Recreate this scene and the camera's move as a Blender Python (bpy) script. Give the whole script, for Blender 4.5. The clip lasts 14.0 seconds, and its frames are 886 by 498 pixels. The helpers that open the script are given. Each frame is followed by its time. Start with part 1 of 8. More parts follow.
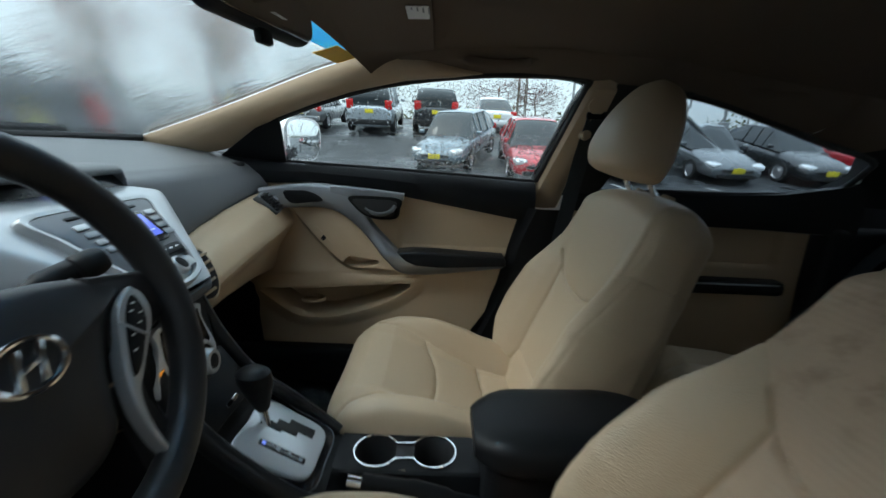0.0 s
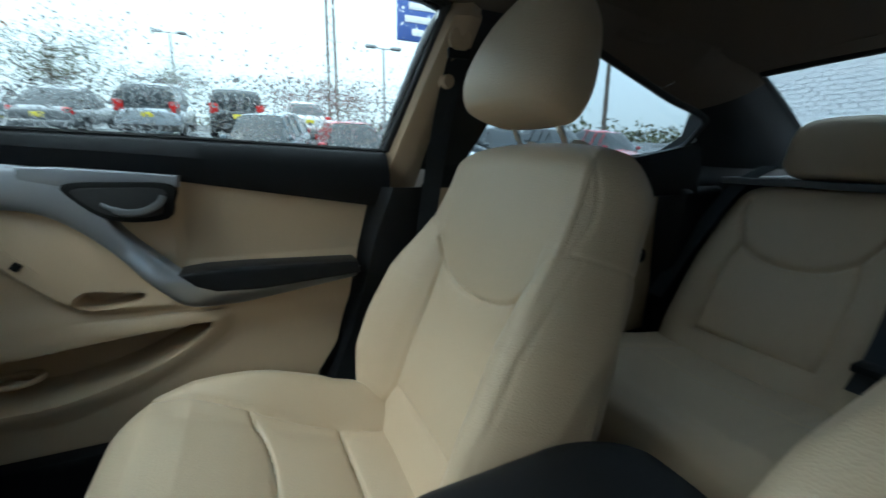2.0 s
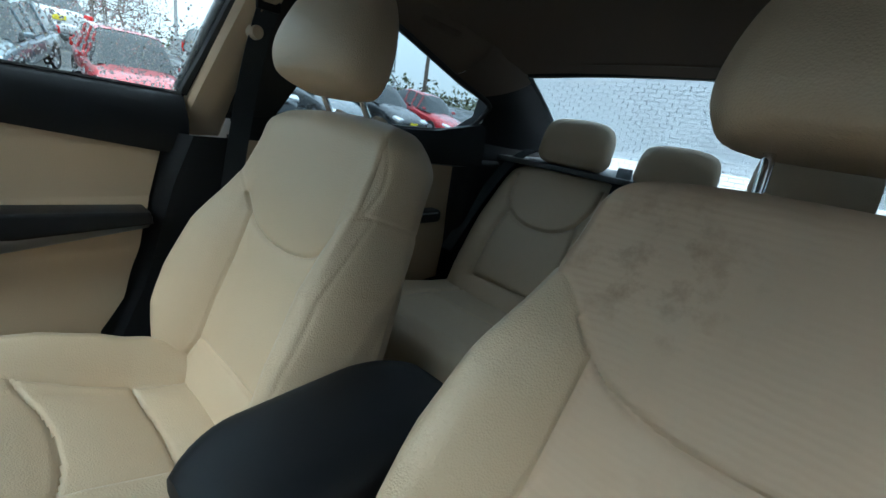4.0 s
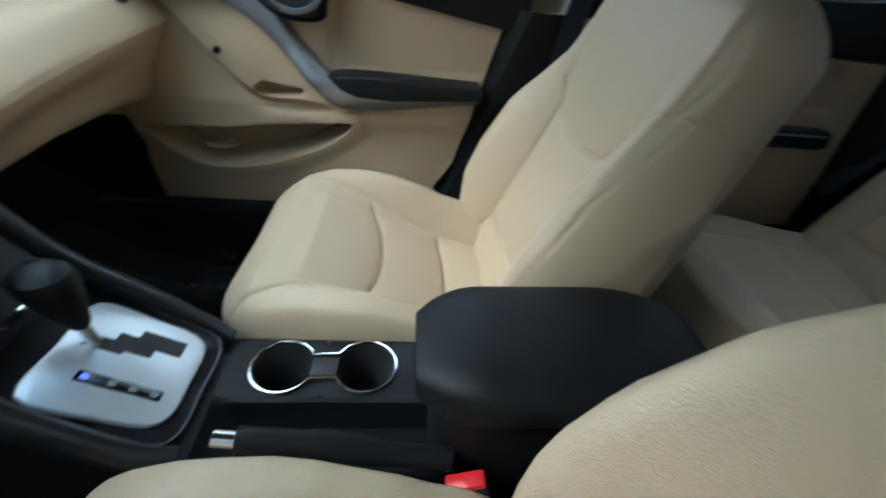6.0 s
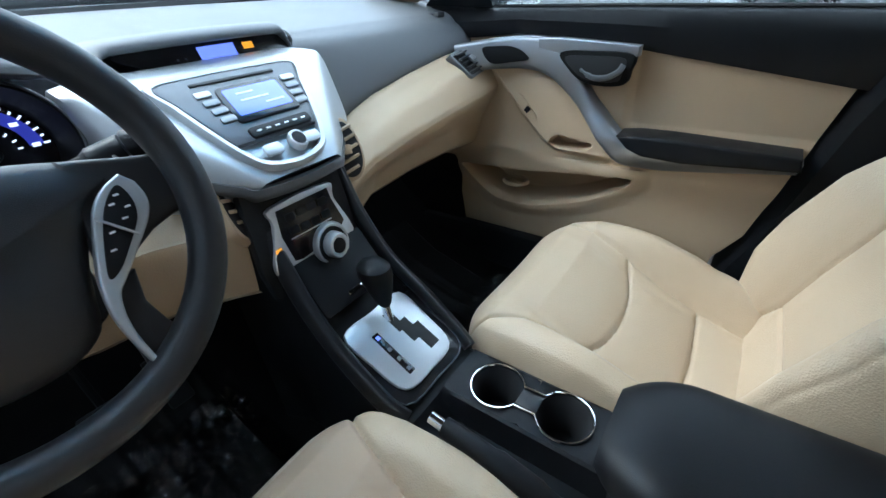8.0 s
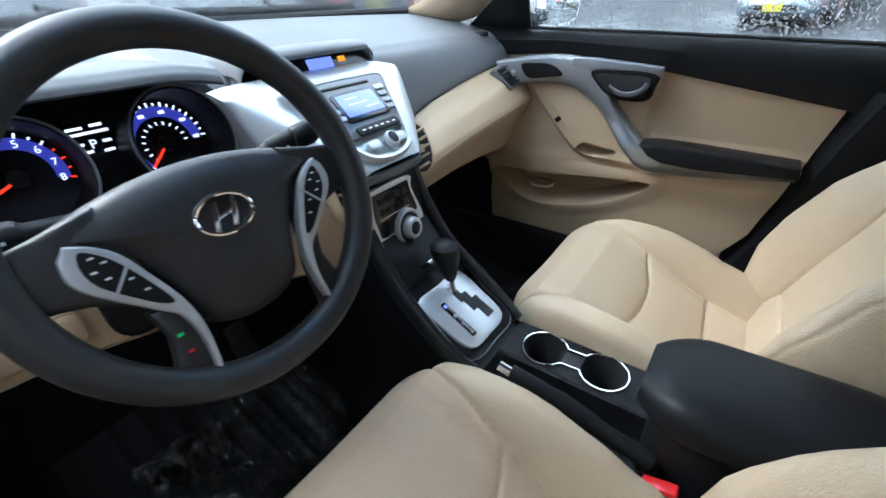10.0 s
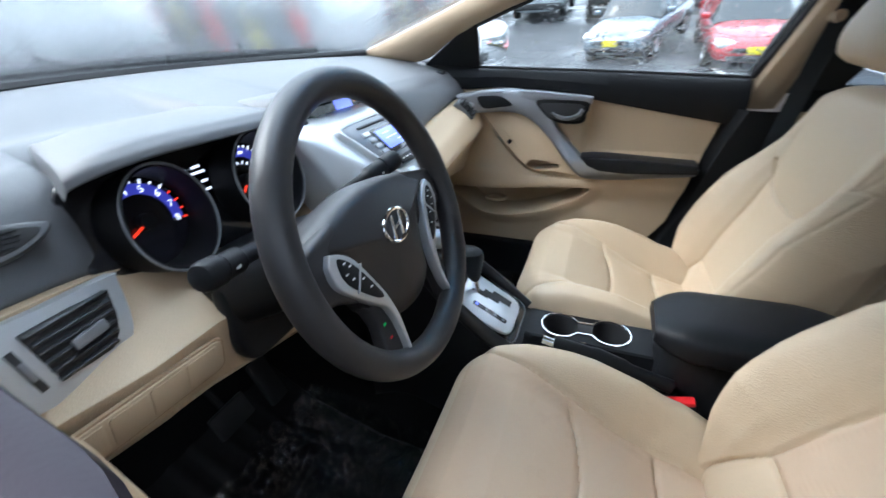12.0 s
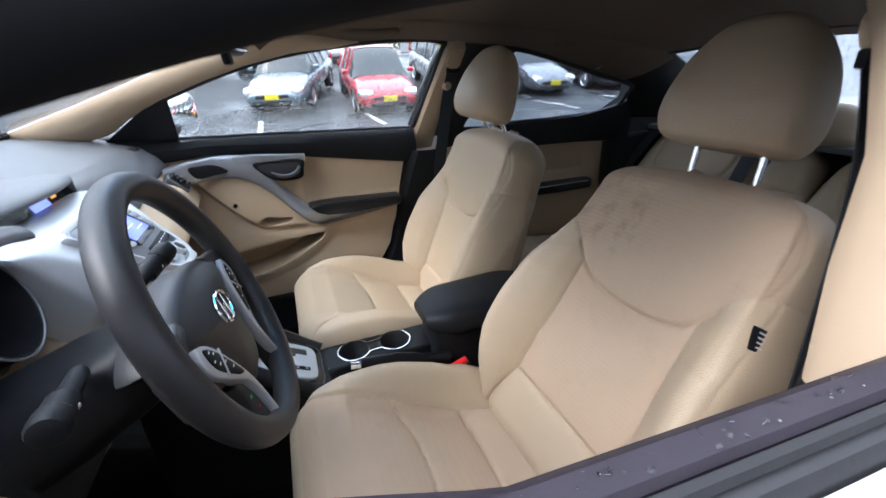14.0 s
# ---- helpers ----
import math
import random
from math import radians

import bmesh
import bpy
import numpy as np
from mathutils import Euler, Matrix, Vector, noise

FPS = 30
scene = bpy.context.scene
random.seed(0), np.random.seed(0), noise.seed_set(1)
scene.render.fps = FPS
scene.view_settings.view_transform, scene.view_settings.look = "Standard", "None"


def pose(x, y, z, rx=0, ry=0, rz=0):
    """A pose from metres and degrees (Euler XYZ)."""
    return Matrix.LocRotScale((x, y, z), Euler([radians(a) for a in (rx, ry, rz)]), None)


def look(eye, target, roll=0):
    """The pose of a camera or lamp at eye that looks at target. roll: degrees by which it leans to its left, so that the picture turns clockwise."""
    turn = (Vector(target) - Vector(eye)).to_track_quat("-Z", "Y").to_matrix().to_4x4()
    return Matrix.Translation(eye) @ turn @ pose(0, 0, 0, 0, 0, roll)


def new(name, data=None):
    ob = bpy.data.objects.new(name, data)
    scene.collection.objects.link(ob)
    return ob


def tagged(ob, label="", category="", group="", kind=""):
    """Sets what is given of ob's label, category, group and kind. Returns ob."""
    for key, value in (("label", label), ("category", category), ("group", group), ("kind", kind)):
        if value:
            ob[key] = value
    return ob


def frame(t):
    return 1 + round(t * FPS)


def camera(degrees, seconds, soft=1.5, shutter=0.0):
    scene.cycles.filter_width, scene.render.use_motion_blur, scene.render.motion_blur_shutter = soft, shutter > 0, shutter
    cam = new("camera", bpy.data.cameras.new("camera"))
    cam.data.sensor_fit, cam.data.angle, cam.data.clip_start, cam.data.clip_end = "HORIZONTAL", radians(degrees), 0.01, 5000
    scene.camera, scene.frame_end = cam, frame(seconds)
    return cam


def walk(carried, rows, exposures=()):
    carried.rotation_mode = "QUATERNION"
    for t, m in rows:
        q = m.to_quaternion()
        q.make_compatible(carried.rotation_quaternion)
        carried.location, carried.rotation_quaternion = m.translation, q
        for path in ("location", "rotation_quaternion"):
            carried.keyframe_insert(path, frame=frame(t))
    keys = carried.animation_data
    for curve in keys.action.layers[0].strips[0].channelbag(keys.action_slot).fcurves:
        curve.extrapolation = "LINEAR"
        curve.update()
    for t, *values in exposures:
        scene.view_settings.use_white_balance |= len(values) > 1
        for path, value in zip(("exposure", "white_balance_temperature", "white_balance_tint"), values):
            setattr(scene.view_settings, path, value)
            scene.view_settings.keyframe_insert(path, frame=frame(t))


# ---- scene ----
cam = camera(93.9, 14.0, shutter=0.4)
EXPOSURES = [(0.0, 0.42, 6000, 1), (0.6, 0.88, 5850, -2), (2.7, 0.74, 5650, -5), (4.8, 1.15, 5550, -3), (6.5, 1.45, 5600, 1), (7.7, 1.60, 5450, 3), (9.8, 1.68, 5650, 7), (12.5, 1.8, 5850, 11), (14.0, 1.62, 5950, 15)]
PATH = [
    (0, (-0.012, -0.616, 1.1), (0.011, 1.32, 0.596), 2.5),
    (0.5, (-0.024, -0.405, 1.025), (-0.113, 1.553, 0.632), -3.2),
    (0.7, (-0.041, -0.329, 0.999), (-0.168, 1.639, 0.661), -2.3),
    (1, (-0.028, -0.241, 0.967), (-0.163, 1.74, 0.727), 0.7),
    (1.5, (-0.011, -0.209, 0.967), (0.307, 1.728, 0.582), -1.8),
    (2, (0.002, -0.243, 0.981), (0.81, 1.532, 0.537), 0.8),
    (2.5, (-0.018, -0.279, 0.992), (1.152, 1.263, 0.489), 2.0),
    (2.7, (-0.021, -0.299, 0.999), (1.298, 1.116, 0.493), 3.7),
    (4.8, (-0.04, -0.345, 1.02), (1.429, 0.867, 0.41), 9.6),
    (5, (-0.015, -0.34, 1.015), (1.293, 1.029, 0.369), 10.4),
    (5.5, (0.028, -0.332, 0.999), (0.846, 1.238, 0.068), 10.1),
    (6, (0.046, -0.32, 0.995), (0.218, 1.298, -0.169), 5.7),
    (6.5, (0.066, -0.314, 1.019), (-0.323, 1.214, -0.211), -2.0),
    (7, (0.073, -0.319, 1.022), (-0.653, 1.119, -0.163), -5.7),
    (7.5, (0.094, -0.327, 1.041), (-0.922, 1.024, -0.028), -5.9),
    (9.8, (0.109, -0.486, 1.1), (-0.957, 0.843, 0.053), -3.0),
    (10, (0.084, -0.516, 1.101), (-0.954, 0.844, 0.065), -2.6),
    (10.5, (0.05, -0.598, 1.106), (-0.964, 0.778, 0.068), -2.9),
    (11, (0.039, -0.668, 1.111), (-0.962, 0.72, 0.076), -2.4),
    (11.5, (-0.011, -0.726, 1.129), (-0.969, 0.719, 0.131), -1.2),
    (12, (-0.082, -0.75, 1.137), (-0.729, 0.893, 0.197), -2.1),
    (12.5, (-0.133, -0.766, 1.148), (-0.357, 1.002, 0.24), -0.3),
    (13, (-0.148, -0.786, 1.162), (-0.029, 1.014, 0.297), -0.2),
    (13.5, (-0.166, -0.832, 1.167), (0.284, 0.908, 0.29), -2.1),
    (14, (-0.191, -0.869, 1.194), (0.44, 0.851, 0.393), -2.5),
]
walk(cam, [(t, look(eye, target, roll)) for t, eye, target, roll in PATH], EXPOSURES)

# ---- exposure, world and light ----
world = bpy.data.worlds.new("overcast_sky")
scene.world = world
world.use_nodes = True
wn, wl = world.node_tree.nodes, world.node_tree.links
wn.clear()
sky = wn.new("ShaderNodeTexSky")
sky.sky_type = "NISHITA"
sky.sun_disc = False
sky.sun_elevation, sky.sun_rotation = radians(46), radians(255)
sky.air_density, sky.dust_density, sky.ozone_density = 1.0, 4.0, 1.0
veil = wn.new("ShaderNodeMix")
veil.data_type = "RGBA"
veil.inputs["Factor"].default_value = 0.72
veil.inputs["B"].default_value = (9.2, 10.0, 10.6, 1)
# an overcast sky is about three times brighter overhead than at the horizon
way = wn.new("ShaderNodeTexCoord")
axes = wn.new("ShaderNodeSeparateXYZ")
lift = wn.new("ShaderNodeMapRange")
lift.inputs["To Min"].default_value, lift.inputs["To Max"].default_value = 0.62, 1.75
dome = wn.new("ShaderNodeMix")
dome.data_type, dome.blend_type = "RGBA", "MULTIPLY"
dome.inputs["Factor"].default_value = 1.0
wl.new(way.outputs["Generated"], axes.inputs["Vector"])
wl.new(axes.outputs["Z"], lift.inputs["Value"])
bgnode = wn.new("ShaderNodeBackground")
bgnode.inputs["Strength"].default_value = 0.15
wout = wn.new("ShaderNodeOutputWorld")
wl.new(sky.outputs["Color"], veil.inputs["A"])
wl.new(veil.outputs["Result"], dome.inputs["A"])
wl.new(lift.outputs["Result"], dome.inputs["B"])
wl.new(dome.outputs["Result"], bgnode.inputs["Color"])
wl.new(bgnode.outputs["Background"], wout.inputs["Surface"])
sun_data = bpy.data.lights.new("sun", "SUN")
sun_data.energy, sun_data.angle, sun_data.color = 0.6, radians(25), (1.0, 0.97, 0.93)
sun_ob = new("sun", sun_data)
sun_ob.matrix_world = look((-11, -3, 12), (0, 0, 0))


# ---- materials ----
def mat(name, color, rough=0.5, metal=0.0, bump=0.0, scale=60.0, kind="noise", vary=0.12, coat=0.0, spec=0.5, big=3.0,
        emit=None, power=0.0, stain=None, stain_scale=9.0, stain_amount=0.5):
    """A surface with grain at one scale, slow variation at another and an optional stain."""
    m = bpy.data.materials.new(name)
    m.use_nodes = True
    nd, lk = m.node_tree.nodes, m.node_tree.links
    b = nd["Principled BSDF"]
    b.inputs["Metallic"].default_value = metal
    b.inputs["Specular IOR Level"].default_value = spec
    b.inputs["Coat Weight"].default_value = coat
    b.inputs["Coat Roughness"].default_value = 0.08
    tc = nd.new("ShaderNodeTexCoord")
    slow = nd.new("ShaderNodeTexNoise")
    slow.inputs["Scale"].default_value = big
    slow.inputs["Detail"].default_value = 6
    lk.new(tc.outputs["Object"], slow.inputs["Vector"])
    mixc = nd.new("ShaderNodeMix")
    mixc.data_type = "RGBA"
    lo = [max(0.0, c * (1 - vary)) for c in color]
    hi = [min(1.0, c * (1 + vary)) for c in color]
    mixc.inputs["A"].default_value = (*lo, 1)
    mixc.inputs["B"].default_value = (*hi, 1)
    lk.new(slow.outputs["Fac"], mixc.inputs["Factor"])
    col = mixc.outputs["Result"]
    if stain:
        sn = nd.new("ShaderNodeTexNoise")
        sn.inputs["Scale"].default_value = stain_scale
        sn.inputs["Detail"].default_value = 8
        sn.inputs["Roughness"].default_value = 0.7
        lk.new(tc.outputs["Object"], sn.inputs["Vector"])
        ramp = nd.new("ShaderNodeValToRGB")
        ramp.color_ramp.elements[0].position, ramp.color_ramp.elements[1].position = 0.56, 0.74
        lk.new(sn.outputs["Fac"], ramp.inputs["Fac"])
        mul = nd.new("ShaderNodeMath")
        mul.operation = "MULTIPLY"
        mul.inputs[1].default_value = stain_amount
        lk.new(ramp.outputs["Color"], mul.inputs[0])
        mx = nd.new("ShaderNodeMix")
        mx.data_type = "RGBA"
        mx.inputs["B"].default_value = (*stain, 1)
        lk.new(mul.outputs["Value"], mx.inputs["Factor"])
        lk.new(col, mx.inputs["A"])
        col = mx.outputs["Result"]
    lk.new(col, b.inputs["Base Color"])
    fine = None
    if kind == "leather":
        fine = nd.new("ShaderNodeTexVoronoi")
        fine.inputs["Scale"].default_value = scale
        lk.new(tc.outputs["Object"], fine.inputs["Vector"])
        fout = fine.outputs["Distance"]
    elif kind == "rib":
        fine = nd.new("ShaderNodeTexWave")
        fine.wave_type, fine.bands_direction = "BANDS", "Z"
        fine.inputs["Scale"].default_value = scale
        fine.inputs["Distortion"].default_value = 2.5
        fine.inputs["Detail"].default_value = 2
        fine.inputs["Detail Scale"].default_value = 1.2
        lk.new(tc.outputs["Object"], fine.inputs["Vector"])
        fout = fine.outputs["Fac"]
    else:
        fine = nd.new("ShaderNodeTexNoise")
        fine.inputs["Scale"].default_value = scale
        fine.inputs["Detail"].default_value = 5
        lk.new(tc.outputs["Object"], fine.inputs["Vector"])
        fout = fine.outputs["Fac"]
    rr = nd.new("ShaderNodeMapRange")
    rr.inputs["To Min"].default_value = max(0.02, rough * 0.82)
    rr.inputs["To Max"].default_value = min(1.0, rough * 1.18)
    lk.new(slow.outputs["Fac"], rr.inputs["Value"])
    lk.new(rr.outputs["Result"], b.inputs["Roughness"])
    if bump:
        bn = nd.new("ShaderNodeBump")
        bn.inputs["Strength"].default_value = bump
        bn.inputs["Distance"].default_value = 0.0015
        lk.new(fout, bn.inputs["Height"])
        lk.new(bn.outputs["Normal"], b.inputs["Normal"])
    if emit:
        b.inputs["Emission Color"].default_value = (*emit, 1)
        b.inputs["Emission Strength"].default_value = power
    return m


def glass_mat(name, tint, rough=0.0, bump=0.0, scale=20.0, stretch=(1, 1, 1), dist=0.002):
    m = bpy.data.materials.new(name)
    m.use_nodes = True
    nd, lk = m.node_tree.nodes, m.node_tree.links
    b = nd["Principled BSDF"]
    b.inputs["Base Color"].default_value = (*tint, 1)
    b.inputs["Transmission Weight"].default_value = 1.0
    b.inputs["Roughness"].default_value = rough
    b.inputs["IOR"].default_value = 1.33
    if bump:
        tc = nd.new("ShaderNodeTexCoord")
        mp = nd.new("ShaderNodeMapping")
        mp.inputs["Scale"].default_value = stretch
        ns = nd.new("ShaderNodeTexNoise")
        ns.inputs["Scale"].default_value = scale
        ns.inputs["Detail"].default_value = 4
        bn = nd.new("ShaderNodeBump")
        bn.inputs["Strength"].default_value = bump
        bn.inputs["Distance"].default_value = dist
        lk.new(tc.outputs["Object"], mp.inputs["Vector"])
        lk.new(mp.outputs["Vector"], ns.inputs["Vector"])
        lk.new(ns.outputs["Fac"], bn.inputs["Height"])
        lk.new(bn.outputs["Normal"], b.inputs["Normal"])
    return m


BEIGE = (0.50, 0.39, 0.265)
M_LEATHER = mat("beige_leatherette", BEIGE, 0.48, bump=0.35, scale=420, kind="leather", vary=0.06)
M_FABRIC_WORN = mat("worn_ribbed_cloth", (0.50, 0.375, 0.265), 0.85, bump=0.19, scale=42, kind="rib", vary=0.08, spec=0.2,
                    stain=(0.30, 0.20, 0.13), stain_scale=7.0, stain_amount=0.22)
# the soiled patch high on the driver's backrest
fw_n, fw_l = M_FABRIC_WORN.node_tree.nodes, M_FABRIC_WORN.node_tree.links
fw_b = fw_n["Principled BSDF"]
fw_tc, fw_d, fw_r, fw_s = fw_n.new("ShaderNodeTexCoord"), fw_n.new("ShaderNodeVectorMath"), fw_n.new("ShaderNodeMapRange"), fw_n.new("ShaderNodeTexNoise")
fw_d.operation = "DISTANCE"
fw_d.inputs[1].default_value = (0.455, 0.120, 0.690)
fw_r.inputs["From Min"].default_value, fw_r.inputs["From Max"].default_value = 0.03, 0.12
fw_r.inputs["To Min"].default_value, fw_r.inputs["To Max"].default_value = 1.0, 0.0
fw_s.inputs["Scale"].default_value, fw_s.inputs["Detail"].default_value, fw_s.inputs["Roughness"].default_value = 26.0, 7.0, 0.7
fw_p, fw_m, fw_x = fw_n.new("ShaderNodeValToRGB"), fw_n.new("ShaderNodeMath"), fw_n.new("ShaderNodeMix")
fw_p.color_ramp.elements[0].position, fw_p.color_ramp.elements[1].position = 0.50, 0.72
fw_m.operation, fw_x.data_type = "MULTIPLY", "RGBA"
fw_x.inputs["B"].default_value = (0.30, 0.21, 0.145, 1)
fw_l.new(fw_tc.outputs["Object"], fw_d.inputs[0])
fw_l.new(fw_tc.outputs["Object"], fw_s.inputs["Vector"])
fw_l.new(fw_d.outputs["Value"], fw_r.inputs["Value"])
fw_l.new(fw_s.outputs["Fac"], fw_p.inputs["Fac"])
fw_l.new(fw_r.outputs["Result"], fw_m.inputs[0])
fw_l.new(fw_p.outputs["Color"], fw_m.inputs[1])
fw_l.new(fw_m.outputs["Value"], fw_x.inputs["Factor"])
fw_l.new(fw_b.inputs["Base Color"].links[0].from_socket, fw_x.inputs["A"])
fw_l.new(fw_x.outputs["Result"], fw_b.inputs["Base Color"])
M_SEAM = mat("brown_seam_thread", (0.30, 0.20, 0.12), 0.7, vary=0.1)
M_BEIGE = mat("beige_plastic", (0.46, 0.345, 0.225), 0.5, bump=0.25, scale=500, kind="leather", vary=0.05)
M_PILLAR = mat("beige_pillar_trim", (0.46, 0.35, 0.235), 0.65, bump=0.15, scale=700, vary=0.04)
M_HEADLINER = mat("brown_grey_headliner_cloth", (0.155, 0.122, 0.095), 0.95, bump=0.5, scale=900, vary=0.06, spec=0.1)
M_DASH = mat("dark_grey_soft_dash", (0.097, 0.101, 0.107), 0.50, bump=0.2, scale=800, kind="leather", vary=0.08)
M_BLACK = mat("black_grained_plastic", (0.0075, 0.008, 0.0095), 0.46, bump=0.12, scale=900, kind="leather", vary=0.1, spec=0.2)
M_RAIL = mat("satin_black_rail", (0.010, 0.0105, 0.012), 0.30, bump=0.05, scale=900, vary=0.1, spec=0.5)
M_FRAME = mat("black_door_frame_rubber", (0.004, 0.004, 0.0045), 0.7, vary=0.1, spec=0.2)
M_WETPAD = mat("wet_plum_grey_rubber", (0.026, 0.021, 0.028), 0.5, spec=0.3, bump=0.15, scale=300, vary=0.2, big=30.0)
M_RUBBER = mat("black_rubber", (0.012, 0.012, 0.013), 0.6, bump=0.2, scale=200)
M_GLOSS = mat("gloss_black_panel", (0.012, 0.012, 0.014), 0.14, vary=0.05)
M_WHEEL = mat("dark_grey_wheel_rubber", (0.020, 0.0195, 0.021), 0.42, bump=0.12, scale=1300, kind="leather", vary=0.08)
M_PLATE_SILVER = mat("bright_silver_plate", (0.62, 0.64, 0.67), 0.34, metal=0.4, bump=0.03, scale=900, vary=0.03)
M_SLAT = mat("dark_grey_louvre", (0.018, 0.019, 0.021), 0.45, vary=0.1)
M_SILVER = mat("silver_painted_plastic", (0.47, 0.485, 0.50), 0.38, metal=0.5, bump=0.03, scale=900, vary=0.03)
M_DSILVER = mat("dark_silver_door_trim", (0.22, 0.23, 0.245), 0.38, metal=0.5, bump=0.03, scale=900, vary=0.04)
M_SWOOP = mat("satin_silver_door_trim", (0.30, 0.31, 0.33), 0.34, metal=0.75, bump=0.03, scale=900, vary=0.03)
M_GUN = mat("gunmetal_radio_face", (0.12, 0.125, 0.135), 0.36, metal=0.4, vary=0.05)
M_CHROME = mat("chrome", (0.82, 0.83, 0.85), 0.08, metal=1.0, vary=0.02)
M_CARPET = mat("black_carpet", (0.006, 0.006, 0.0065), 0.95, bump=1.0, scale=700, spec=0.1)
M_MAT = mat("black_rubber_mat", (0.005, 0.005, 0.0055), 0.6, bump=0.3, scale=90, spec=0.2)
M_BELT = mat("black_belt_webbing", (0.02, 0.024, 0.03), 0.7, bump=0.6, scale=300, kind="rib")
M_RED = mat("red_button", (0.62, 0.015, 0.02), 0.35)
M_WHITE = mat("white_marking", (0.8, 0.8, 0.8), 0.5)
M_SCREEN = mat("dark_screen", (0.01, 0.01, 0.014), 0.12)
M_BLUELIT = mat("lit_blue_display", (0.08, 0.1, 0.5), 0.2, emit=(0.20, 0.27, 1.0), power=0.42)
M_WHITELIT = mat("lit_white_mark", (0.8, 0.8, 0.9), 0.3, emit=(0.8, 0.86, 1.0), power=0.5)
M_READOUT = mat("pale_blue_readout", (0.2, 0.25, 0.6), 0.3, emit=(0.45, 0.55, 1.0), power=0.55)
M_RINGLIT = mat("lit_blue_ring", (0.02, 0.03, 0.3), 0.3, emit=(0.07, 0.08, 0.6), power=0.16)
M_REDLIT = mat("lit_red_needle", (0.6, 0.02, 0.01), 0.3, emit=(1.0, 0.04, 0.01), power=0.4)
M_AMBER = mat("lit_amber_mark", (0.6, 0.25, 0.02), 0.3, emit=(1.0, 0.35, 0.02), power=0.35)
M_GREENLIT = mat("green_mark", (0.02, 0.4, 0.1), 0.4, emit=(0.02, 0.6, 0.12), power=0.1)
M_GLASS = glass_mat("clear_glass", (0.84, 0.885, 0.88))
M_DROP = glass_mat("rain_drop_water", (1, 1, 1))
M_WSGLASS = glass_mat("rain_streaked_windshield_glass", (0.82, 0.87, 0.88), 0.11, 0.14, 9.0, (0.45, 1.5, 0.45), 0.010)
M_REARGLASS = glass_mat("rain_wet_rear_glass", (0.44, 0.49, 0.53), 0.0, 0.02, 30.0, (1, 1, 1), 0.004)
M_MIRROR = mat("mirror_glass", (0.9, 0.92, 0.93), 0.02, metal=1.0, vary=0.0)
M_FILM = glass_mat("clear_plastic_film", (1, 1, 1), 0.02)
M_BODY = mat("silver_car_paint", (0.80, 0.785, 0.795), 0.3, metal=0.1, coat=1.0, vary=0.03, bump=0.03, scale=1500)
M_YELLOW = mat("yellow_sticker", (0.75, 0.42, 0.02), 0.5, stain=(0.55, 0.12, 0.02), stain_scale=60, stain_amount=0.6)


# ---- building helpers ----
ORIGIN = {}


def thing(name, at, label, category, group="", kind="", shift=(0, 0, 0)):
    """The Empty of a thing at its base; shift moves the whole thing."""
    ob = new(name)
    ob.location = Vector(at) + Vector(shift)
    ORIGIN[ob] = Vector(at)
    return tagged(ob, label, category, group, kind)


def make_mesh(name, geo, materials, off, sharp=38.0, mats_index=None):
    verts, faces = geo
    me = bpy.data.meshes.new(name)
    me.from_pydata([(v[0] - off[0], v[1] - off[1], v[2] - off[2]) for v in verts], [], faces)
    for m in materials:
        me.materials.append(m)
    if mats_index is not None:
        me.polygons.foreach_set("material_index", mats_index)
    bm = bmesh.new()
    bm.from_mesh(me)
    bmesh.ops.recalc_face_normals(bm, faces=bm.faces)
    bm.to_mesh(me)
    bm.free()
    me.polygons.foreach_set("use_smooth", [True] * len(me.polygons))
    me.set_sharp_from_angle(angle=radians(sharp))
    return me


def part(name, geo, material, parent, label="", sharp=38.0, mats_index=None, kind=""):
    """One mesh object under a thing or a part; the geometry is given in the world."""
    mats = material if isinstance(material, (list, tuple)) else [material]
    at = ORIGIN[parent]
    ob = new(name, make_mesh(name, geo, mats, at, sharp, mats_index))
    ob.parent = parent
    ORIGIN[ob] = at
    return tagged(ob, label, kind=kind)


def solo(name, geo, material, label, category, kind="", group="", sharp=38.0, mats_index=None):
    """A top-level thing of one mesh, with its origin in its middle."""
    c = np.array([tuple(v) for v in geo[0]])
    at = Vector(((c[:, 0].min() + c[:, 0].max()) / 2, (c[:, 1].min() + c[:, 1].max()) / 2, c[:, 2].min()))
    mats = material if isinstance(material, (list, tuple)) else [material]
    ob = new(name, make_mesh(name, geo, mats, at, sharp, mats_index))
    ob.location = at
    ORIGIN[ob] = at
    return tagged(ob, label, category, group, kind)


def join(*geos):
    verts, faces = [], []
    for v, f in geos:
        n = len(verts)
        verts += [tuple(p) for p in v]
        faces += [tuple(i + n for i in q) for q in f]
    return verts, faces


def moved(geo, m):
    return [tuple(m @ Vector(v)) for v in geo[0]], geo[1]


def grid(points, close_u=False, close_v=False):
    """points: rows of equal length."""
    pts = np.asarray(points, float)
    nv, nu = pts.shape[:2]
    faces = []
    for j in range(nv if close_v else nv - 1):
        for i in range(nu if close_u else nu - 1):
            a, b = j * nu + i, j * nu + (i + 1) % nu
            c, d = ((j + 1) % nv) * nu + (i + 1) % nu, ((j + 1) % nv) * nu + i
            faces.append((a, b, c, d))
    return [tuple(p) for p in pts.reshape(-1, 3)], faces


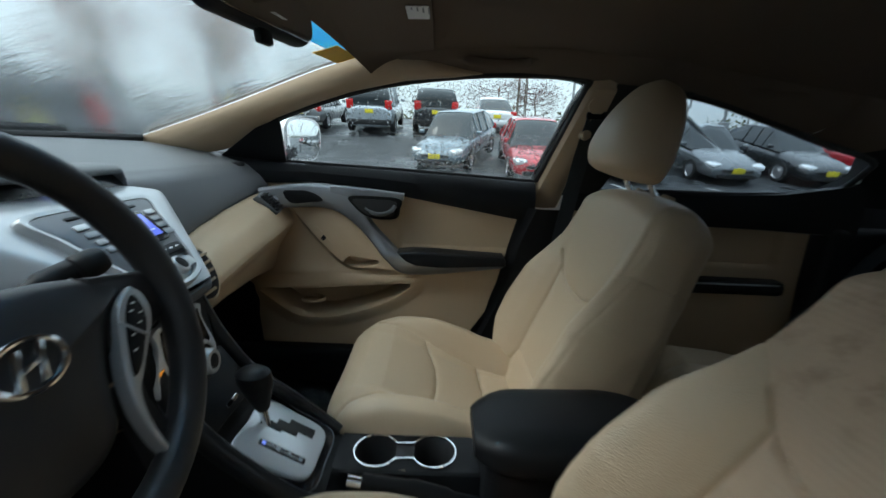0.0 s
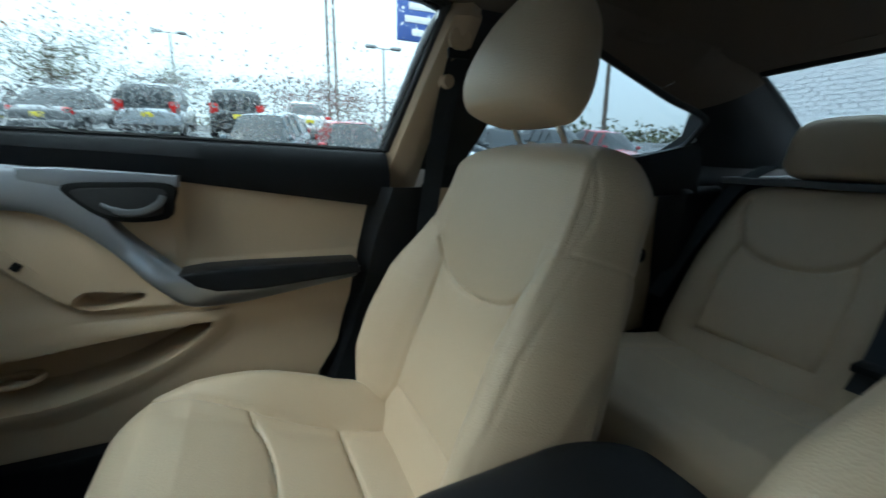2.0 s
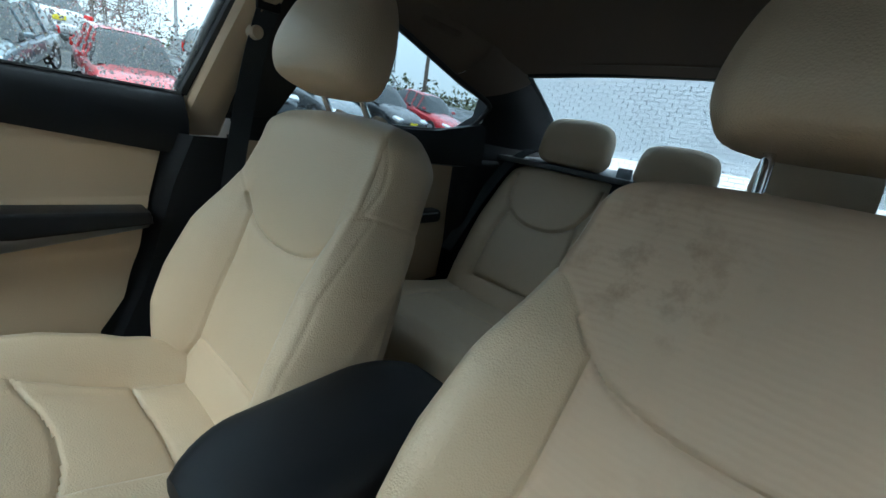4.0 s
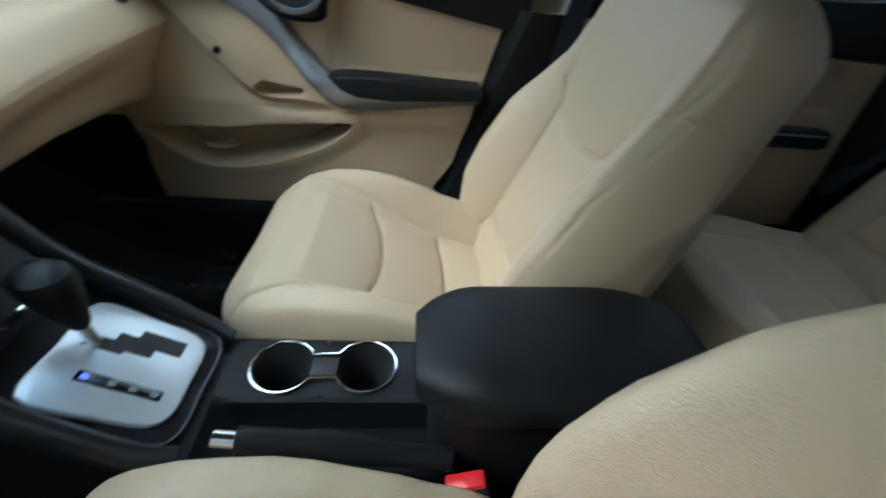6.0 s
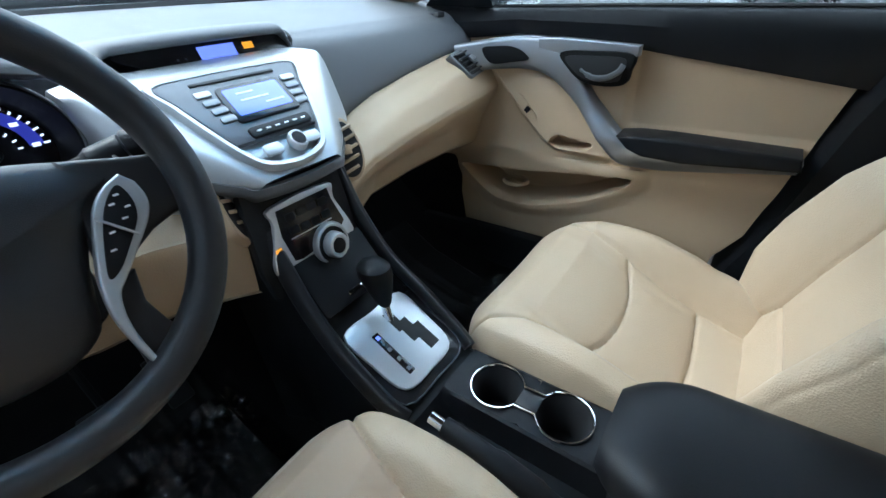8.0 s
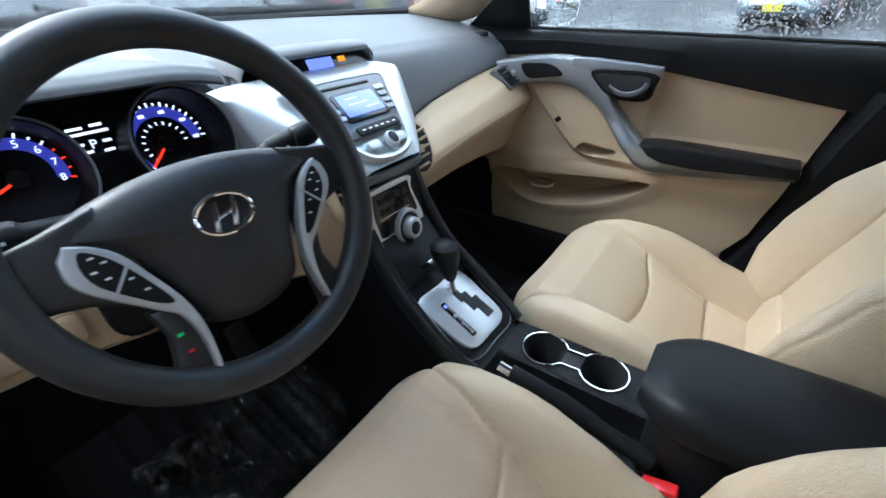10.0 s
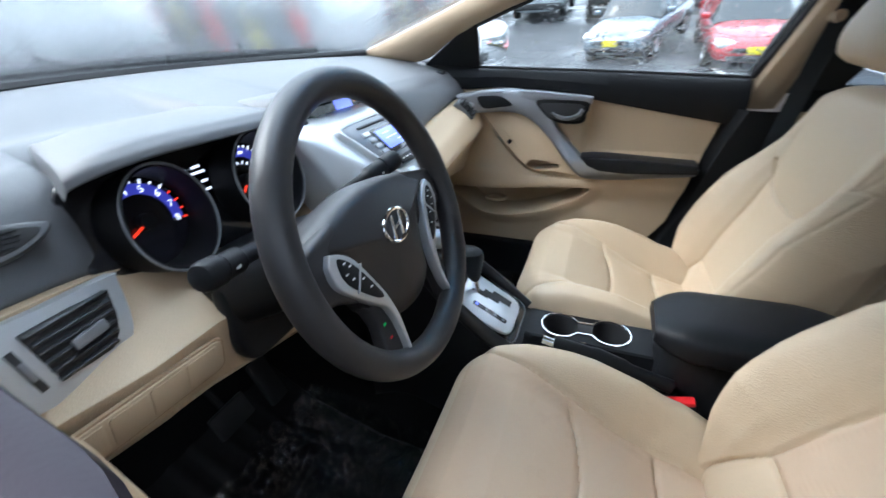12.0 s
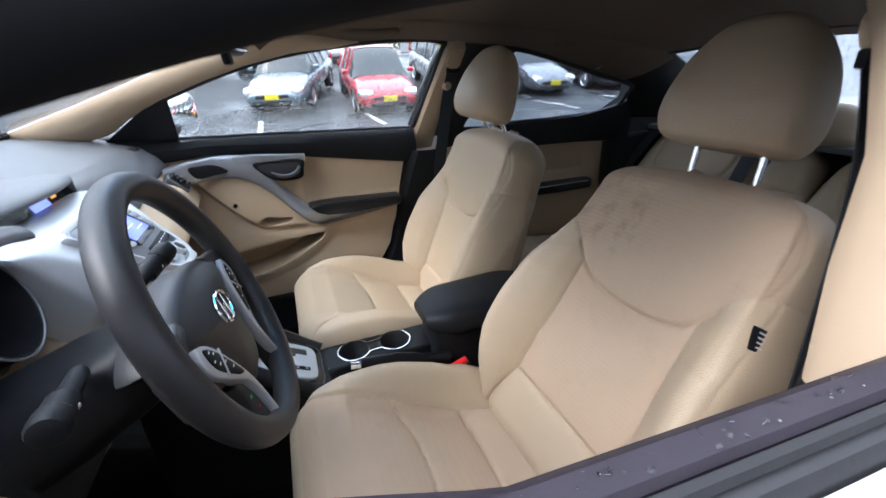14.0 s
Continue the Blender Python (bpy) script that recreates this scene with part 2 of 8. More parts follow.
def sheet(rows, off):
    """A closed thin solid: the grid of rows and a copy of it moved by off, joined round the edge."""
    a = np.asarray(rows, float)
    nv, nu = a.shape[:2]
    n = nv * nu
    v, f = grid(a)
    v2, f2 = grid(a + np.array(off, float))
    rim = [j for j in range(nu)] + [i * nu + nu - 1 for i in range(1, nv)] + [(nv - 1) * nu + j for j in range(nu - 2, -1, -1)] + [i * nu for i in range(nv - 2, 0, -1)]
    side = [(rim[i], rim[(i + 1) % len(rim)], rim[(i + 1) % len(rim)] + n, rim[i] + n) for i in range(len(rim))]
    return v + v2, f + [tuple(k + n for k in q) for q in f2] + side


def loft(rings, caps=True):
    v, f = grid(rings, close_u=True)
    n, m = len(rings[0]), len(rings)
    if caps:
        f = f + [tuple(range(n))[::-1], tuple(range((m - 1) * n, m * n))]
    return v, f


def curve(points, n=8, closed=False):
    """A smooth line through the points."""
    p = [Vector(q) for q in points]
    out = []
    k = len(p)
    for i in range(k if closed else k - 1):
        a = p[(i - 1) % k] if closed or i > 0 else p[i]
        b, c = p[i], p[(i + 1) % k]
        d = p[(i + 2) % k] if closed or i + 2 < k else c
        for j in range(n):
            t = j / n
            out.append(0.5 * ((2 * b) + (c - a) * t + (2 * a - 5 * b + 4 * c - d) * t * t + (3 * b - a - 3 * c + d) * t ** 3))
    if not closed:
        out.append(p[-1])
    return out


def tube(path, r, n=10, closed=False, flat=1.0, caps=True):
    p = [Vector(q) for q in path]
    k = len(p)
    rs = r if isinstance(r, (list, tuple)) else [r] * k
    rings, ref = [], None
    for i in range(k):
        a = p[(i - 1) % k] if closed or i > 0 else p[i]
        b = p[(i + 1) % k] if closed or i + 1 < k else p[i]
        t = (b - a).normalized()
        if ref is None:
            ref = Vector((0, 0, 1)) if abs(t.z) < 0.9 else Vector((0, 1, 0))
        s = t.cross(ref).normalized()
        ref = s.cross(t).normalized()
        rings.append([tuple(p[i] + rs[i] * (math.cos(2 * math.pi * j / n) * s + flat * math.sin(2 * math.pi * j / n) * ref)) for j in range(n)])
    if closed:
        return grid(rings, close_u=True, close_v=True)
    return loft(rings, caps)


def slab(outline, origin, ux, uy, t, bev=0.003, segs=2):
    """A plate: outline in the plane of ux and uy, thick by t along their normal, with rounded edges."""
    o, ux, uy = Vector(origin), Vector(ux).normalized(), Vector(uy).normalized()
    nz = ux.cross(uy).normalized()
    bm = bmesh.new()
    vs = [bm.verts.new(o + ux * q[0] + uy * q[1]) for q in outline]
    f = bm.faces.new(vs)
    ext = bmesh.ops.extrude_face_region(bm, geom=[f])
    top = [e for e in ext["geom"] if isinstance(e, bmesh.types.BMVert)]
    bmesh.ops.translate(bm, verts=top, vec=nz * t)
    bmesh.ops.recalc_face_normals(bm, faces=bm.faces)
    if bev:
        es = [e for e in bm.edges if len(e.link_faces) == 2 and e.calc_face_angle(0) > 0.6 and abs((e.verts[0].co - e.verts[1].co).normalized().dot(nz)) < 0.5]
        bmesh.ops.bevel(bm, geom=es, offset=bev, segments=segs, profile=0.5, affect="EDGES", clamp_overlap=True)
    bm.verts.index_update()
    geo = [tuple(v.co) for v in bm.verts], [tuple(v.index for v in q.verts) for q in bm.faces]
    bm.free()
    return geo


def round_rect(w, h, r, n=5, cx=0.0, cy=0.0):
    out = []
    for sx, sy, a0 in ((1, 1, 0), (-1, 1, 90), (-1, -1, 180), (1, -1, 270)):
        for i in range(n + 1):
            a = radians(a0 + 90 * i / n)
            out.append((cx + sx * (w / 2 - r) + r * math.cos(a), cy + sy * (h / 2 - r) + r * math.sin(a)))
    return out


def box(c, s, bev=0.004, m=None, segs=2):
    bm = bmesh.new()
    bmesh.ops.create_cube(bm, size=1.0, matrix=Matrix.Diagonal((*s, 1)))
    if bev:
        bmesh.ops.bevel(bm, geom=bm.edges[:], offset=bev, segments=segs, profile=0.5, affect="EDGES", clamp_overlap=True)
    mm = Matrix.Translation(c) @ (m or Matrix())
    bm.verts.index_update()
    geo = [tuple(mm @ v.co) for v in bm.verts], [tuple(v.index for v in q.verts) for q in bm.faces]
    bm.free()
    return geo


def lathe(profile, m=None, n=32, closed=False):
    """profile: (radius, height) pairs turned about z."""
    m = m or Matrix()
    rings = [[tuple(m @ Vector((r * math.cos(2 * math.pi * j / n), r * math.sin(2 * math.pi * j / n), h))) for j in range(n)] for r, h in profile]
    return loft(rings, caps=not closed)


def basis(o, x, y):
    """A frame at o whose x and y run that way, and its z across."""
    x = Vector(x).normalized()
    z = x.cross(Vector(y)).normalized()
    y = z.cross(x)
    return Matrix.Translation(o) @ Matrix((x, y, z)).transposed().to_4x4()


def interp(v, xs, ys):
    return np.interp(v, xs, ys)


def writing(name, text, m, size, material, parent, label=""):
    cu = bpy.data.curves.new(name, "FONT")
    cu.body, cu.size, cu.extrude = text, size, 0.0004
    cu.align_x, cu.align_y = "CENTER", "CENTER"
    tmp = bpy.data.objects.new(name, cu)
    scene.collection.objects.link(tmp)
    me = bpy.data.meshes.new_from_object(tmp.evaluated_get(bpy.context.evaluated_depsgraph_get()))
    bpy.data.objects.remove(tmp)
    me.materials.clear()
    me.materials.append(material)
    me.transform(Matrix.Translation(-ORIGIN[parent]) @ m)
    ob = new(name, me)
    ob.parent = parent
    ORIGIN[ob] = ORIGIN[parent]
    return tagged(ob, label)


# ---- the car's shell ----
def side_y(z, shift=0.0):
    """How far out the side glass stands at a height."""
    return 0.737 - 0.552 * (z - 0.988) + shift


WIN_TOP = [(-0.60, 1.095), (-0.493, 1.147), (-0.375, 1.190), (-0.256, 1.226), (-0.111, 1.256), (0.091, 1.279), (0.214, 1.284), (0.30, 1.285), (0.371, 1.277)]
ROOF_X = [-0.32, -0.2, 0.0, 0.3, 0.6, 0.9, 1.2, 1.4]
ROOF_Z = [1.318, 1.346, 1.366, 1.375, 1.360, 1.325, 1.272, 1.225]
HALF_X = [-0.32, -0.1, 0.2, 0.6, 0.9, 1.2, 1.4]
HALF_W = [0.53, 0.565, 0.575, 0.575, 0.555, 0.54, 0.54]


def roof_z(x, y):
    e = abs(y) / interp(x, HALF_X, HALF_W)
    return float(interp(x, ROOF_X, ROOF_Z)) - float(interp(x, [0.9, 1.3], [0.062, 0.022])) * e ** 3


# headliner and outer roof
rows = []
for x in np.linspace(-0.30, 1.35, 60):
    w = interp(x, HALF_X, HALF_W) + 0.012
    rows.append([(x + (0.10 * max(0.0, -x / 0.3) if x < 0 else -0.04) * (y / w) ** 2, y, roof_z(x, min(abs(y), w) if True else y)) for y in np.linspace(-w, w, 41)])
inner = grid(rows)
outer = grid([[(p[0], p[1] * 1.06, p[2] + 0.05) for p in r] for r in rows])
solo("ceiling", inner, M_HEADLINER, "brown-grey woven cloth headliner under the car roof", "headliner", "structure")
solo("roof_panel", outer, M_BODY, "silver painted outer roof panel of the car", "roof", "structure")

# dimple of the dome handle and sun visor on the passenger's side
for sx, nm in ((1, "grab_handle"),):
    for hx in (0.12, 0.86):
        gh = thing(nm, (hx, 0.52 * sx, 1.27), "brown-grey folding grab handle on the headliner", "handle", "grab handles on the headliner")
        pth = curve([(hx - 0.085, 0.535, roof_z(hx, 0.535) - 0.004), (hx - 0.07, 0.522, roof_z(hx, 0.522) - 0.022),
                     (hx, 0.52, roof_z(hx, 0.52) - 0.028), (hx + 0.07, 0.522, roof_z(hx, 0.522) - 0.022), (hx + 0.085, 0.535, roof_z(hx, 0.535) - 0.004)], 8)
        part("grip", tube(pth, 0.009, 10, flat=1.4), M_HEADLINER, gh)
        for e in (-0.088, 0.088):
            part("mount", box((hx + e, 0.532, roof_z(hx + e, 0.532) - 0.006), (0.035, 0.026, 0.018), 0.005), M_HEADLINER, gh)

# floor pan, carpet, firewall and parcel shelf
fx = [-1.05, -0.85, -0.68, -0.5, -0.2, 0.2, 0.5, 0.72, 0.78, 1.3]
fz = [0.62, 0.40, 0.29, 0.235, 0.215, 0.215, 0.215, 0.225, 0.33, 0.36]
rows = []
for x in np.linspace(-1.05, 1.3, 60):
    r = []
    for y in np.linspace(-0.74, 0.74, 61):
        tun = 0.13 * math.exp(-(abs(y) / 0.12) ** 4) if x > -0.9 else 0
        sill = 0.10 * max(0.0, (abs(y) - 0.64) / 0.1) ** 1.2
        r.append((x, y, float(interp(x, fx, fz)) + tun + sill + 0.002 * math.sin(40 * x) * math.sin(33 * y)))
    rows.append(r)
solo("floor", grid(rows), M_CARPET, "black carpet over the car's floor pan", "floor", "structure")
under = solo("underbody", box((0.1, 0, 0.16), (2.9, 1.5, 0.03), 0.01), M_RUBBER, "black underbody plate under the cabin", "floor", "structure")
solo("firewall", box((-1.08, 0, 0.72), (0.04, 1.5, 0.66), 0.01), M_RUBBER, "black firewall closing the footwells", "wall", "structure")
solo("rear_bulkhead", box((1.72, 0, 0.62), (0.04, 1.4, 0.6), 0.01), M_RUBBER, "black bulkhead behind the rear bench", "wall", "structure")
solo("parcel_shelf", box((1.60, 0, 0.915), (0.46, 1.24, 0.02), 0.006), M_DASH, "dark grey cloth parcel shelf under the rear window", "shelf", "structure")

# windshield, with its tinted band
WS_SIDE = [(-0.88, 0.62, 1.078), (-0.72, 0.605, 1.132), (-0.55, 0.58, 1.192), (-0.345, 0.553, 1.268), (-0.19, 0.52, 1.312)]
WS_MID = [(-1.06, 0, 1.078), (-0.87, 0, 1.160), (-0.68, 0, 1.230), (-0.48, 0, 1.292), (-0.29, 0, 1.336)]


def ws_point(v, u):
    """A place on the windshield: v up from its base, u across."""
    a = curve(WS_SIDE, 6)[int(round(v * 24))]
    b = curve(WS_MID, 6)[int(round(v * 24))]
    k = 1 - u * u
    return Vector((a.x + (b.x - a.x) * k, a.y * u, a.z + (b.z - a.z) * k))


ws_rows = [[tuple(ws_point(v, u)) for u in np.linspace(-1, 1, 33)] for v in np.linspace(0, 1, 25)]
windshield = thing("windshield", (-0.7, 0, 1.08), "raked windshield wet with running rain", "windshield")
pane = part("pane", sheet(ws_rows, (-0.002, 0, 0.004)), M_WSGLASS, windshield)
pane.visible_shadow = False
band = sheet([[tuple(ws_point(v, u) + Vector((0.003, 0, -0.006))) for u in np.linspace(-0.93, 0.93, 33)] for v in np.linspace(0.88, 1, 4)], (0.0005, 0, -0.001))
M_BAND = glass_mat("blue_tinted_band", (0.08, 0.45, 0.8))
b_ob = part("tint_band", band, M_BAND, windshield, "sky-blue tinted band along the top")
b_ob.visible_shadow = False
frit = tube([tuple(ws_point(0.0, u) + Vector((0.0, 0, -0.004))) for u in np.linspace(-1, 1, 33)], 0.012, 8)
part("lower_seal", frit, M_RUBBER, windshield)
st = [ws_point(0.83, 0.80), ws_point(0.83, 0.96), ws_point(0.92, 0.96), ws_point(0.92, 0.80)]
part("sticker", ([tuple(q + Vector((0.006, 0, -0.009))) for q in st] + [tuple(q + Vector((0.005, 0, -0.0075))) for q in st],
     [(0, 1, 2, 3), (4, 5, 6, 7), (0, 1, 5, 4), (1, 2, 6, 5), (2, 3, 7, 6), (3, 0, 4, 7)]), M_YELLOW, windshield, "yellow and orange paper sticker")


def wiper(pts, nm):
    w = thing(nm, pts[0], "black windshield wiper at rest along the cowl", "wiper", "windshield wipers")
    part("blade", tube(curve(pts, 8), 0.006, 6, flat=2.0), M_RUBBER, w)
    mid = Vector(pts[1])
    part("arm", tube([mid + Vector((0.0, 0, 0.02)), mid + Vector((-0.10, 0.12, 0.0)), mid + Vector((-0.17, 0.26, -0.03))], 0.007, 6), M_BLACK, w)


wiper([(-1.035, -0.50, 1.088), (-1.06, -0.24, 1.098), (-1.07, 0.06, 1.098)], "windshield_wiper")
wiper([(-1.06, 0.02, 1.098), (-1.05, 0.24, 1.096), (-0.99, 0.5, 1.092)], "windshield_wiper")

# bonnet and cowl beyond the glass
rows = []
for x in np.linspace(-2.15, -1.02, 20):
    rows.append([(x, y, 1.045 - 0.16 * ((-1.02 - x) / 1.13) ** 1.6 - 0.09 * (abs(y) / 0.75) ** 3) for y in np.linspace(-0.78, 0.78, 25)])
solo("bonnet", grid(rows), M_BODY, "silver painted bonnet beaded with rain", "bonnet", "structure")
solo("front_end", box((-1.62, 0, 0.55), (1.2, 1.62, 0.58), 0.12, segs=4), M_BODY, "silver painted nose of the car", "bodywork", "structure")
solo("boot", box((2.1, 0, 0.62), (0.75, 1.5, 0.6), 0.1, segs=4), M_BODY, "silver painted boot of the car", "bodywork", "structure")

# rear window
RW = [(1.34, 0.535, 1.216), (1.55, 0.54, 1.105), (1.80, 0.56, 0.955)]
rw_rows = []
for p in curve(RW, 8):
    rw_rows.append([(p.x + 0.05 * (1 - u * u), p.y * u, p.z + 0.03 * (1 - u * u)) for u in np.linspace(-1, 1, 25)])
rear_window = thing("rear_window", (1.6, 0, 0.95), "sloping rear window wet with rain", "rear window")
pane = part("pane", sheet(rw_rows, (0.003, 0, 0.004)), M_REARGLASS, rear_window)
part("seal", tube([(q[-1][0], q[-1][1], q[-1][2]) for q in rw_rows], 0.012, 8), M_RUBBER, rear_window)
part("seal", tube([(q[0][0], q[0][1], q[0][2]) for q in rw_rows], 0.012, 8), M_RUBBER, rear_window)
part("seal", tube(rw_rows[0], 0.01, 8), M_RUBBER, rear_window)
head_rows = [[(1.27, 0.53 * u, roof_z(1.27, 0.53 * u) - 0.004) for u in np.linspace(-1, 1, 25)], [(q[0] - 0.02, q[1], q[2] + 0.004) for q in rw_rows[0]], [(q[0] + 0.01, q[1], q[2] + 0.006) for q in rw_rows[0]]]
solo("rear_header_trim", sheet(head_rows, (0, 0, 0.012)), M_HEADLINER, "brown-grey cloth edge above the rear window", "headliner", "structure")


def band_between(a, b, bulge, n=14):
    """A trim surface swept between two lines, bowed towards the cabin."""
    rows = []
    for p, q in zip(a, b):
        p, q = Vector(p), Vector(q)
        full = min(1.0, (q - p).length / 0.06)
        r = []
        for i in range(n + 1):
            t = i / n
            c = p.lerp(q, t)
            e = math.sin(math.pi * t) ** 0.6
            r.append(tuple(c + Vector((0, -math.copysign(1, p.y) * bulge * full * e * 0.7, -bulge * full * 0.6 * e))))
        rows.append(r)
    return grid(rows)


def resample(pts, n):
    p = [Vector(q) for q in pts]
    d = [0.0]
    for i in range(1, len(p)):
        d.append(d[-1] + (p[i] - p[i - 1]).length)
    a = np.array([tuple(q) for q in p])
    s = np.linspace(0, d[-1], n)
    return [tuple(float(np.interp(v, d, a[:, k])) for k in range(3)) for v in s]


for sy, nm in ((1, "passenger"), (-1, "driver")):
    # A-pillar: from the dash corner up to the roof
    low = resample([(-0.66, side_y(1.055) - 0.004, 1.055)] + [(x, side_y(z) - 0.004, z) for x, z in WIN_TOP[:6]], 40)
    high = resample([(-0.90, 0.655, 1.045)] + WS_SIDE + [(-0.06, 0.523, 1.300), (0.08, 0.568, 1.287)], 40)
    a = [(p[0], p[1] * sy, p[2]) for p in low]
    b = [(p[0], p[1] * sy, p[2]) for p in high]
    solo("front_pillar_trim", band_between(a, b, 0.03), M_PILLAR, "beige moulded trim on the windshield pillar", "pillar trim", "structure")
    skin_a = [(p[0], p[1] + 0.03 * sy, p[2] + 0.012) for p in a]
    skin_b = [(p[0], p[1] + 0.03 * sy, p[2] + 0.02) for p in b]
    solo("front_pillar_skin", band_between(skin_a, skin_b, -0.02), M_BODY, "silver painted outside of the windshield pillar", "pillar", "structure")
    # B-pillar
    bx = []
    for z, x0, x1 in ((0.90, 0.277, 0.385), (1.0, 0.305, 0.40), (1.1, 0.333, 0.425), (1.2, 0.362, 0.452), (1.25, 0.377, 0.462), (1.285, 0.388, 0.47)):
        y0 = side_y(z) - 0.012 + 0.03 * max(0.0, (z - 1.25) / 0.035)
        if sy < 0:                                                    # the driver's side stands further in
            k = min(1.0, max(0.0, (1.14 - z) / 0.22))
            y0 -= 0.068 * k
            x0, x1 = x0 - 0.045 * k, x1 - 0.05 * k
        ring = [(x0 - 0.004, (y0 + 0.05) * sy, z), (x0 - 0.002, (y0 + 0.008) * sy, z), (x0 + 0.012, (y0 - 0.014) * sy, z), ((x0 + x1) / 2, (y0 - 0.026) * sy, z),
                (x1 - 0.012, (y0 - 0.014) * sy, z), (x1, (y0 + 0.008) * sy, z), (x1, (y0 + 0.05) * sy, z)]
        bx.append(ring)
    solo("centre_pillar_trim", grid(bx), M_PILLAR, "beige moulded trim on the centre pillar", "pillar trim", "structure")
    lo = []
    for z, x0, x1, y0 in ((0.24, 0.12, 0.42, 0.70), (0.45, 0.125, 0.42, 0.715), (0.56, 0.172, 0.40, 0.715), (0.70, 0.21, 0.39, 0.71), (0.80, 0.235, 0.385, 0.70), (0.907, 0.272, 0.39, 0.688)):
        lo.append([(x0 - 0.01, (y0 + 0.06) * sy, z), (x0, (y0 + 0.006) * sy, z), (x0 + 0.02, (y0 - 0.018) * sy, z), ((x0 + x1) / 2, (y0 - 0.026) * sy, z),
                   (x1 - 0.02, (y0 - 0.02) * sy, z), (x1, (y0 + 0.006) * sy, z), (x1, (y0 + 0.06) * sy, z)])
    solo("centre_pillar_base", grid(lo), M_BLACK, "black plastic lower cover of the centre pillar", "pillar trim", "structure")
    # rear pillar, dark lower trim and beige upper trim
    q0 = [(1.02, side_y(1.16, -0.05), 1.163), (1.13, side_y(1.125, -0.055), 1.128), (1.23, side_y(1.098, -0.07), 1.098), (1.24, side_y(1.03, -0.085), 1.03), (1.16, side_y(0.98, -0.08), 0.97)]
    q1 = [(1.07, 0.50, roof_z(1.07, 0.50) + 0.006), (1.20, 0.53, 1.252), (1.33, 0.53, 1.216), (1.46, 0.53, 1.150), (1.60, 0.535, 1.065), (1.78, 0.55, 0.955)]
    a = [(x, y * sy, z) for x, y, z in resample(q0, 24)]
    b = [(x, y * sy, z) for x, y, z in resample(q1, 24)]
    geo = band_between(a, b, 0.02)
    idx = [0 if f < 14 * 9 else 1 for f in range(len(geo[1]))]
    solo("rear_pillar_trim", geo, [M_HEADLINER, M_BLACK], "rear pillar trim, brown-grey above and black below", "pillar trim", "structure", mats_index=idx)
    solo("rear_pillar_skin", band_between([(p[0], p[1] + 0.05 * sy, p[2] + 0.02) for p in a], [(p[0] + 0.02, p[1] + 0.04 * sy, p[2] + 0.03) for p in b], -0.01), M_BODY,
         "silver painted outside of the rear pillar", "pillar", "structure")
    # roof rail between the pillars, over both side windows
    t0 = [(x, (side_y(z) - 0.004) * sy, z) for x, z in [(-0.13, 1.253), (0.0, 1.267), (0.091, 1.279), (0.2, 1.284), (0.371, 1.277), (0.45, 1.268)]] + \
         [(x, side_y(z, -0.05 * min(1, (x - 0.45) / 0.2)) * sy, z) for x, z in [(0.56, 1.255), (0.72, 1.233), (0.89, 1.191), (1.02, 1.163)]]
    t1 = [(x, 0.50 * sy, roof_z(x, 0.50) + 0.004) for x in (-0.13, 0.0, 0.091, 0.2, 0.371, 0.45, 0.56, 0.72, 0.89)] + [(1.12, 0.50 * sy, roof_z(1.12, 0.50) + 0.004)]
    solo("roof_rail_trim", band_between(resample(t0, 40), resample(t1, 40), 0.008), M_HEADLINER, "brown-grey cloth edge of the headliner above the side windows", "headliner", "structure")
    # footwell side and rear quarter trim
    solo("kick_panel", box((-0.86, 0.725 * sy, 0.62), (0.50, 0.05, 0.84), 0.015), M_BLACK, "black kick panel at the side of the footwell", "trim", "structure")
    solo("quarter_trim", box((1.50, 0.66 * sy, 0.66), (0.62, 0.06, 0.62), 0.02), M_BLACK, "black quarter trim beside the rear bench", "trim", "structure")
    solo("wheel_arch_trim", box((1.30, 0.665 * sy, 0.60), (0.22, 0.10, 0.60), 0.03, segs=3), M_BLACK, "black trim over the rear wheel arch", "trim", "structure")
    solo("front_wing", box((-1.0, 0.80 * sy, 0.66), (0.62, 0.10, 0.62), 0.04, segs=3), M_BODY, "silver painted front wing", "bodywork", "structure")
    solo("rear_wing", box((1.55, 0.76 * sy, 0.62), (0.62, 0.10, 0.62), 0.05, segs=3), M_BODY, "silver painted rear wing", "bodywork", "structure")
    # sill between floor and doors
    solo("door_sill", box((0.15, 0.735 * sy, 0.31), (1.9, 0.11, 0.17), 0.02), M_BLACK, "black plastic scuff cover along the door sill", "sill", "structure")


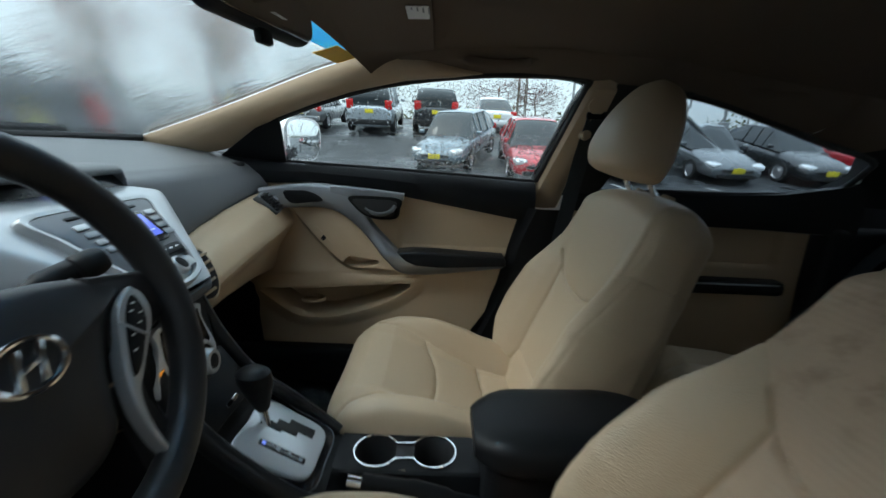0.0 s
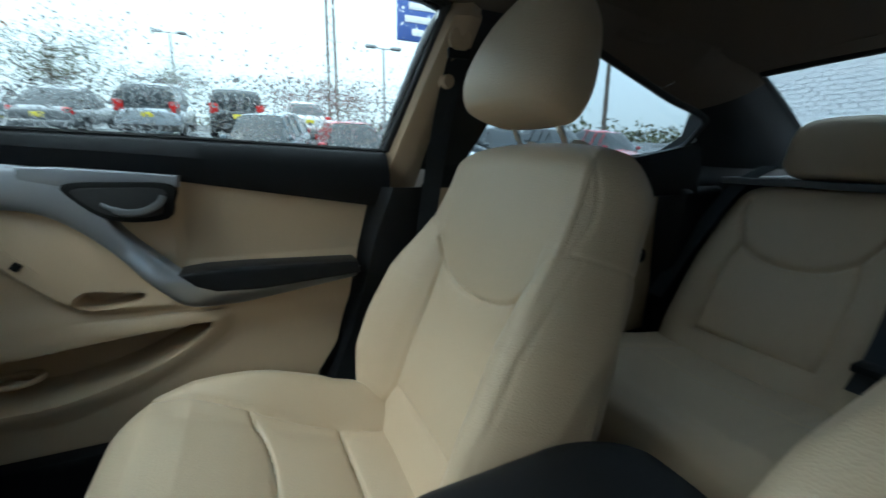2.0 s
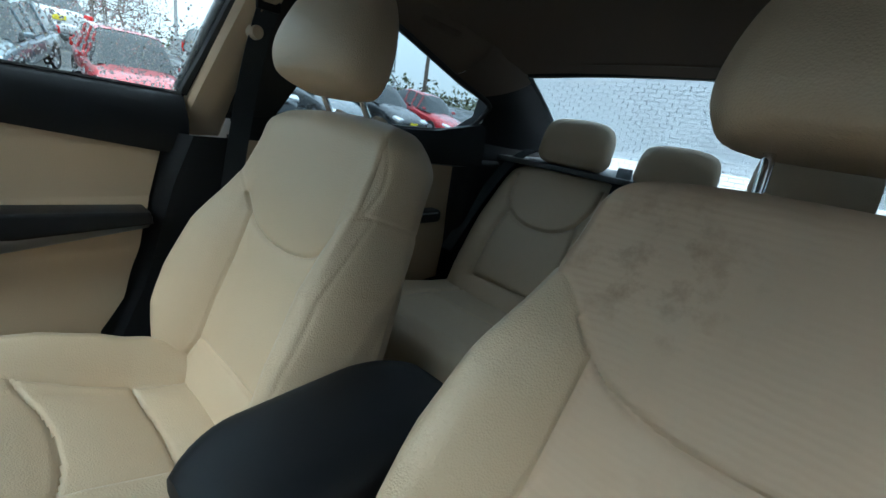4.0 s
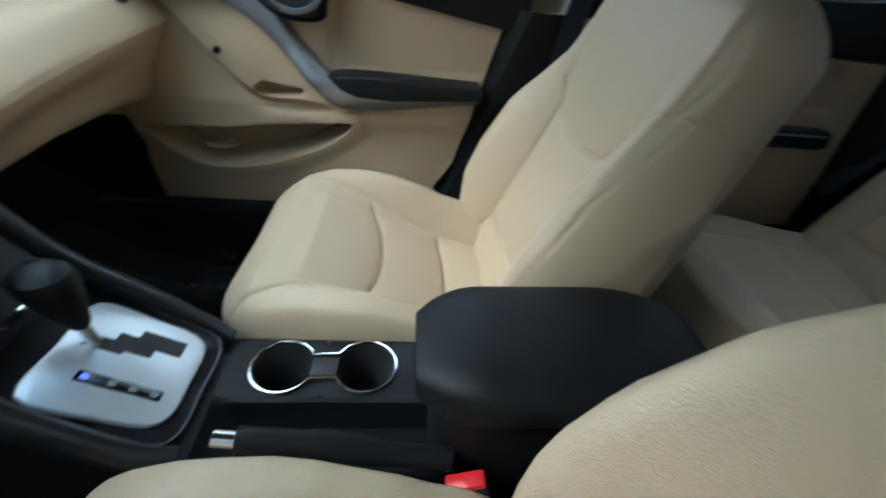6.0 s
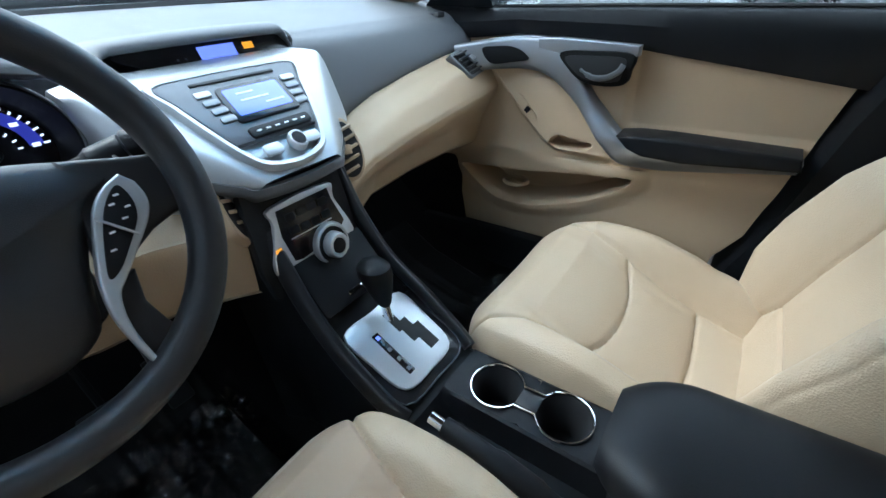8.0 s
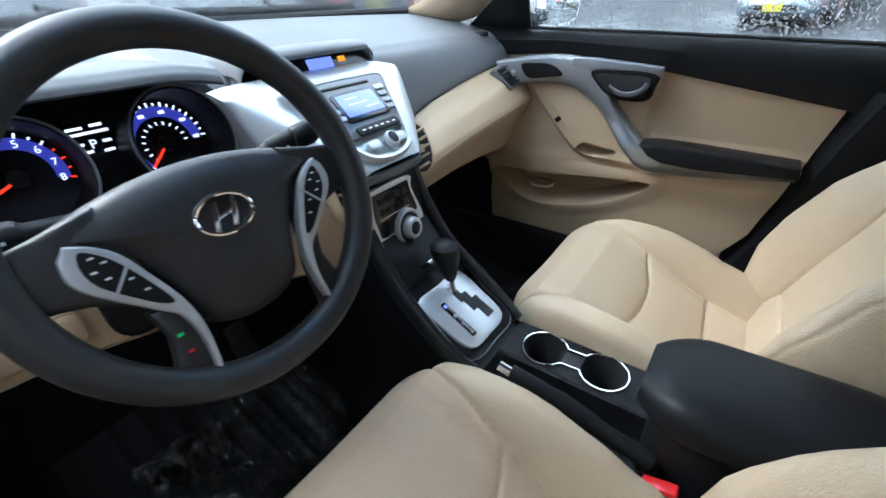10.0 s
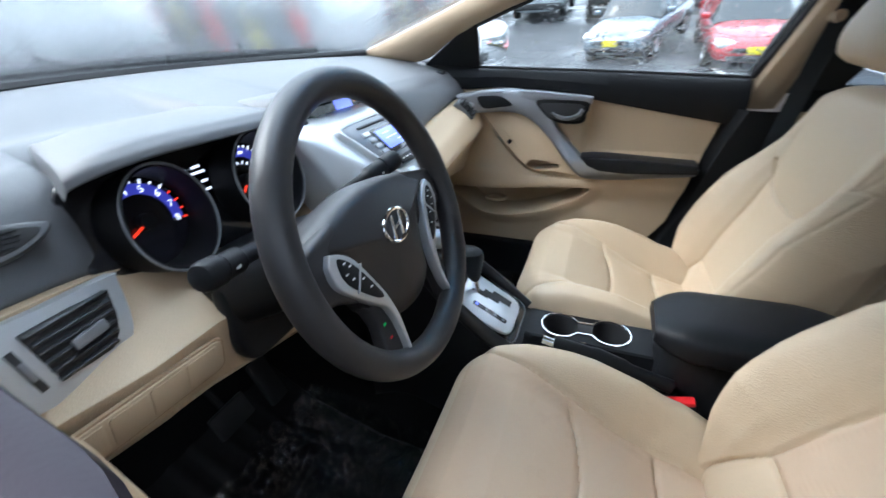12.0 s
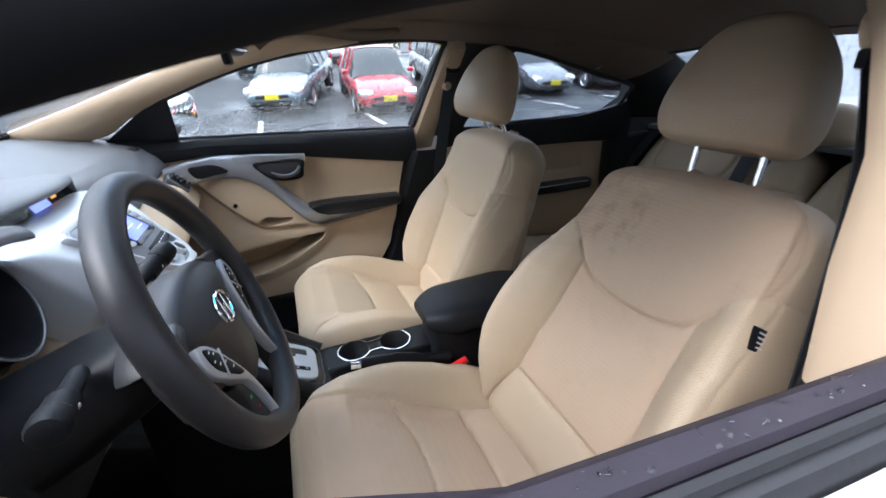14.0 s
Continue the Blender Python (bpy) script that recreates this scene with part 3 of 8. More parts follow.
# ---- doors ----
def door_driver(d):
    """Frame and switch panel of the driver's door."""
    sy = -1
    # window frame: dark channel round the glass
    fr = [(x, (side_y(z) + 0.034) * sy, z) for x, z in WIN_TOP[1:]] + [(x, (side_y(z) + 0.034) * sy, z) for x, z in ((0.378, 1.26), (0.362, 1.20), (0.332, 1.10), (0.305, 1.02), (0.296, 0.99))]
    fr = [tuple(q) for q in curve(fr, 4)]
    part("window_channel", tube(fr, 0.011, 8), M_RUBBER, d, "black rubber run channel")
    fo = [(x - 0.01, (side_y(z) + 0.055) * sy, z + 0.02) for x, z in WIN_TOP] + [(0.40, (side_y(1.27) + 0.055) * sy, 1.27), (0.37, (side_y(1.2) + 0.055) * sy, 1.2), (0.31, (side_y(0.99) + 0.055) * sy, 0.99)]
    part("window_frame", tube([tuple(q) for q in curve(fo, 4)], 0.028, 10), M_GLOSS if sy > 0 else M_BLACK, d, "black painted window frame")
    # switch panel sloping along the armrest
    m = basis((-0.435, -0.664, 0.803), (0.534, 0, -0.845), (0, 1, -0.05))
    pl = part("switch_panel", moved(slab([(q.x, q.y) for q in curve([(-0.072, -0.002, 0), (-0.062, -0.026, 0), (-0.02, -0.040, 0), (0.1, -0.046, 0), (0.22, -0.046, 0), (0.22, 0.030, 0), (0.1, 0.029, 0), (0.0, 0.026, 0), (-0.05, 0.021, 0)], 3, closed=True)], (0, 0, -0.07), (1, 0, 0), (0, 1, 0), 0.07, 0.006, 3), m), M_BEIGE, d)
    mk = part("mirror_knob", moved(lathe([(0.0175, 0), (0.0175, 0.004), (0.015, 0.006), (0.0145, 0.003), (0.008, 0.003), (0.008, 0.011), (0.0065, 0.013), (0.001, 0.013)], Matrix.Translation((0.0, -0.002, 0)), 24), m), M_CHROME, pl, "round chrome-ringed mirror control")
    part("knob_cap", moved(lathe([(0.0145, 0.002), (0.0145, 0.0045), (0.0085, 0.005), (0.008, 0.0115), (0.001, 0.012)], Matrix.Translation((0.0, -0.002, 0)), 24), m), M_BEIGE, mk)
    for bx, by, w, hgt in ((0.040, -0.022, 0.024, 0.026), (0.040, 0.008, 0.024, 0.026), (0.092, -0.022, 0.024, 0.026), (0.092, 0.008, 0.024, 0.026)):
        part("window_button", moved(box((bx, by, 0.003), (w, hgt, 0.010), 0.003), m), M_BEIGE, pl)
        part("finger_well", moved(box((bx + w / 2 + 0.011, by, 0.0008), (0.018, hgt, 0.004), 0.001), m), M_SEAM, pl)
    return d


def door_front(sy, who):
    out = 0.0 if sy > 0 else 0.040
    low_ = 0.0
    base_y = 0.712 if sy > 0 else 0.748
    label = "closed beige and black front door with a silver trim swoop" if sy > 0 else "closed front door with its window wound down and switch panel"
    d = thing("front_door", (-0.15, 0.72 * sy, 0.3), label, "car door", "front doors")
    rear_z = [0.36, 0.47, 0.54, 0.72, 0.87, 0.93]
    rear_x = [0.09, 0.11, 0.156, 0.205, 0.243, 0.262]
    pocket = [(-0.600, 0.598), (-0.50, 0.602), (-0.408, 0.606), (-0.317, 0.617), (-0.232, 0.626), (-0.153, 0.632), (-0.100, 0.632), (-0.131, 0.598), (-0.189, 0.563), (-0.261, 0.535), (-0.341, 0.513), (-0.399, 0.505), (-0.471, 0.508), (-0.526, 0.534), (-0.582, 0.575)]
    cup = [(q.x, q.y) for q in curve([(-0.318, 0.706, 0), (-0.297, 0.724, 0), (-0.240, 0.716, 0), (-0.210, 0.711, 0), (-0.213, 0.697, 0), (-0.268, 0.687, 0), (-0.302, 0.690, 0)], 4, closed=True)]

    def inside(px, pz, poly):
        c = False
        n = len(poly)
        for i in range(n):
            (x1, z1), (x2, z2) = poly[i], poly[(i + 1) % n]
            if (z1 > pz) != (z2 > pz) and px < (x2 - x1) * (pz - z1) / (z2 - z1) + x1:
                c = not c
        return c

    def edge_d(px, pz, poly):
        best = 9.0
        n = len(poly)
        for i in range(n):
            (x1, z1), (x2, z2) = poly[i], poly[(i + 1) % n]
            dx, dz = x2 - x1, z2 - z1
            t = max(0, min(1, ((px - x1) * dx + (pz - z1) * dz) / (dx * dx + dz * dz)))
            best = min(best, math.hypot(px - x1 - t * dx, pz - z1 - t * dz))
        return best

    pocket_s = [(q.x, q.y) for q in curve([(a, b, 0) for a, b in pocket], 4, closed=True)]
    shelf_lo_x = [-0.56, -0.492, -0.456, -0.405, -0.356, -0.317, -0.274, -0.2, -0.05, 0.2]
    shelf_lo_z = [0.95, 0.869, 0.82, 0.76, 0.708, 0.68, 0.671, 0.667, 0.66, 0.69]
    shelf_hi_x = [-0.56, -0.402, -0.315, -0.247, -0.179, -0.109, 0.2]
    shelf_hi_z = [0.95, 0.905, 0.885, 0.815, 0.735, 0.68, 0.70]
    lo_c = curve([(a, b, 0) for a, b in zip(shelf_lo_x, shelf_lo_z)], 8)
    hi_c = curve([(a, b, 0) for a, b in zip(shelf_hi_x, shelf_hi_z)], 8)
    lo_x, lo_z, hi_x, hi_z = [q.x for q in lo_c], [q.y for q in lo_c], [q.x for q in hi_c], [q.y for q in hi_c]

    def panel_y(x, z):
        """How far out the inner panel stands at a place."""
        y = base_y
        y -= 0.014 * math.exp(-((z - 0.655) / 0.035) ** 2) + 0.008 * math.exp(-((z - 0.50) / 0.06) ** 2)     # bows in above the pocket and below it
        lo, hi = float(interp(x, lo_x, lo_z)), float(interp(x, hi_x, hi_z))
        if sy > 0 and x < -0.08 and lo < z < hi + 0.02:                                     # switch shelf stands proud
            e = min(1.0, (z - lo) / 0.022)
            e = e * e * (3 - 2 * e) * min(1.0, (-0.08 - x) / 0.08)
            dip = min(1.0, max(0.0, (hi + 0.02 - z) / 0.11))
            y -= 0.024 * max(0.0, e) * (0.35 + 0.65 * dip * dip * (3 - 2 * dip))
        if x > -0.15 and z > 0.745:                                             # upper insert set back
            y += 0.008 * min(1, (x + 0.15) / 0.02) * min(1, (z - 0.745) / 0.02)
        if inside(x, z, pocket_s):
            e = min(1.0, edge_d(x, z, pocket_s) / 0.010)
            y += 0.105 * e * e * (3 - 2 * e)
        elif z < 0.66:
            e = edge_d(x, z, pocket_s)
            if e < 0.05:
                y -= 0.014 * (0.5 + 0.5 * math.cos(e / 0.05 * math.pi))
        if inside(x, z, cup):
            e = min(1.0, edge_d(x, z, cup) / 0.007)
            y += 0.045 * e * e * (3 - 2 * e)
        y += 0.10 * max(0.0, (0.42 - z) / 0.1) ** 2 * 0.3
        if sy > 0:
            y -= 0.075 * max(0.0, (-0.46 - x) / 0.2) ** 1.3 * min(1.0, max(0.0, (z - 0.60) / 0.2))   # front end swings in towards the dash
        return y

    rows = []
    for z in np.linspace(0.36, 0.955, 230):
        xr = float(interp(z, rear_z, rear_x))
        rows.append([(x, panel_y(x, z) * sy, z) for x in np.linspace(-0.66 - 0.14 * min(1.0, max(0.0, (0.72 - z) / 0.05)), xr, 270)])
    part("inner_panel", grid(rows), M_BEIGE, d, "beige moulded lower and upper panel")
    # outer skin and edge
    rows = []
    for z in np.linspace(0.28, 0.965, 24):
        yo = 0.86 + out * 0.5 - 0.05 * abs((z - 0.62) / 0.34) ** 2.2
        xr = float(interp(z, rear_z, rear_x)) + 0.03
        rows.append([(x, yo * sy, z) for x in np.linspace(-0.72, xr, 30)])
    for a_, b_ in ((0.052, -0.018), (0.046, -0.012), (0.036, -0.010), (0.030, -0.012), (0.029, -0.03)):          # shoulder up to the window slot
        r = []
        for x in np.linspace(-0.72, 0.30, 30):
            zt = float(interp(x, [-0.66, -0.52, -0.17, 0.3], [1.028, 1.016, 1.005, 0.984]))
            r.append((x, (side_y(zt) + out + a_) * sy, zt + b_))
        rows.append(r)
    part("outer_skin", grid(rows), M_BODY, d, "silver painted outside")
    # dark belt pad under the window
    pad = []
    for x in np.linspace(-0.66, 0.292, 50):
        zt = float(interp(x, [-0.66, -0.52, -0.17, 0.3], [1.028, 1.016, 1.005, 0.984])) + low_
        zb = float(interp(x, [-0.66, -0.52, -0.425, -0.309, -0.137, 0.235, 0.3], [0.955, 0.955, 0.96, 0.948, 0.927, 0.867, 0.86])) - 0.004
        yi = 0.700 - 0.055 * max(0.0, (-0.42 - x) / 0.2) ** 1.2
        yt = side_y(zt) + out - 0.004 - 0.03 * max(0.0, (-0.42 - x) / 0.2) * (sy > 0)
        if sy < 0:
            yi = 0.742
        ring = [(x, yt + 0.012, zt - 0.03), (x, yt + 0.010, zt), (x, yt, zt + 0.001), (x, yt - 0.012, zt - 0.006), (x, yi - 0.004, (zt * 0.6 + zb * 0.4)),
                (x, yi, zb + 0.015), (x, yi + 0.006, zb + 0.002), (x, yi + 0.03, zb), (x, yi + 0.06, zb)]
        if sy < 0:
            yt = side_y(zt) + out
            ins = float(interp(x, [-0.6, -0.38, -0.24, -0.12], [0.050, 0.048, 0.036, 0.0]))      # the rail widens towards the dash
            ring = [(x, yt + 0.004, zt - 0.05), (x, yt + 0.002, zt - 0.004), (x, yt - 0.002, zt), (x, yt - 0.018 - ins * 0.8, zt + 0.001), (x, yt - 0.026 - ins, zt - 0.005), (x, yt - 0.029 - ins, zt - 0.016)] + [(x, b_ - ins * 0.6, c_) for x, b_, c_ in ring[5:]]
        pad.append([(a, b * sy, c) for a, b, c in ring])
    part("belt_pad", grid(pad), M_BLACK if sy > 0 else M_WETPAD, d, "black grained belt rail" if sy > 0 else "plum-grey belt rail wet with raindrops")
    part("window_seal", tube([(x, (side_y(float(interp(x, [-0.66, -0.52, -0.17, 0.3], [1.028, 1.016, 1.005, 0.984]))) + out + 0.012 * (sy < 0)) * sy,
                               float(interp(x, [-0.66, -0.52, -0.17, 0.3], [1.028, 1.016, 1.005, 0.984])) + 0.003) for x in np.linspace(-0.64, 0.29, 30)], 0.005, 6), M_RUBBER, d)
    if sy < 0:
        # outer weather strip beyond the glass slot, and drops on the wet rail
        strip = []
        for x in np.linspace(-0.66, 0.292, 50):
            zt = float(interp(x, [-0.66, -0.52, -0.17, 0.3], [1.028, 1.016, 1.005, 0.984]))
            yt = side_y(zt) + out
            strip.append([(x, -(yt + a), zt + b) for a, b in ((0.010, -0.05), (0.010, -0.006), (0.013, -0.001), (0.022, -0.003), (0.027, -0.010), (0.028, -0.022), (0.028, -0.05))])
        part("weather_strip", grid(strip), M_RUBBER, d, "wet dark weather strip along the window slot")
        rg = random.Random(21)
        geos = []
        for i in range(110):
            x = rg.uniform(-0.6, 0.28)
            zt = float(interp(x, [-0.66, -0.52, -0.17, 0.3], [1.028, 1.016, 1.005, 0.984]))
            r_ = rg.uniform(0.0010, 0.0026)
            yy = side_y(zt) + out - rg.uniform(0.004, 0.019)
            geos.append(lathe([(r_, 0), (r_ * 0.85, r_ * 0.15), (r_ * 0.45, r_ * 0.26), (0.0002, r_ * 0.3)], Matrix.Translation((x, -yy, zt + 0.0006)) @ Matrix.Diagonal((1, 0.8, 1, 1)), 8))
        part("raindrops", join(*geos), M_DROP, d, kind="stuff")
        fo = [(x, -(side_y(z) + 0.045), z - 0.006) for x, z in WIN_TOP] + [(0.40, -(side_y(1.27) + 0.045), 1.262)]
        part("frame_lip", tube([tuple(q) for q in curve(fo, 4)], 0.028, 10), M_FRAME, d, "black rubber lip of the window frame")
        return door_driver(d)
    # silver swoop: a bowed band from the vent to the armrest, and a tongue over the handle
    lo_l = curve([(-0.53, 0.882, 0), (-0.409, 0.883, 0), (-0.343, 0.874, 0), (-0.291, 0.843, 0), (-0.236, 0.789, 0), (-0.180, 0.726, 0), (-0.143, 0.687, 0), (-0.108, 0.674, 0), (-0.055, 0.672, 0), (0.015, 0.679, 0), (0.20, 0.704, 0)], 7)
    up_l = curve([(-0.545, 0.945, 0), (-0.45, 0.954, 0), (-0.353, 0.954, 0), (-0.278, 0.925, 0), (-0.226, 0.836, 0), (-0.173, 0.780, 0), (-0.130, 0.744, 0), (-0.098, 0.729, 0), (-0.055, 0.718, 0), (0.0, 0.715, 0), (0.205, 0.735, 0)], 7)

    def swing(x_, z_):
        return 0.070 * max(0.0, (-0.40 - x_) / 0.13) ** 1.3 * min(1.0, max(0.0, (z_ - 0.80) / 0.04)) + 0.022 * max(0.0, min(1.0, (0.80 - z_) / 0.06))
    rows = []
    for a, b in zip(lo_l, up_l):
        r = []
        for t in np.linspace(0, 1, 13):
            q = a.lerp(b, float(t))
            r.append((q.x, 0.678 - swing(q.x, q.y) - 0.009 * math.sin(math.pi * t) ** 0.45 + 0.026 * (1 - t) * min(1.0, max(0.0, (q.x + 0.18) / 0.10)), q.y))
        rows.append([(r[0][0], r[0][1] + 0.035, r[0][2])] + r + [(r[-1][0], r[-1][1] + 0.035, r[-1][2])])
    part("silver_swoop", grid(rows), M_SWOOP, d, "silver painted swoop from vent to armrest", sharp=60)
    part("swoop_tongue", slab([(-0.355, 0.953), (-0.30, 0.952), (-0.241, 0.947), (-0.126, 0.936), (-0.127, 0.915), (-0.20, 0.915), (-0.30, 0.918), (-0.355, 0.925)], (0, 0.670, 0), (1, 0, 0), (0, 0, 1), -0.03, 0.004, 3), M_SWOOP, d)
    # armrest pad
    ap = [(-0.142, 0.752), (-0.10, 0.757), (-0.03, 0.757), (0.20, 0.748), (0.205, 0.722), (0.0, 0.708), (-0.08, 0.712), (-0.115, 0.726)]
    part("armrest_pad", slab(ap, (0, 0.640 * sy - (0.03 if sy < 0 else 0), 0), (1, 0, 0), (0, 0, 1), -0.08 * sy, 0.007, 3), M_BLACK, d, "black padded armrest top")
    # handle bezel and lever
    bez = [(q.x, q.y) for q in curve([(-0.297, 0.922, 0), (-0.22, 0.926, 0), (-0.137, 0.920, 0), (-0.138, 0.885, 0), (-0.148, 0.858, 0), (-0.20, 0.853, 0), (-0.243, 0.862, 0), (-0.277, 0.888, 0)], 4, closed=True)]
    hb = part("handle_bezel", slab(bez, (0, 0.664 * sy - (0.02 if sy < 0 else 0), 0), (1, 0, 0), (0, 0, 1), -0.03 * sy, 0.004), M_FRAME, d)
    inn = [(-0.217 + (x + 0.217) * 0.82, 0.889 + (z - 0.889) * 0.74) for x, z in bez]
    part("bezel_cup", slab(inn, (0, 0.6625 * sy - (0.02 if sy < 0 else 0), 0), (1, 0, 0), (0, 0, 1), -0.004 * sy, 0.001), M_RUBBER, hb)
    lev = curve([(a, (b + (0.02 if sy < 0 else 0)) * sy, c) for a, b, c in ((-0.245, 0.662, 0.888), (-0.215, 0.655, 0.874), (-0.185, 0.653, 0.874), (-0.160, 0.656, 0.886), (-0.152, 0.662, 0.900))], 6)
    part("handle", tube(lev, [0.003] * 4 + [0.0050] * (len(lev) - 4), 8, flat=1.3), M_GUN, hb, "dark satin pull lever")
    # tweeter grille
    tw = [(q.x, q.y) for q in curve([(-0.484, 0.934, 0), (-0.455, 0.937, 0), (-0.423, 0.935, 0), (-0.392, 0.922, 0), (-0.378, 0.905, 0), (-0.42, 0.899, 0), (-0.466, 0.899, 0)], 4, closed=True)]
    g = slab(tw, (0, 0.666 * sy, 0), (1, 0, 0), (0, 0, 1), -0.014 * sy, 0.002)
    g = ([(v[0], v[1] - (0.070 * max(0.0, (-0.40 - v[0]) / 0.13) ** 1.3 if sy > 0 else 0.033), v[2]) for v in g[0]], g[1])
    part("tweeter_grille", g, M_BLACK, d)
    # door pull lip, bottle ring in the pocket
    if sy > 0:
        part("bottle_rim", tube([(-0.44 + 0.036 * math.cos(a), (0.745 + 0.03 * math.sin(a)) * sy, 0.548) for a in np.linspace(0, 2 * math.pi, 25)[:-1]], 0.006, 8, closed=True), M_BEIGE, d)
    # window frame: dark channel round the glass
    if sy > 0:
        fr = [(x, (side_y(z) + 0.004) * sy, z) for x, z in WIN_TOP[1:]] + [(x, (side_y(z) + 0.004) * sy, z) for x, z in ((0.378, 1.26), (0.362, 1.20), (0.332, 1.10), (0.305, 1.02), (0.296, 0.99))]
        fr = [tuple(q) for q in curve(fr, 4)]
        part("window_channel", tube(fr, 0.011, 8), M_RUBBER, d, "black rubber run channel")
        fo = [(x - 0.01, (side_y(z) + 0.03) * sy, z + 0.02) for x, z in WIN_TOP] + [(0.40, (side_y(1.27) + 0.03) * sy, 1.27), (0.37, (side_y(1.2) + 0.03) * sy, 1.2), (0.31, (side_y(0.99) + 0.03) * sy, 0.99)]
        part("window_frame", tube([tuple(q) for q in curve(fo, 4)], 0.028, 10), M_GLOSS if sy > 0 else M_BLACK, d, "black painted window frame")
    # sail triangle ahead of the glass
    sail = [(-0.70, 1.02), (-0.497, 1.02), (-0.487, 1.145), (-0.56, 1.115)]
    g = slab(sail, (0, 0, 0), (1, 0, 0), (0, 0, 1), 0.01, 0.002)
    g = ([(v[0], (side_y(v[2]) - 0.008 - 0.12 * max(0, -0.5 - v[0]) + v[1]) * sy, v[2]) for v in g[0]], g[1])
    part("sail_cover", g, M_BLACK, d)
    if sy > 0:
        # glass
        rows = []
        for k in np.linspace(0, 1, 12):
            r = []
            for x in np.linspace(-0.50, 0.365, 30):
                zb = float(interp(x, [-0.66, -0.52, -0.17, 0.3, 0.4], [1.028, 1.016, 1.005, 0.984, 0.982]))
                zt = float(interp(x, [q[0] for q in WIN_TOP], [q[1] for q in WIN_TOP])) - 0.002
                if x > 0.296:
                    zb = max(zb, 0.99 + (x - 0.296) / 0.075 * 0.27)
                z = zb + (zt - zb) * k
                r.append((x, side_y(z) + 0.006, z))
            rows.append(r)
        gl = part("glass", sheet(rows, (0, 0.004, 0)), M_GLASS, d, "clear glass beaded with rain")
        gl.visible_shadow = False
        # raindrops
        rng = random.Random(5)
        vs, fs = [], []
        for i in range(13000):
            x = rng.uniform(-0.49, 0.36)
            zt = float(interp(x, [q[0] for q in WIN_TOP], [q[1] for q in WIN_TOP]))
            z = rng.uniform(0.985, zt)
            if x > 0.296 and z < 0.99 + (x - 0.296) / 0.075 * 0.27:
                continue
            if z > 1.0 + 0.45 * (zt - 1.0) and rng.random() < 0.88:
                continue
            rr = 0.0008 + 0.0017 * rng.random() ** 2.3
            el = rng.choice((1.0, 1.0, 1.2, 1.7))
            n = len(vs)
            yb = side_y(z) + 0.0101
            for ring, (k, hgt) in enumerate(((1.0, 0.0), (0.75, 0.2))):
                for j in range(7):
                    a = 2 * math.pi * j / 7
                    dz = rr * el * k * math.sin(a)
                    vs.append((x + rr * k * math.cos(a), yb + hgt * rr - 0.552 * dz, z + dz))
            vs.append((x, yb + 0.27 * rr, z))
            for j in range(7):
                j2 = (j + 1) % 7
                fs.append((n + j, n + j2, n + 7 + j2, n + 7 + j))
                fs.append((n + 7 + j, n + 7 + j2, n + 14))
        dr = part("raindrops", (vs, fs), M_DROP, d, "scattered raindrops on the outside of the glass", kind="stuff")
        dr.visible_shadow = False
        # window switch on a slim plate that follows the panel
        a0, ax_, ac = Vector((-0.412, 0.817, 0)), Vector((0.052, -0.062, 0)), Vector((0.77, 0.64, 0))
        rows = []
        for k in np.linspace(0, 1, 21):
            hw = 0.0095 * math.sqrt(max(0.02, 1 - max(0.0, abs(k - 0.5) * 2 - 0.72) ** 2 / 0.0784))
            rows.append([(p.x, panel_y(p.x, p.y) - 0.0022, p.y) for p in (a0 + ax_ * float(k) + ac * float(hw * u) for u in np.linspace(-1, 1, 7))])
        sw = part("switch_plate", sheet(rows, (0, 0.006, 0)), M_BEIGE, d)
        p = a0 + ax_ * 0.56
        part("window_switch", box((p.x, panel_y(p.x, p.y) - 0.003, p.y), (0.013, 0.008, 0.015), 0.002, pose(0, 0, 0, 0, 40, 0)), M_BLACK, sw)
    return d


door_front(1, "passenger")
door_front(-1, "driver")


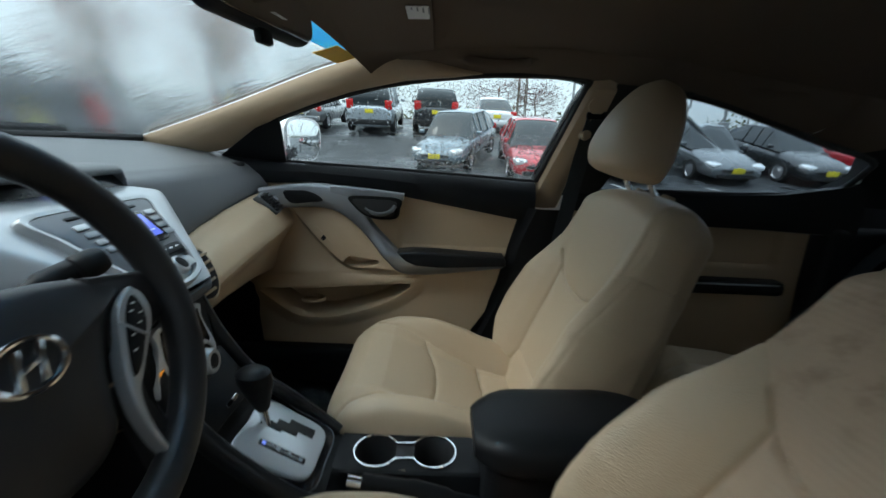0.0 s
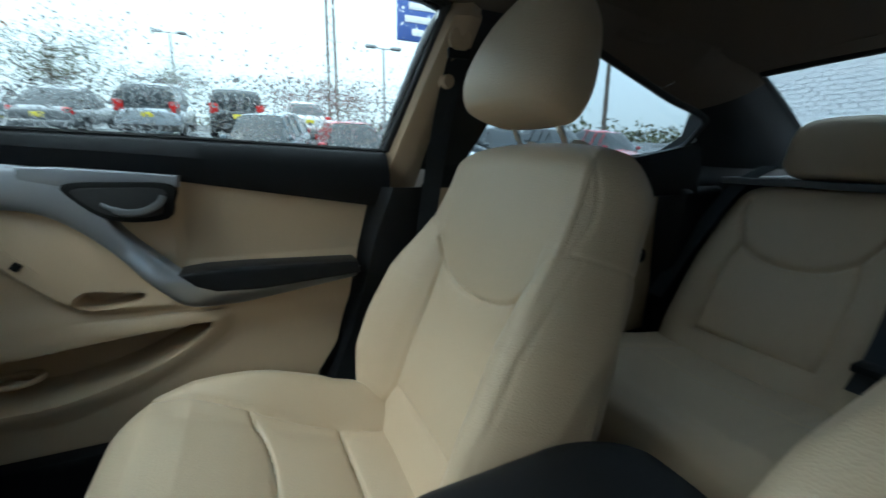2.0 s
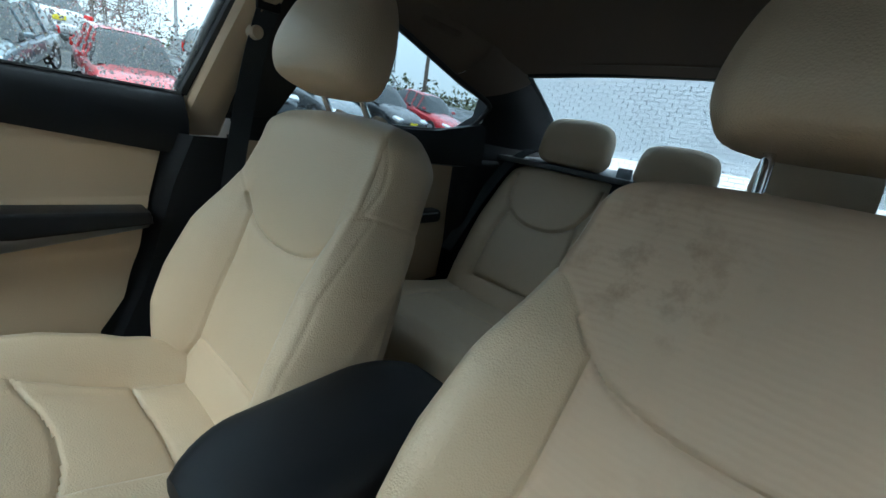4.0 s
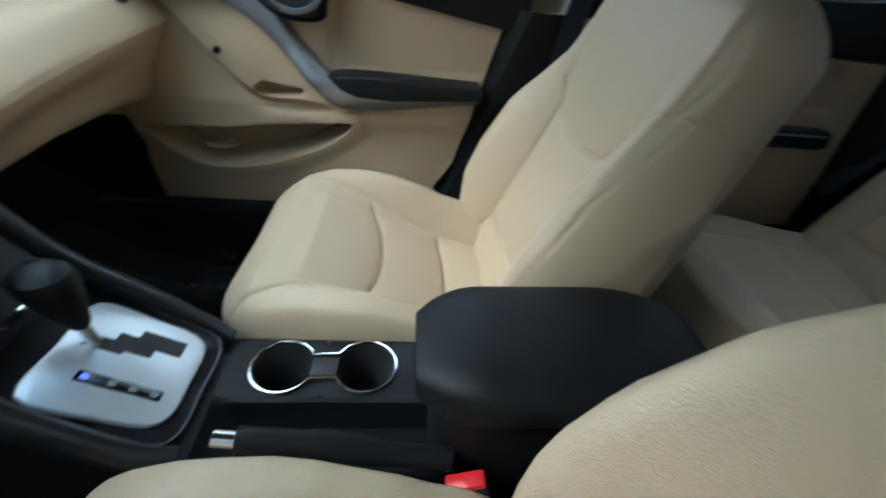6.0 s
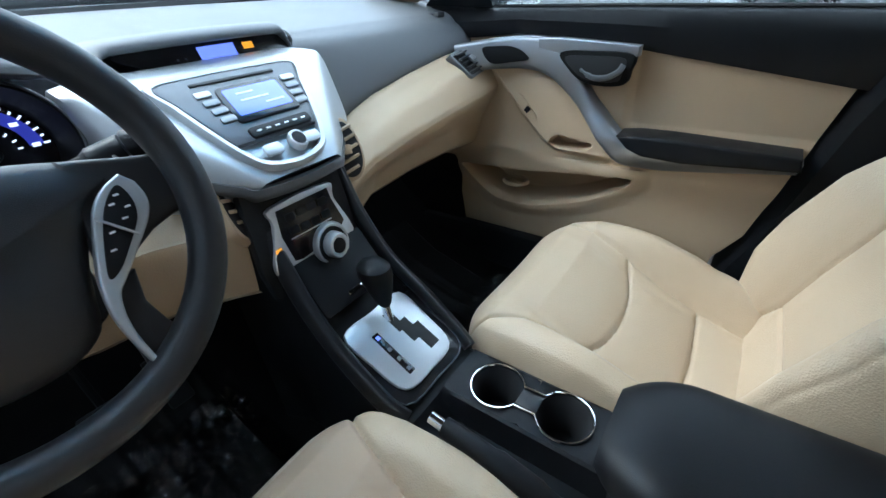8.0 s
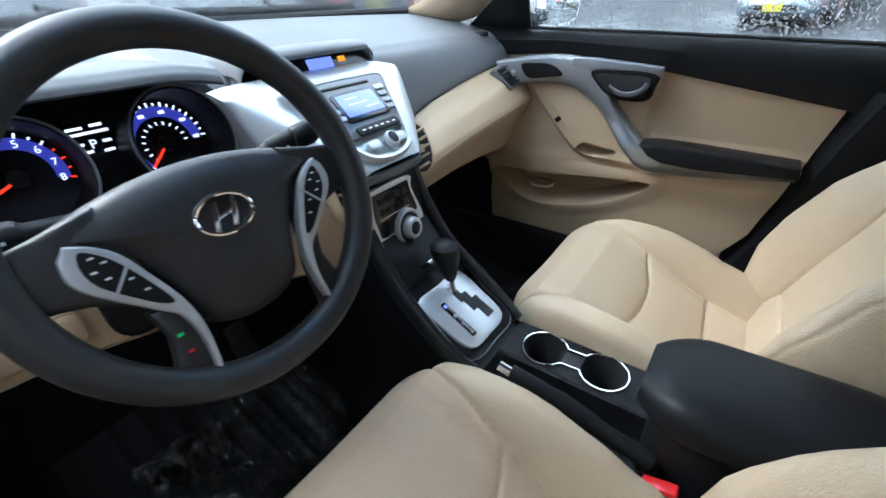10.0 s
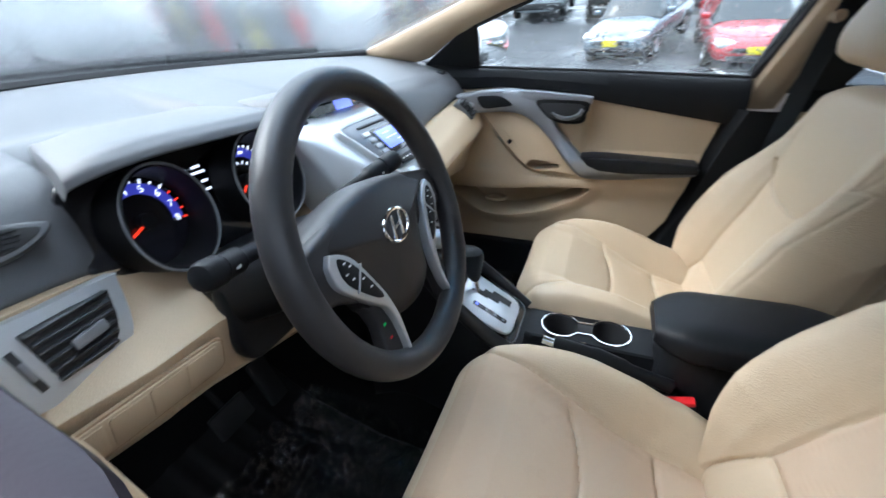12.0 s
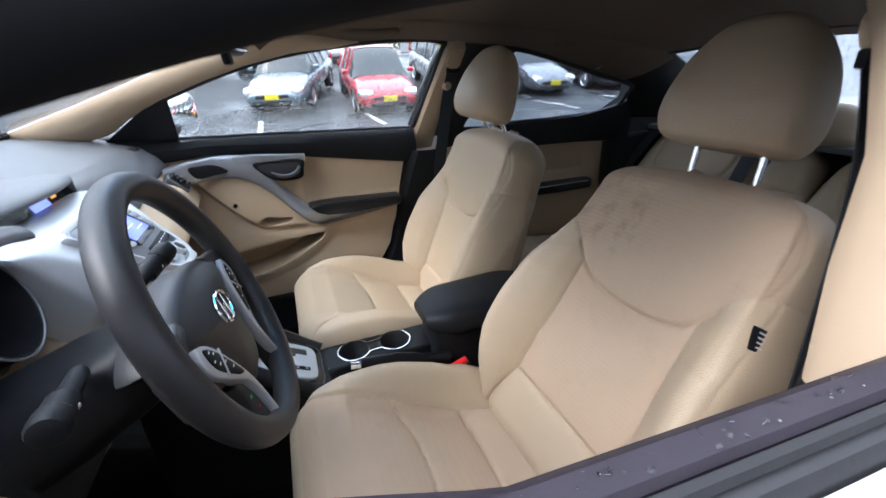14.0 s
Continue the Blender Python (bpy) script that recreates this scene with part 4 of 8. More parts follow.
def door_rear(sy):
    d = thing("rear_door", (0.8, 0.72 * sy, 0.3), "rear door with black belt rail, beige insert and black armrest", "car door", "rear doors")
    rows = []
    for z in np.linspace(0.30, 0.90, 60):
        r = []
        for x in np.linspace(0.40, 1.22, 60):
            y = 0.715 - 0.03 * max(0, x - 0.6) - 0.012 * math.exp(-((z - 0.56) / 0.1) ** 2)
            if 0.74 < z < 0.87 and 0.48 < x < 1.1:
                y += 0.008
            r.append((x, y * sy, z))
        rows.append(r)
    part("inner_panel", grid(rows), M_BEIGE, d)
    pad = []
    for x in np.linspace(0.39, 1.26, 40):
        zt = float(interp(x, [0.39, 0.8, 1.05, 1.26], [0.975, 0.972, 0.985, 1.03]))
        zb = float(interp(x, [0.39, 0.8, 1.26], [0.885, 0.865, 0.86]))
        sh = -0.05 * min(1, max(0, (x - 0.45) / 0.2)) - 0.03 * max(0, (x - 1.0) / 0.25)
        yt = side_y(zt, sh)
        ring = [(yt + 0.01, zt - 0.02), (yt + 0.008, zt), (yt - 0.01, zt - 0.004), (yt - 0.022, (zt + zb) / 2), (yt - 0.018, zb + 0.008), (yt + 0.02, zb)]
        pad.append([(x, b * sy, c) for b, c in ring])
    part("belt_pad", grid(pad), M_BLACK, d)
    g = slab([(0.375, 0.945), (0.49, 0.945), (0.535, 1.07), (0.60, 1.20), (0.64, 1.25), (0.45, 1.268)], (0, 0, 0), (1, 0, 0), (0, 0, 1), 0.008, 0.002)
    g = ([(v[0], (side_y(v[2], -0.05 * min(1, max(0, (v[0] - 0.45) / 0.2))) - 0.012 + v[1]) * sy, v[2]) for v in g[0]], g[1])
    part("window_frame", g, M_RUBBER, d, "black front edge of the window frame")
    part("armrest", box((0.80, 0.690 * sy, 0.675), (0.66, 0.07, 0.05), 0.018, segs=3), M_BLACK, d)
    part("armrest_line", tube([(0.50, 0.653 * sy, 0.690), (1.10, 0.653 * sy, 0.690)], 0.003, 6), M_DSILVER, d)
    rows = []
    for z in np.linspace(0.28, 0.95, 16):
        rows.append([(x, (0.86 - 0.05 * abs((z - 0.62) / 0.34) ** 2.2 - 0.02 * max(0, x - 0.8)) * sy, z) for x in np.linspace(0.30, 1.28, 20)])
    part("outer_skin", grid(rows), M_BODY, d)
    out = [(0.47, 1.262), (0.589, 1.252), (0.705, 1.234), (0.888, 1.189), (1.067, 1.140), (1.225, 1.099), (1.235, 1.06), (1.20, 1.002), (1.1, 0.985), (0.985, 0.977), (0.712, 0.974), (0.40, 0.976)]

    def sh(x):
        return -0.05 * min(1, max(0, (x - 0.45) / 0.2)) - 0.03 * max(0, (x - 1.0) / 0.25)
    line = [tuple(q) for q in curve([(x, (side_y(z, sh(x)) + 0.004) * sy, z) for x, z in out], 4, closed=True)]
    part("window_channel", tube(line, 0.010, 8, closed=True), M_RUBBER, d)
    ctr = Vector((0.85, side_y(1.08, -0.05) * sy + 0.004 * sy, 1.08))
    vs = [tuple(ctr)] + line + [tuple(ctr + Vector((0, 0.004 * sy, 0)))] + [(p[0], p[1] + 0.004 * sy, p[2]) for p in line]
    n = len(line)
    fs = [(0, 1 + i, 1 + (i + 1) % n) for i in range(n)] + [(n + 1, n + 2 + i, n + 2 + (i + 1) % n) for i in range(n)] + [(1 + i, 1 + (i + 1) % n, n + 2 + (i + 1) % n, n + 2 + i) for i in range(n)]
    gl = part("glass", (vs, fs), M_REARGLASS, d, "rain-wet glass")
    return d


door_rear(1)
door_rear(-1)

# passenger's outside mirror
om = thing("outside_mirror", (-0.50, 0.86, 1.03), "silver outside mirror, wet with rain", "wing mirror")
mm = pose(-0.50, 0.89, 1.085, 0, 0, -14)
sh = []
for t in np.linspace(0, 1, 12):
    k = math.cos(t * math.pi / 2) ** 0.55 if t < 1 else 0.05
    sh.append([tuple(mm @ Vector((-0.09 * t, 0.115 * k * math.copysign(abs(math.cos(a)) ** 0.6, math.cos(a)), 0.075 * k * math.copysign(abs(math.sin(a)) ** 0.6, math.sin(a))))) for a in np.linspace(0, 2 * math.pi, 33)[:-1]])
part("housing", loft(sh), M_BODY, om)
fc = [(0.105 * math.copysign(abs(math.cos(a)) ** 0.6, math.cos(a)), 0.066 * math.copysign(abs(math.sin(a)) ** 0.6, math.sin(a))) for a in np.linspace(0, 2 * math.pi, 41)[:-1]]
part("mirror_glass", moved(slab(fc, (0, 0, 0), (0, 1, 0), (0, 0, 1), 0.004, 0.001), mm), M_MIRROR, om)
part("stalk", tube([(-0.55, 0.72, 1.03), (-0.54, 0.78, 1.03), (-0.53, 0.84, 1.045)], 0.025, 10), M_BLACK, om)

# rear-view mirror
rv = thing("rear_view_mirror", (-0.30, 0.0, 1.17), "black rear-view mirror hung from the windshield", "mirror")
mm = pose(-0.245, -0.02, 1.264, 0, -6, -10.6)
ol = round_rect(0.24, 0.066, 0.028, 6)
part("housing", moved(slab(ol, (-0.03, 0, 0), (0, 1, 0), (0, 0, 1), 0.03, 0.01, 3), mm), M_BLACK, rv)
part("mirror_glass", moved(slab([(a * 0.94, b * 0.86) for a, b in ol], (0.0005, 0, 0), (0, 1, 0), (0, 0, 1), 0.003, 0.001), mm), M_MIRROR, rv)
part("stem", tube([mm @ Vector((-0.025, 0, 0)), (-0.30, -0.01, 1.285), (-0.36, 0, 1.312)], 0.01, 8), M_BLACK, rv)
part("dip_tab", moved(box((-0.012, 0, -0.04), (0.012, 0.03, 0.02), 0.004), mm), M_BLACK, rv)

# sun visors folded up against the headliner
for sy in (1, -1):
    vz = [[(x, y * sy, roof_z(x, y) - 0.010 - 0.012 * (x + 0.2) / 0.17) for x in np.linspace(-0.225, -0.04, 12)] for y in np.linspace(0.10, 0.42, 20)]
    sv = thing("sun_visor", (-0.13, 0.28 * sy, 1.3), "brown-grey cloth sun visor folded up", "sun visor", "sun visors")
    part("panel", sheet(vz, (0, 0, -0.016)), M_HEADLINER, sv)
    if sy > 0:
        lb = [[(x, y, roof_z(x, y) - 0.0275 - 0.012 * (x + 0.2) / 0.17) for x in np.linspace(-0.085, -0.045, 4)] for y in np.linspace(0.17, 0.235, 4)]
        part("warning_label", sheet(lb, (0, 0, -0.001)), M_WHITE, sv, "small white printed label")
        part("label_bars", join(*[box((-0.075 + 0.010 * i, 0.20, roof_z(-0.065, 0.2) - 0.0375), (0.003, 0.05, 0.0006), 0) for i in range(4)]), M_DSILVER, sv)


# ---- dashboard ----
dash = thing("dashboard", (-0.75, 0, 0.7), "dark grey and beige dashboard with silver centre", "dashboard")


def dash_top(y):
    """Lines of the dark upper pad: x and z from the glass to its front lip."""
    ay = abs(y)
    xb = -1.05 + 0.17 * (ay / 0.66) ** 2.2
    zb = 1.072 - 0.012 * (ay / 0.66) ** 2
    if y > 0:
        lz = float(interp(y, [0, 0.15, 0.20, 0.25, 0.31, 0.43, 0.57, 0.70], [0.90, 0.850, 0.842, 0.866, 0.886, 0.908, 0.926, 0.936]))
        lx = float(interp(y, [0, 0.2, 0.35, 0.6, 0.70], [-0.60, -0.570, -0.562, -0.555, -0.550]))
    else:
        lz = float(interp(-y, [0, 0.2, 0.5, 0.56, 0.70], [0.93, 0.91, 0.905, 0.915, 0.93]))
        lx = float(interp(-y, [0, 0.2, 0.5, 0.6, 0.70], [-0.62, -0.60, -0.60, -0.585, -0.57]))
    if -0.500 < y < -0.185:                                            # the pad draws back round the instruments
        k = min(1.0, (y + 0.500) / 0.04, (-0.185 - y) / 0.03)
        k = k * k * (3 - 2 * k)
        lx, lz = lx - 0.13 * k, lz + 0.02 * k
    return xb, zb, lx, lz


rows = []
for y in np.linspace(-0.662, 0.695, 90):
    xb, zb, lx, lz = dash_top(y)
    zr = 1.018 + 0.012 * math.exp(-((y + 0.35) / 0.22) ** 2)
    prof = [(xb, zb - 0.06), (xb + 0.005, zb), (xb * 0.6 + (lx - 0.06) * 0.4, 0.45 * zb + 0.55 * 1.043), (lx - 0.10, 1.026 * 0.5 + zr * 0.5), (lx - 0.055, zr - 0.008), (lx - 0.022, zr - 0.03), (lx - 0.004, lz + (zr - lz) * 0.35), (lx, lz), (lx - 0.03, lz - 0.012)]
    pr = curve([(a, 0, b) for a, b in prof], 6)
    rows.append([(q.x, y, q.z) for q in pr])
part("upper_pad", grid(rows), M_DASH, dash, "dark grey soft-touch upper pad")

# beige passenger panel with glovebox
rows = []
for y in np.linspace(0.098, 0.70, 100):
    xb, zb, lx, lz = dash_top(y)
    rz = float(interp(y, [0.098, 0.20, 0.31, 0.45, 0.65, 0.70], [0.768, 0.784, 0.802, 0.816, 0.829, 0.831]))
    rx = float(interp(y, [0.098, 0.15, 0.20, 0.30, 0.5, 0.7], [-0.440, -0.462, -0.473, -0.470, -0.472, -0.480]))
    bz = float(interp(y, [0.098, 0.25, 0.39, 0.55, 0.70], [0.674, 0.682, 0.688, 0.684, 0.668]))
    bx = float(interp(y, [0.098, 0.25, 0.7], [-0.490, -0.556, -0.562]))
    full = float(interp(y, [0.15, 0.24, 0.5, 0.64, 0.70], [0.010, 0.020, 0.020, 0.012, 0.006]))
    prof = [(lx - 0.03, lz - 0.008), (lx - 0.002, lz - 0.002), (lx + 0.012, lz - 0.004), (lx + 0.030, lz - 0.016), ((lx + rx) / 2 + full, (lz + rz) / 2 + 0.010), (rx - 0.004, rz + 0.018), (rx, rz + 0.003), (rx - 0.001, rz - 0.005),
            (rx - 0.014, rz - 0.026), ((rx + bx) / 2 - 0.010, (rz + bz) / 2 - 0.004), (bx + 0.012, bz + 0.012), (bx, bz), (bx - 0.014, bz - 0.006), (-0.75, bz - 0.05)]
    rows.append([(q.x, y, q.z) for q in curve([(a, 0, b) for a, b in prof], 6)])
part("passenger_panel", grid(rows), M_BEIGE, dash, "beige moulded glovebox panel")
# beige driver's knee panel: it leans out from under the dials to a ridge, then falls back to its lower edge
rows = []
for y in np.linspace(-0.656, -0.098, 70):
    ay = -y
    lx = float(interp(ay, [0.098, 0.2, 0.5, 0.6, 0.70], [-0.60, -0.60, -0.60, -0.585, -0.57]))
    lz = float(interp(ay, [0.098, 0.21, 0.26, 0.43, 0.50, 0.54, 0.57, 0.70], [0.862, 0.868, 0.872, 0.886, 0.906, 0.914, 0.918, 0.93]))
    rx = float(interp(ay, [0.098, 0.13, 0.20, 0.30, 0.42, 0.55, 0.66], [-0.447, -0.468, -0.505, -0.515, -0.503, -0.503, -0.525]))
    kz = float(interp(ay, [0.098, 0.30, 0.46, 0.66], [0.790, 0.790, 0.818, 0.822]))
    bz = float(interp(ay, [0.098, 0.30, 0.43, 0.49, 0.54, 0.66], [0.672, 0.676, 0.716, 0.730, 0.736, 0.736]))
    hollow = float(interp(ay, [0.44, 0.53, 0.66], [0.0, 0.034, 0.034]))         # set back round the outer vent
    prof = [(lx - 0.09, lz - 0.008), (lx, lz - 0.003), (lx + 0.010, lz - 0.010), (0.5 * (lx + rx) - hollow, 0.45 * lz + 0.55 * kz + 0.012), (rx - 0.016 - 0.4 * hollow, kz + 0.017), (rx - 0.003, kz + 0.004), (rx, kz - 0.004), (rx - 0.010, 0.5 * (kz + bz)), (rx - 0.019, bz + 0.010), (rx - 0.024, bz), (rx - 0.040, bz - 0.004), (-0.80, bz - 0.06)]
    rows.append([(q.x, y, q.z) for q in curve([(a, 0, b) for a, b in prof], 5)])
part("knee_panel", grid(rows), M_BEIGE, dash, "beige knee panel under the steering column")

# small defroster slot at the passenger's corner
part("side_defroster", slab([(-0.02, -0.013), (0.018, -0.01), (0.02, 0.012), (-0.016, 0.014)], (-0.612, 0.615, 1.003), (1, 0.1, 0.12), (0, 1, -0.05), 0.012, 0.002), M_RUBBER, dash)
DF = basis((-0.598, -0.602, 0.974), (0.25, 0.95, -0.10), (-0.5, 0.1, 0.85))
df = part("driver_defroster", moved(slab([(q.x, q.y) for q in curve([(-0.062, -0.008, 0), (-0.03, -0.019, 0), (0.03, -0.014, 0), (0.066, 0.012, 0), (0.02, 0.019, 0), (-0.05, 0.016, 0)], 5, closed=True)], (0, 0, -0.01), (1, 0, 0), (0, 1, 0), 0.016, 0.003), DF), M_DASH, dash, "side defroster outlet")
part("outlet", moved(slab([(q.x * 0.86, q.y * 0.72) for q in curve([(-0.062, -0.008, 0), (-0.03, -0.019, 0), (0.03, -0.014, 0), (0.066, 0.012, 0), (0.02, 0.019, 0), (-0.05, 0.016, 0)], 5, closed=True)], (0, 0, 0.005), (1, 0, 0), (0, 1, 0), 0.002, 0.0005), DF), M_RUBBER, df)
for i in range(4):
    part("slat", moved(box((0.002 * i - 0.003, -0.0075 + 0.005 * i, 0.0078), (0.082 - 0.006 * abs(i - 1.5), 0.0014, 0.002), 0, pose(0, 0, 0, 0, 0, 4)), DF), M_BLACK, df)


def air_vent(m, w, h, slats, surround, nm, material=M_SILVER, taper=0.0, lobe=0.0):
    """A framed vent in the local x (right) and y (up) of m."""
    out = round_rect(w, h, 0.012, 4)
    out = [(a * (1 - taper * (b / h)), b) for a, b in out]
    v = part(nm, moved(slab(out, (0, 0, -0.02), (1, 0, 0), (0, 1, 0), 0.024, 0.004, 2), m), material, dash)
    inn = [(a * (1 - 2 * surround / w), b * (1 - 2 * surround / h)) for a, b in out]
    if lobe:
        lo_ = [(-w / 2 - lobe, -h * 0.42), (-w / 2 + 0.01, -h / 2 + 0.002), (-w / 2 + 0.01, h / 2 - 0.002), (-w / 2 - lobe, h * 0.30)]
        part("vent_end", moved(slab(lo_, (0, 0, -0.018), (1, 0, 0), (0, 1, 0), 0.021, 0.003), m), material, v)
    part("duct", moved(slab(inn, (0, 0, 0.0), (1, 0, 0), (0, 1, 0), 0.0055, 0.001), m), M_RUBBER, v)
    for i in range(slats):
        yy = -h / 2 + surround + (h - 2 * surround) * (i + 0.5) / slats
        ww = (w - 2 * surround) * (1 - taper * (yy / h)) * 0.97
        part("slat", moved(box((0, yy, 0.0075), (ww, 0.0045, 0.012), 0.0015, pose(0, 0, 0, 28)), m), M_SLAT, v)
    part("tab", moved(box((0, 0.0, 0.016), (w * 0.24, 0.016, 0.008), 0.003), m), M_DSILVER, v)
    return v


DV = basis((-0.550, -0.622, 0.873), (-0.10, 1, 0.06), (-0.22, 0, 1))
vent_out = [(q.x, q.y) for q in curve([(-0.022, 0.045, 0), (0.04, 0.040, 0), (0.105, 0.033, 0), (0.108, 0.026, 0), (0.096, -0.020, 0), (0.080, -0.042, 0), (0.060, -0.050, 0), (0.02, -0.048, 0), (-0.013, -0.042, 0), (-0.018, -0.035, 0), (-0.021, 0.0, 0)], 3, closed=True)]
vent_in = [(0.009, 0.031), (0.055, 0.028), (0.093, 0.022), (0.086, -0.005), (0.076, -0.025), (0.063, -0.034), (0.040, -0.032), (0.013, -0.028)]
v = part("driver_vent", moved(slab(vent_out, (0, 0, -0.016), (1, 0, 0), (0, 1, 0), 0.022, 0.004, 2), DV), M_SILVER, dash, "silver-framed air vent")
part("duct", moved(slab(vent_in, (0, 0, 0.003), (1, 0, 0), (0, 1, 0), 0.004, 0.0008), DV), M_RUBBER, v)
for i in range(6):
    yy = 0.024 - 0.0102 * i
    xr_ = float(interp(yy, [-0.03, -0.026, -0.005, 0.025], [0.066, 0.073, 0.083, 0.090]))
    part("slat", moved(box(((0.011 + xr_) / 2, yy, 0.008), (xr_ - 0.011, 0.0042, 0.006), 0.0014, pose(0, 0, 0, 28, 0, -3)), DV), M_SLAT, v)
part("tab", moved(box((0.052, -0.004, 0.014), (0.036, 0.013, 0.006), 0.003), DV), M_DSILVER, v)
part("wheel_slot", moved(slab([(-0.007, 0.022), (0.000, 0.022), (0.002, -0.026), (-0.005, -0.026)], (0, 0, 0.005), (1, 0, 0), (0, 1, 0), 0.002, 0.0005), DV), M_RUBBER, v)
part("thumb_wheel", moved(box((-0.0025, -0.002, 0.007), (0.006, 0.022, 0.005), 0.002), DV), M_DSILVER, v)
part("dash_end", box((-0.79, -0.682, 0.83), (0.40, 0.036, 0.33), 0.006), M_BLACK, dash, "black end of the dashboard")
PV = basis((-0.512, 0.607, 0.905), (-0.10, 1, 0.10), (-0.62, 0.10, 0.78)) @ Matrix(((1, -0.30, 0, 0), (0, 1, 0, 0), (0, 0, 1, 0), (0, 0, 0, 1)))
air_vent(PV, 0.090, 0.076, 5, 0.006, "passenger_vent", M_GUN)
part("vent_trim", moved(slab([(0.045, -0.040), (0.062, -0.037), (0.062, 0.040), (0.045, 0.038)], (0, 0, -0.02), (1, 0, 0), (0, 1, 0), 0.024, 0.003), PV), M_SWOOP, dash, "silver strip beside the vent")
for sy in (1, -1):
    RV = basis((-0.446, 0.116, 0.842) if sy > 0 else (-0.448, -0.096, 0.820), (0.60 * sy, 1, 0), (-0.30, 0.18 * sy, 1))
    out = [(0.024 * math.cos(a) * (1 - 0.25 * math.sin(a)), 0.050 * math.sin(a)) for a in np.linspace(0, 2 * math.pi, 37)[:-1]]
    vv = part("centre_vent", moved(slab([(a * 1.12, b * 1.07) for a, b in out], (0, 0, -0.02), (1, 0, 0), (0, 1, 0), 0.022, 0.004), RV), M_BEIGE, dash)
    part("duct", moved(slab([(a * 0.94, b * 0.94) for a, b in out], (0, 0, 0), (1, 0, 0), (0, 1, 0), 0.0035, 0.001), RV), M_RUBBER, vv)
    for i in range(5):
        yy = -0.034 + 0.017 * i
        ww = 0.042 * math.sqrt(max(0.05, 1 - (yy / 0.050) ** 2))
        part("slat", moved(box((0.0, yy, 0.0035), (ww, 0.0050, 0.006), 0.0015, pose(0, 0, 0, 25, 0, 20 * sy)), RV), M_BEIGE, vv)
    part("tab", moved(box((0, 0.0, 0.010), (0.013, 0.016, 0.006), 0.002), RV), M_BEIGE, vv)
# fuse and switch panel on the knee panel
FP = basis((-0.508, -0.566, 0.782), (0.06, 1, -0.03), (0.22, 0, 1))
fp = part("switch_strip", moved(slab(round_rect(0.19, 0.05, 0.012), (0, 0, -0.004), (1, 0, 0), (0, 1, 0), 0.0065, 0.002), FP), M_BEIGE, dash)
part("strip_groove", moved(slab(round_rect(0.196, 0.056, 0.014), (0, 0, -0.004), (1, 0, 0), (0, 1, 0), 0.0045, 0.001), FP), M_SEAM, fp)
for i, x in enumerate((-0.065, -0.02, 0.022, 0.065)):
    part("blank_button", moved(slab(round_rect(0.04, 0.042, 0.004), (x, 0, 0.0015), (1, 0, 0), (0, 1, 0), 0.0025, 0.0008), FP), M_BEIGE, fp)

# instrument cluster: hood, bezel tubes, dials
rows = []
for t in np.linspace(0, 1, 60):
    y = -0.528 + 0.320 * t
    k = math.sin(math.pi / 2 * min(1.0, t / 0.34)) ** 0.62
    zt = 1.020 + 0.023 * k - 0.012 * max(0.0, (t - 0.75) / 0.25) ** 2
    fx_ = -0.575 + 0.030 * k + 0.032 * t
    prof = [(-0.76, min(zt, 1.03) - 0.006), (-0.68, zt + 0.001), (fx_ - 0.03, zt + 0.002), (fx_ - 0.006, zt - 0.005), (fx_, zt - 0.013), (fx_ - 0.004, zt - 0.020), (fx_ - 0.04, zt - 0.022), (fx_ - 0.10, zt - 0.026)]
    rows.append([(q.x, y + 0.4 * max(0.0, -0.56 - q.x) * (1 - t) ** 3, min(q.z, zt - 0.024) if t == 0 else q.z) for q in curve([(a, 0, b) for a, b in prof], 4)])
part("cluster_hood", grid(rows), M_DASH, dash, "dark grey hood over the dials")
CL = basis((-0.592, -0.362, 0.942), (0, 1, 0), (-0.28, 0, 1))       # x right, y up, z to the driver
part("cluster_plate", moved(slab([(q.x, q.y) for q in curve([(-0.165, 0.0, 0), (-0.13, 0.072, 0), (0.0, 0.078, 0), (0.155, 0.08, 0), (0.192, 0.02, 0), (0.13, -0.085, 0), (-0.11, -0.09, 0)], 6, closed=True)], (0, 0, -0.03), (1, 0, 0), (0, 1, 0), 0.02, 0.003), CL), M_GLOSS, dash)


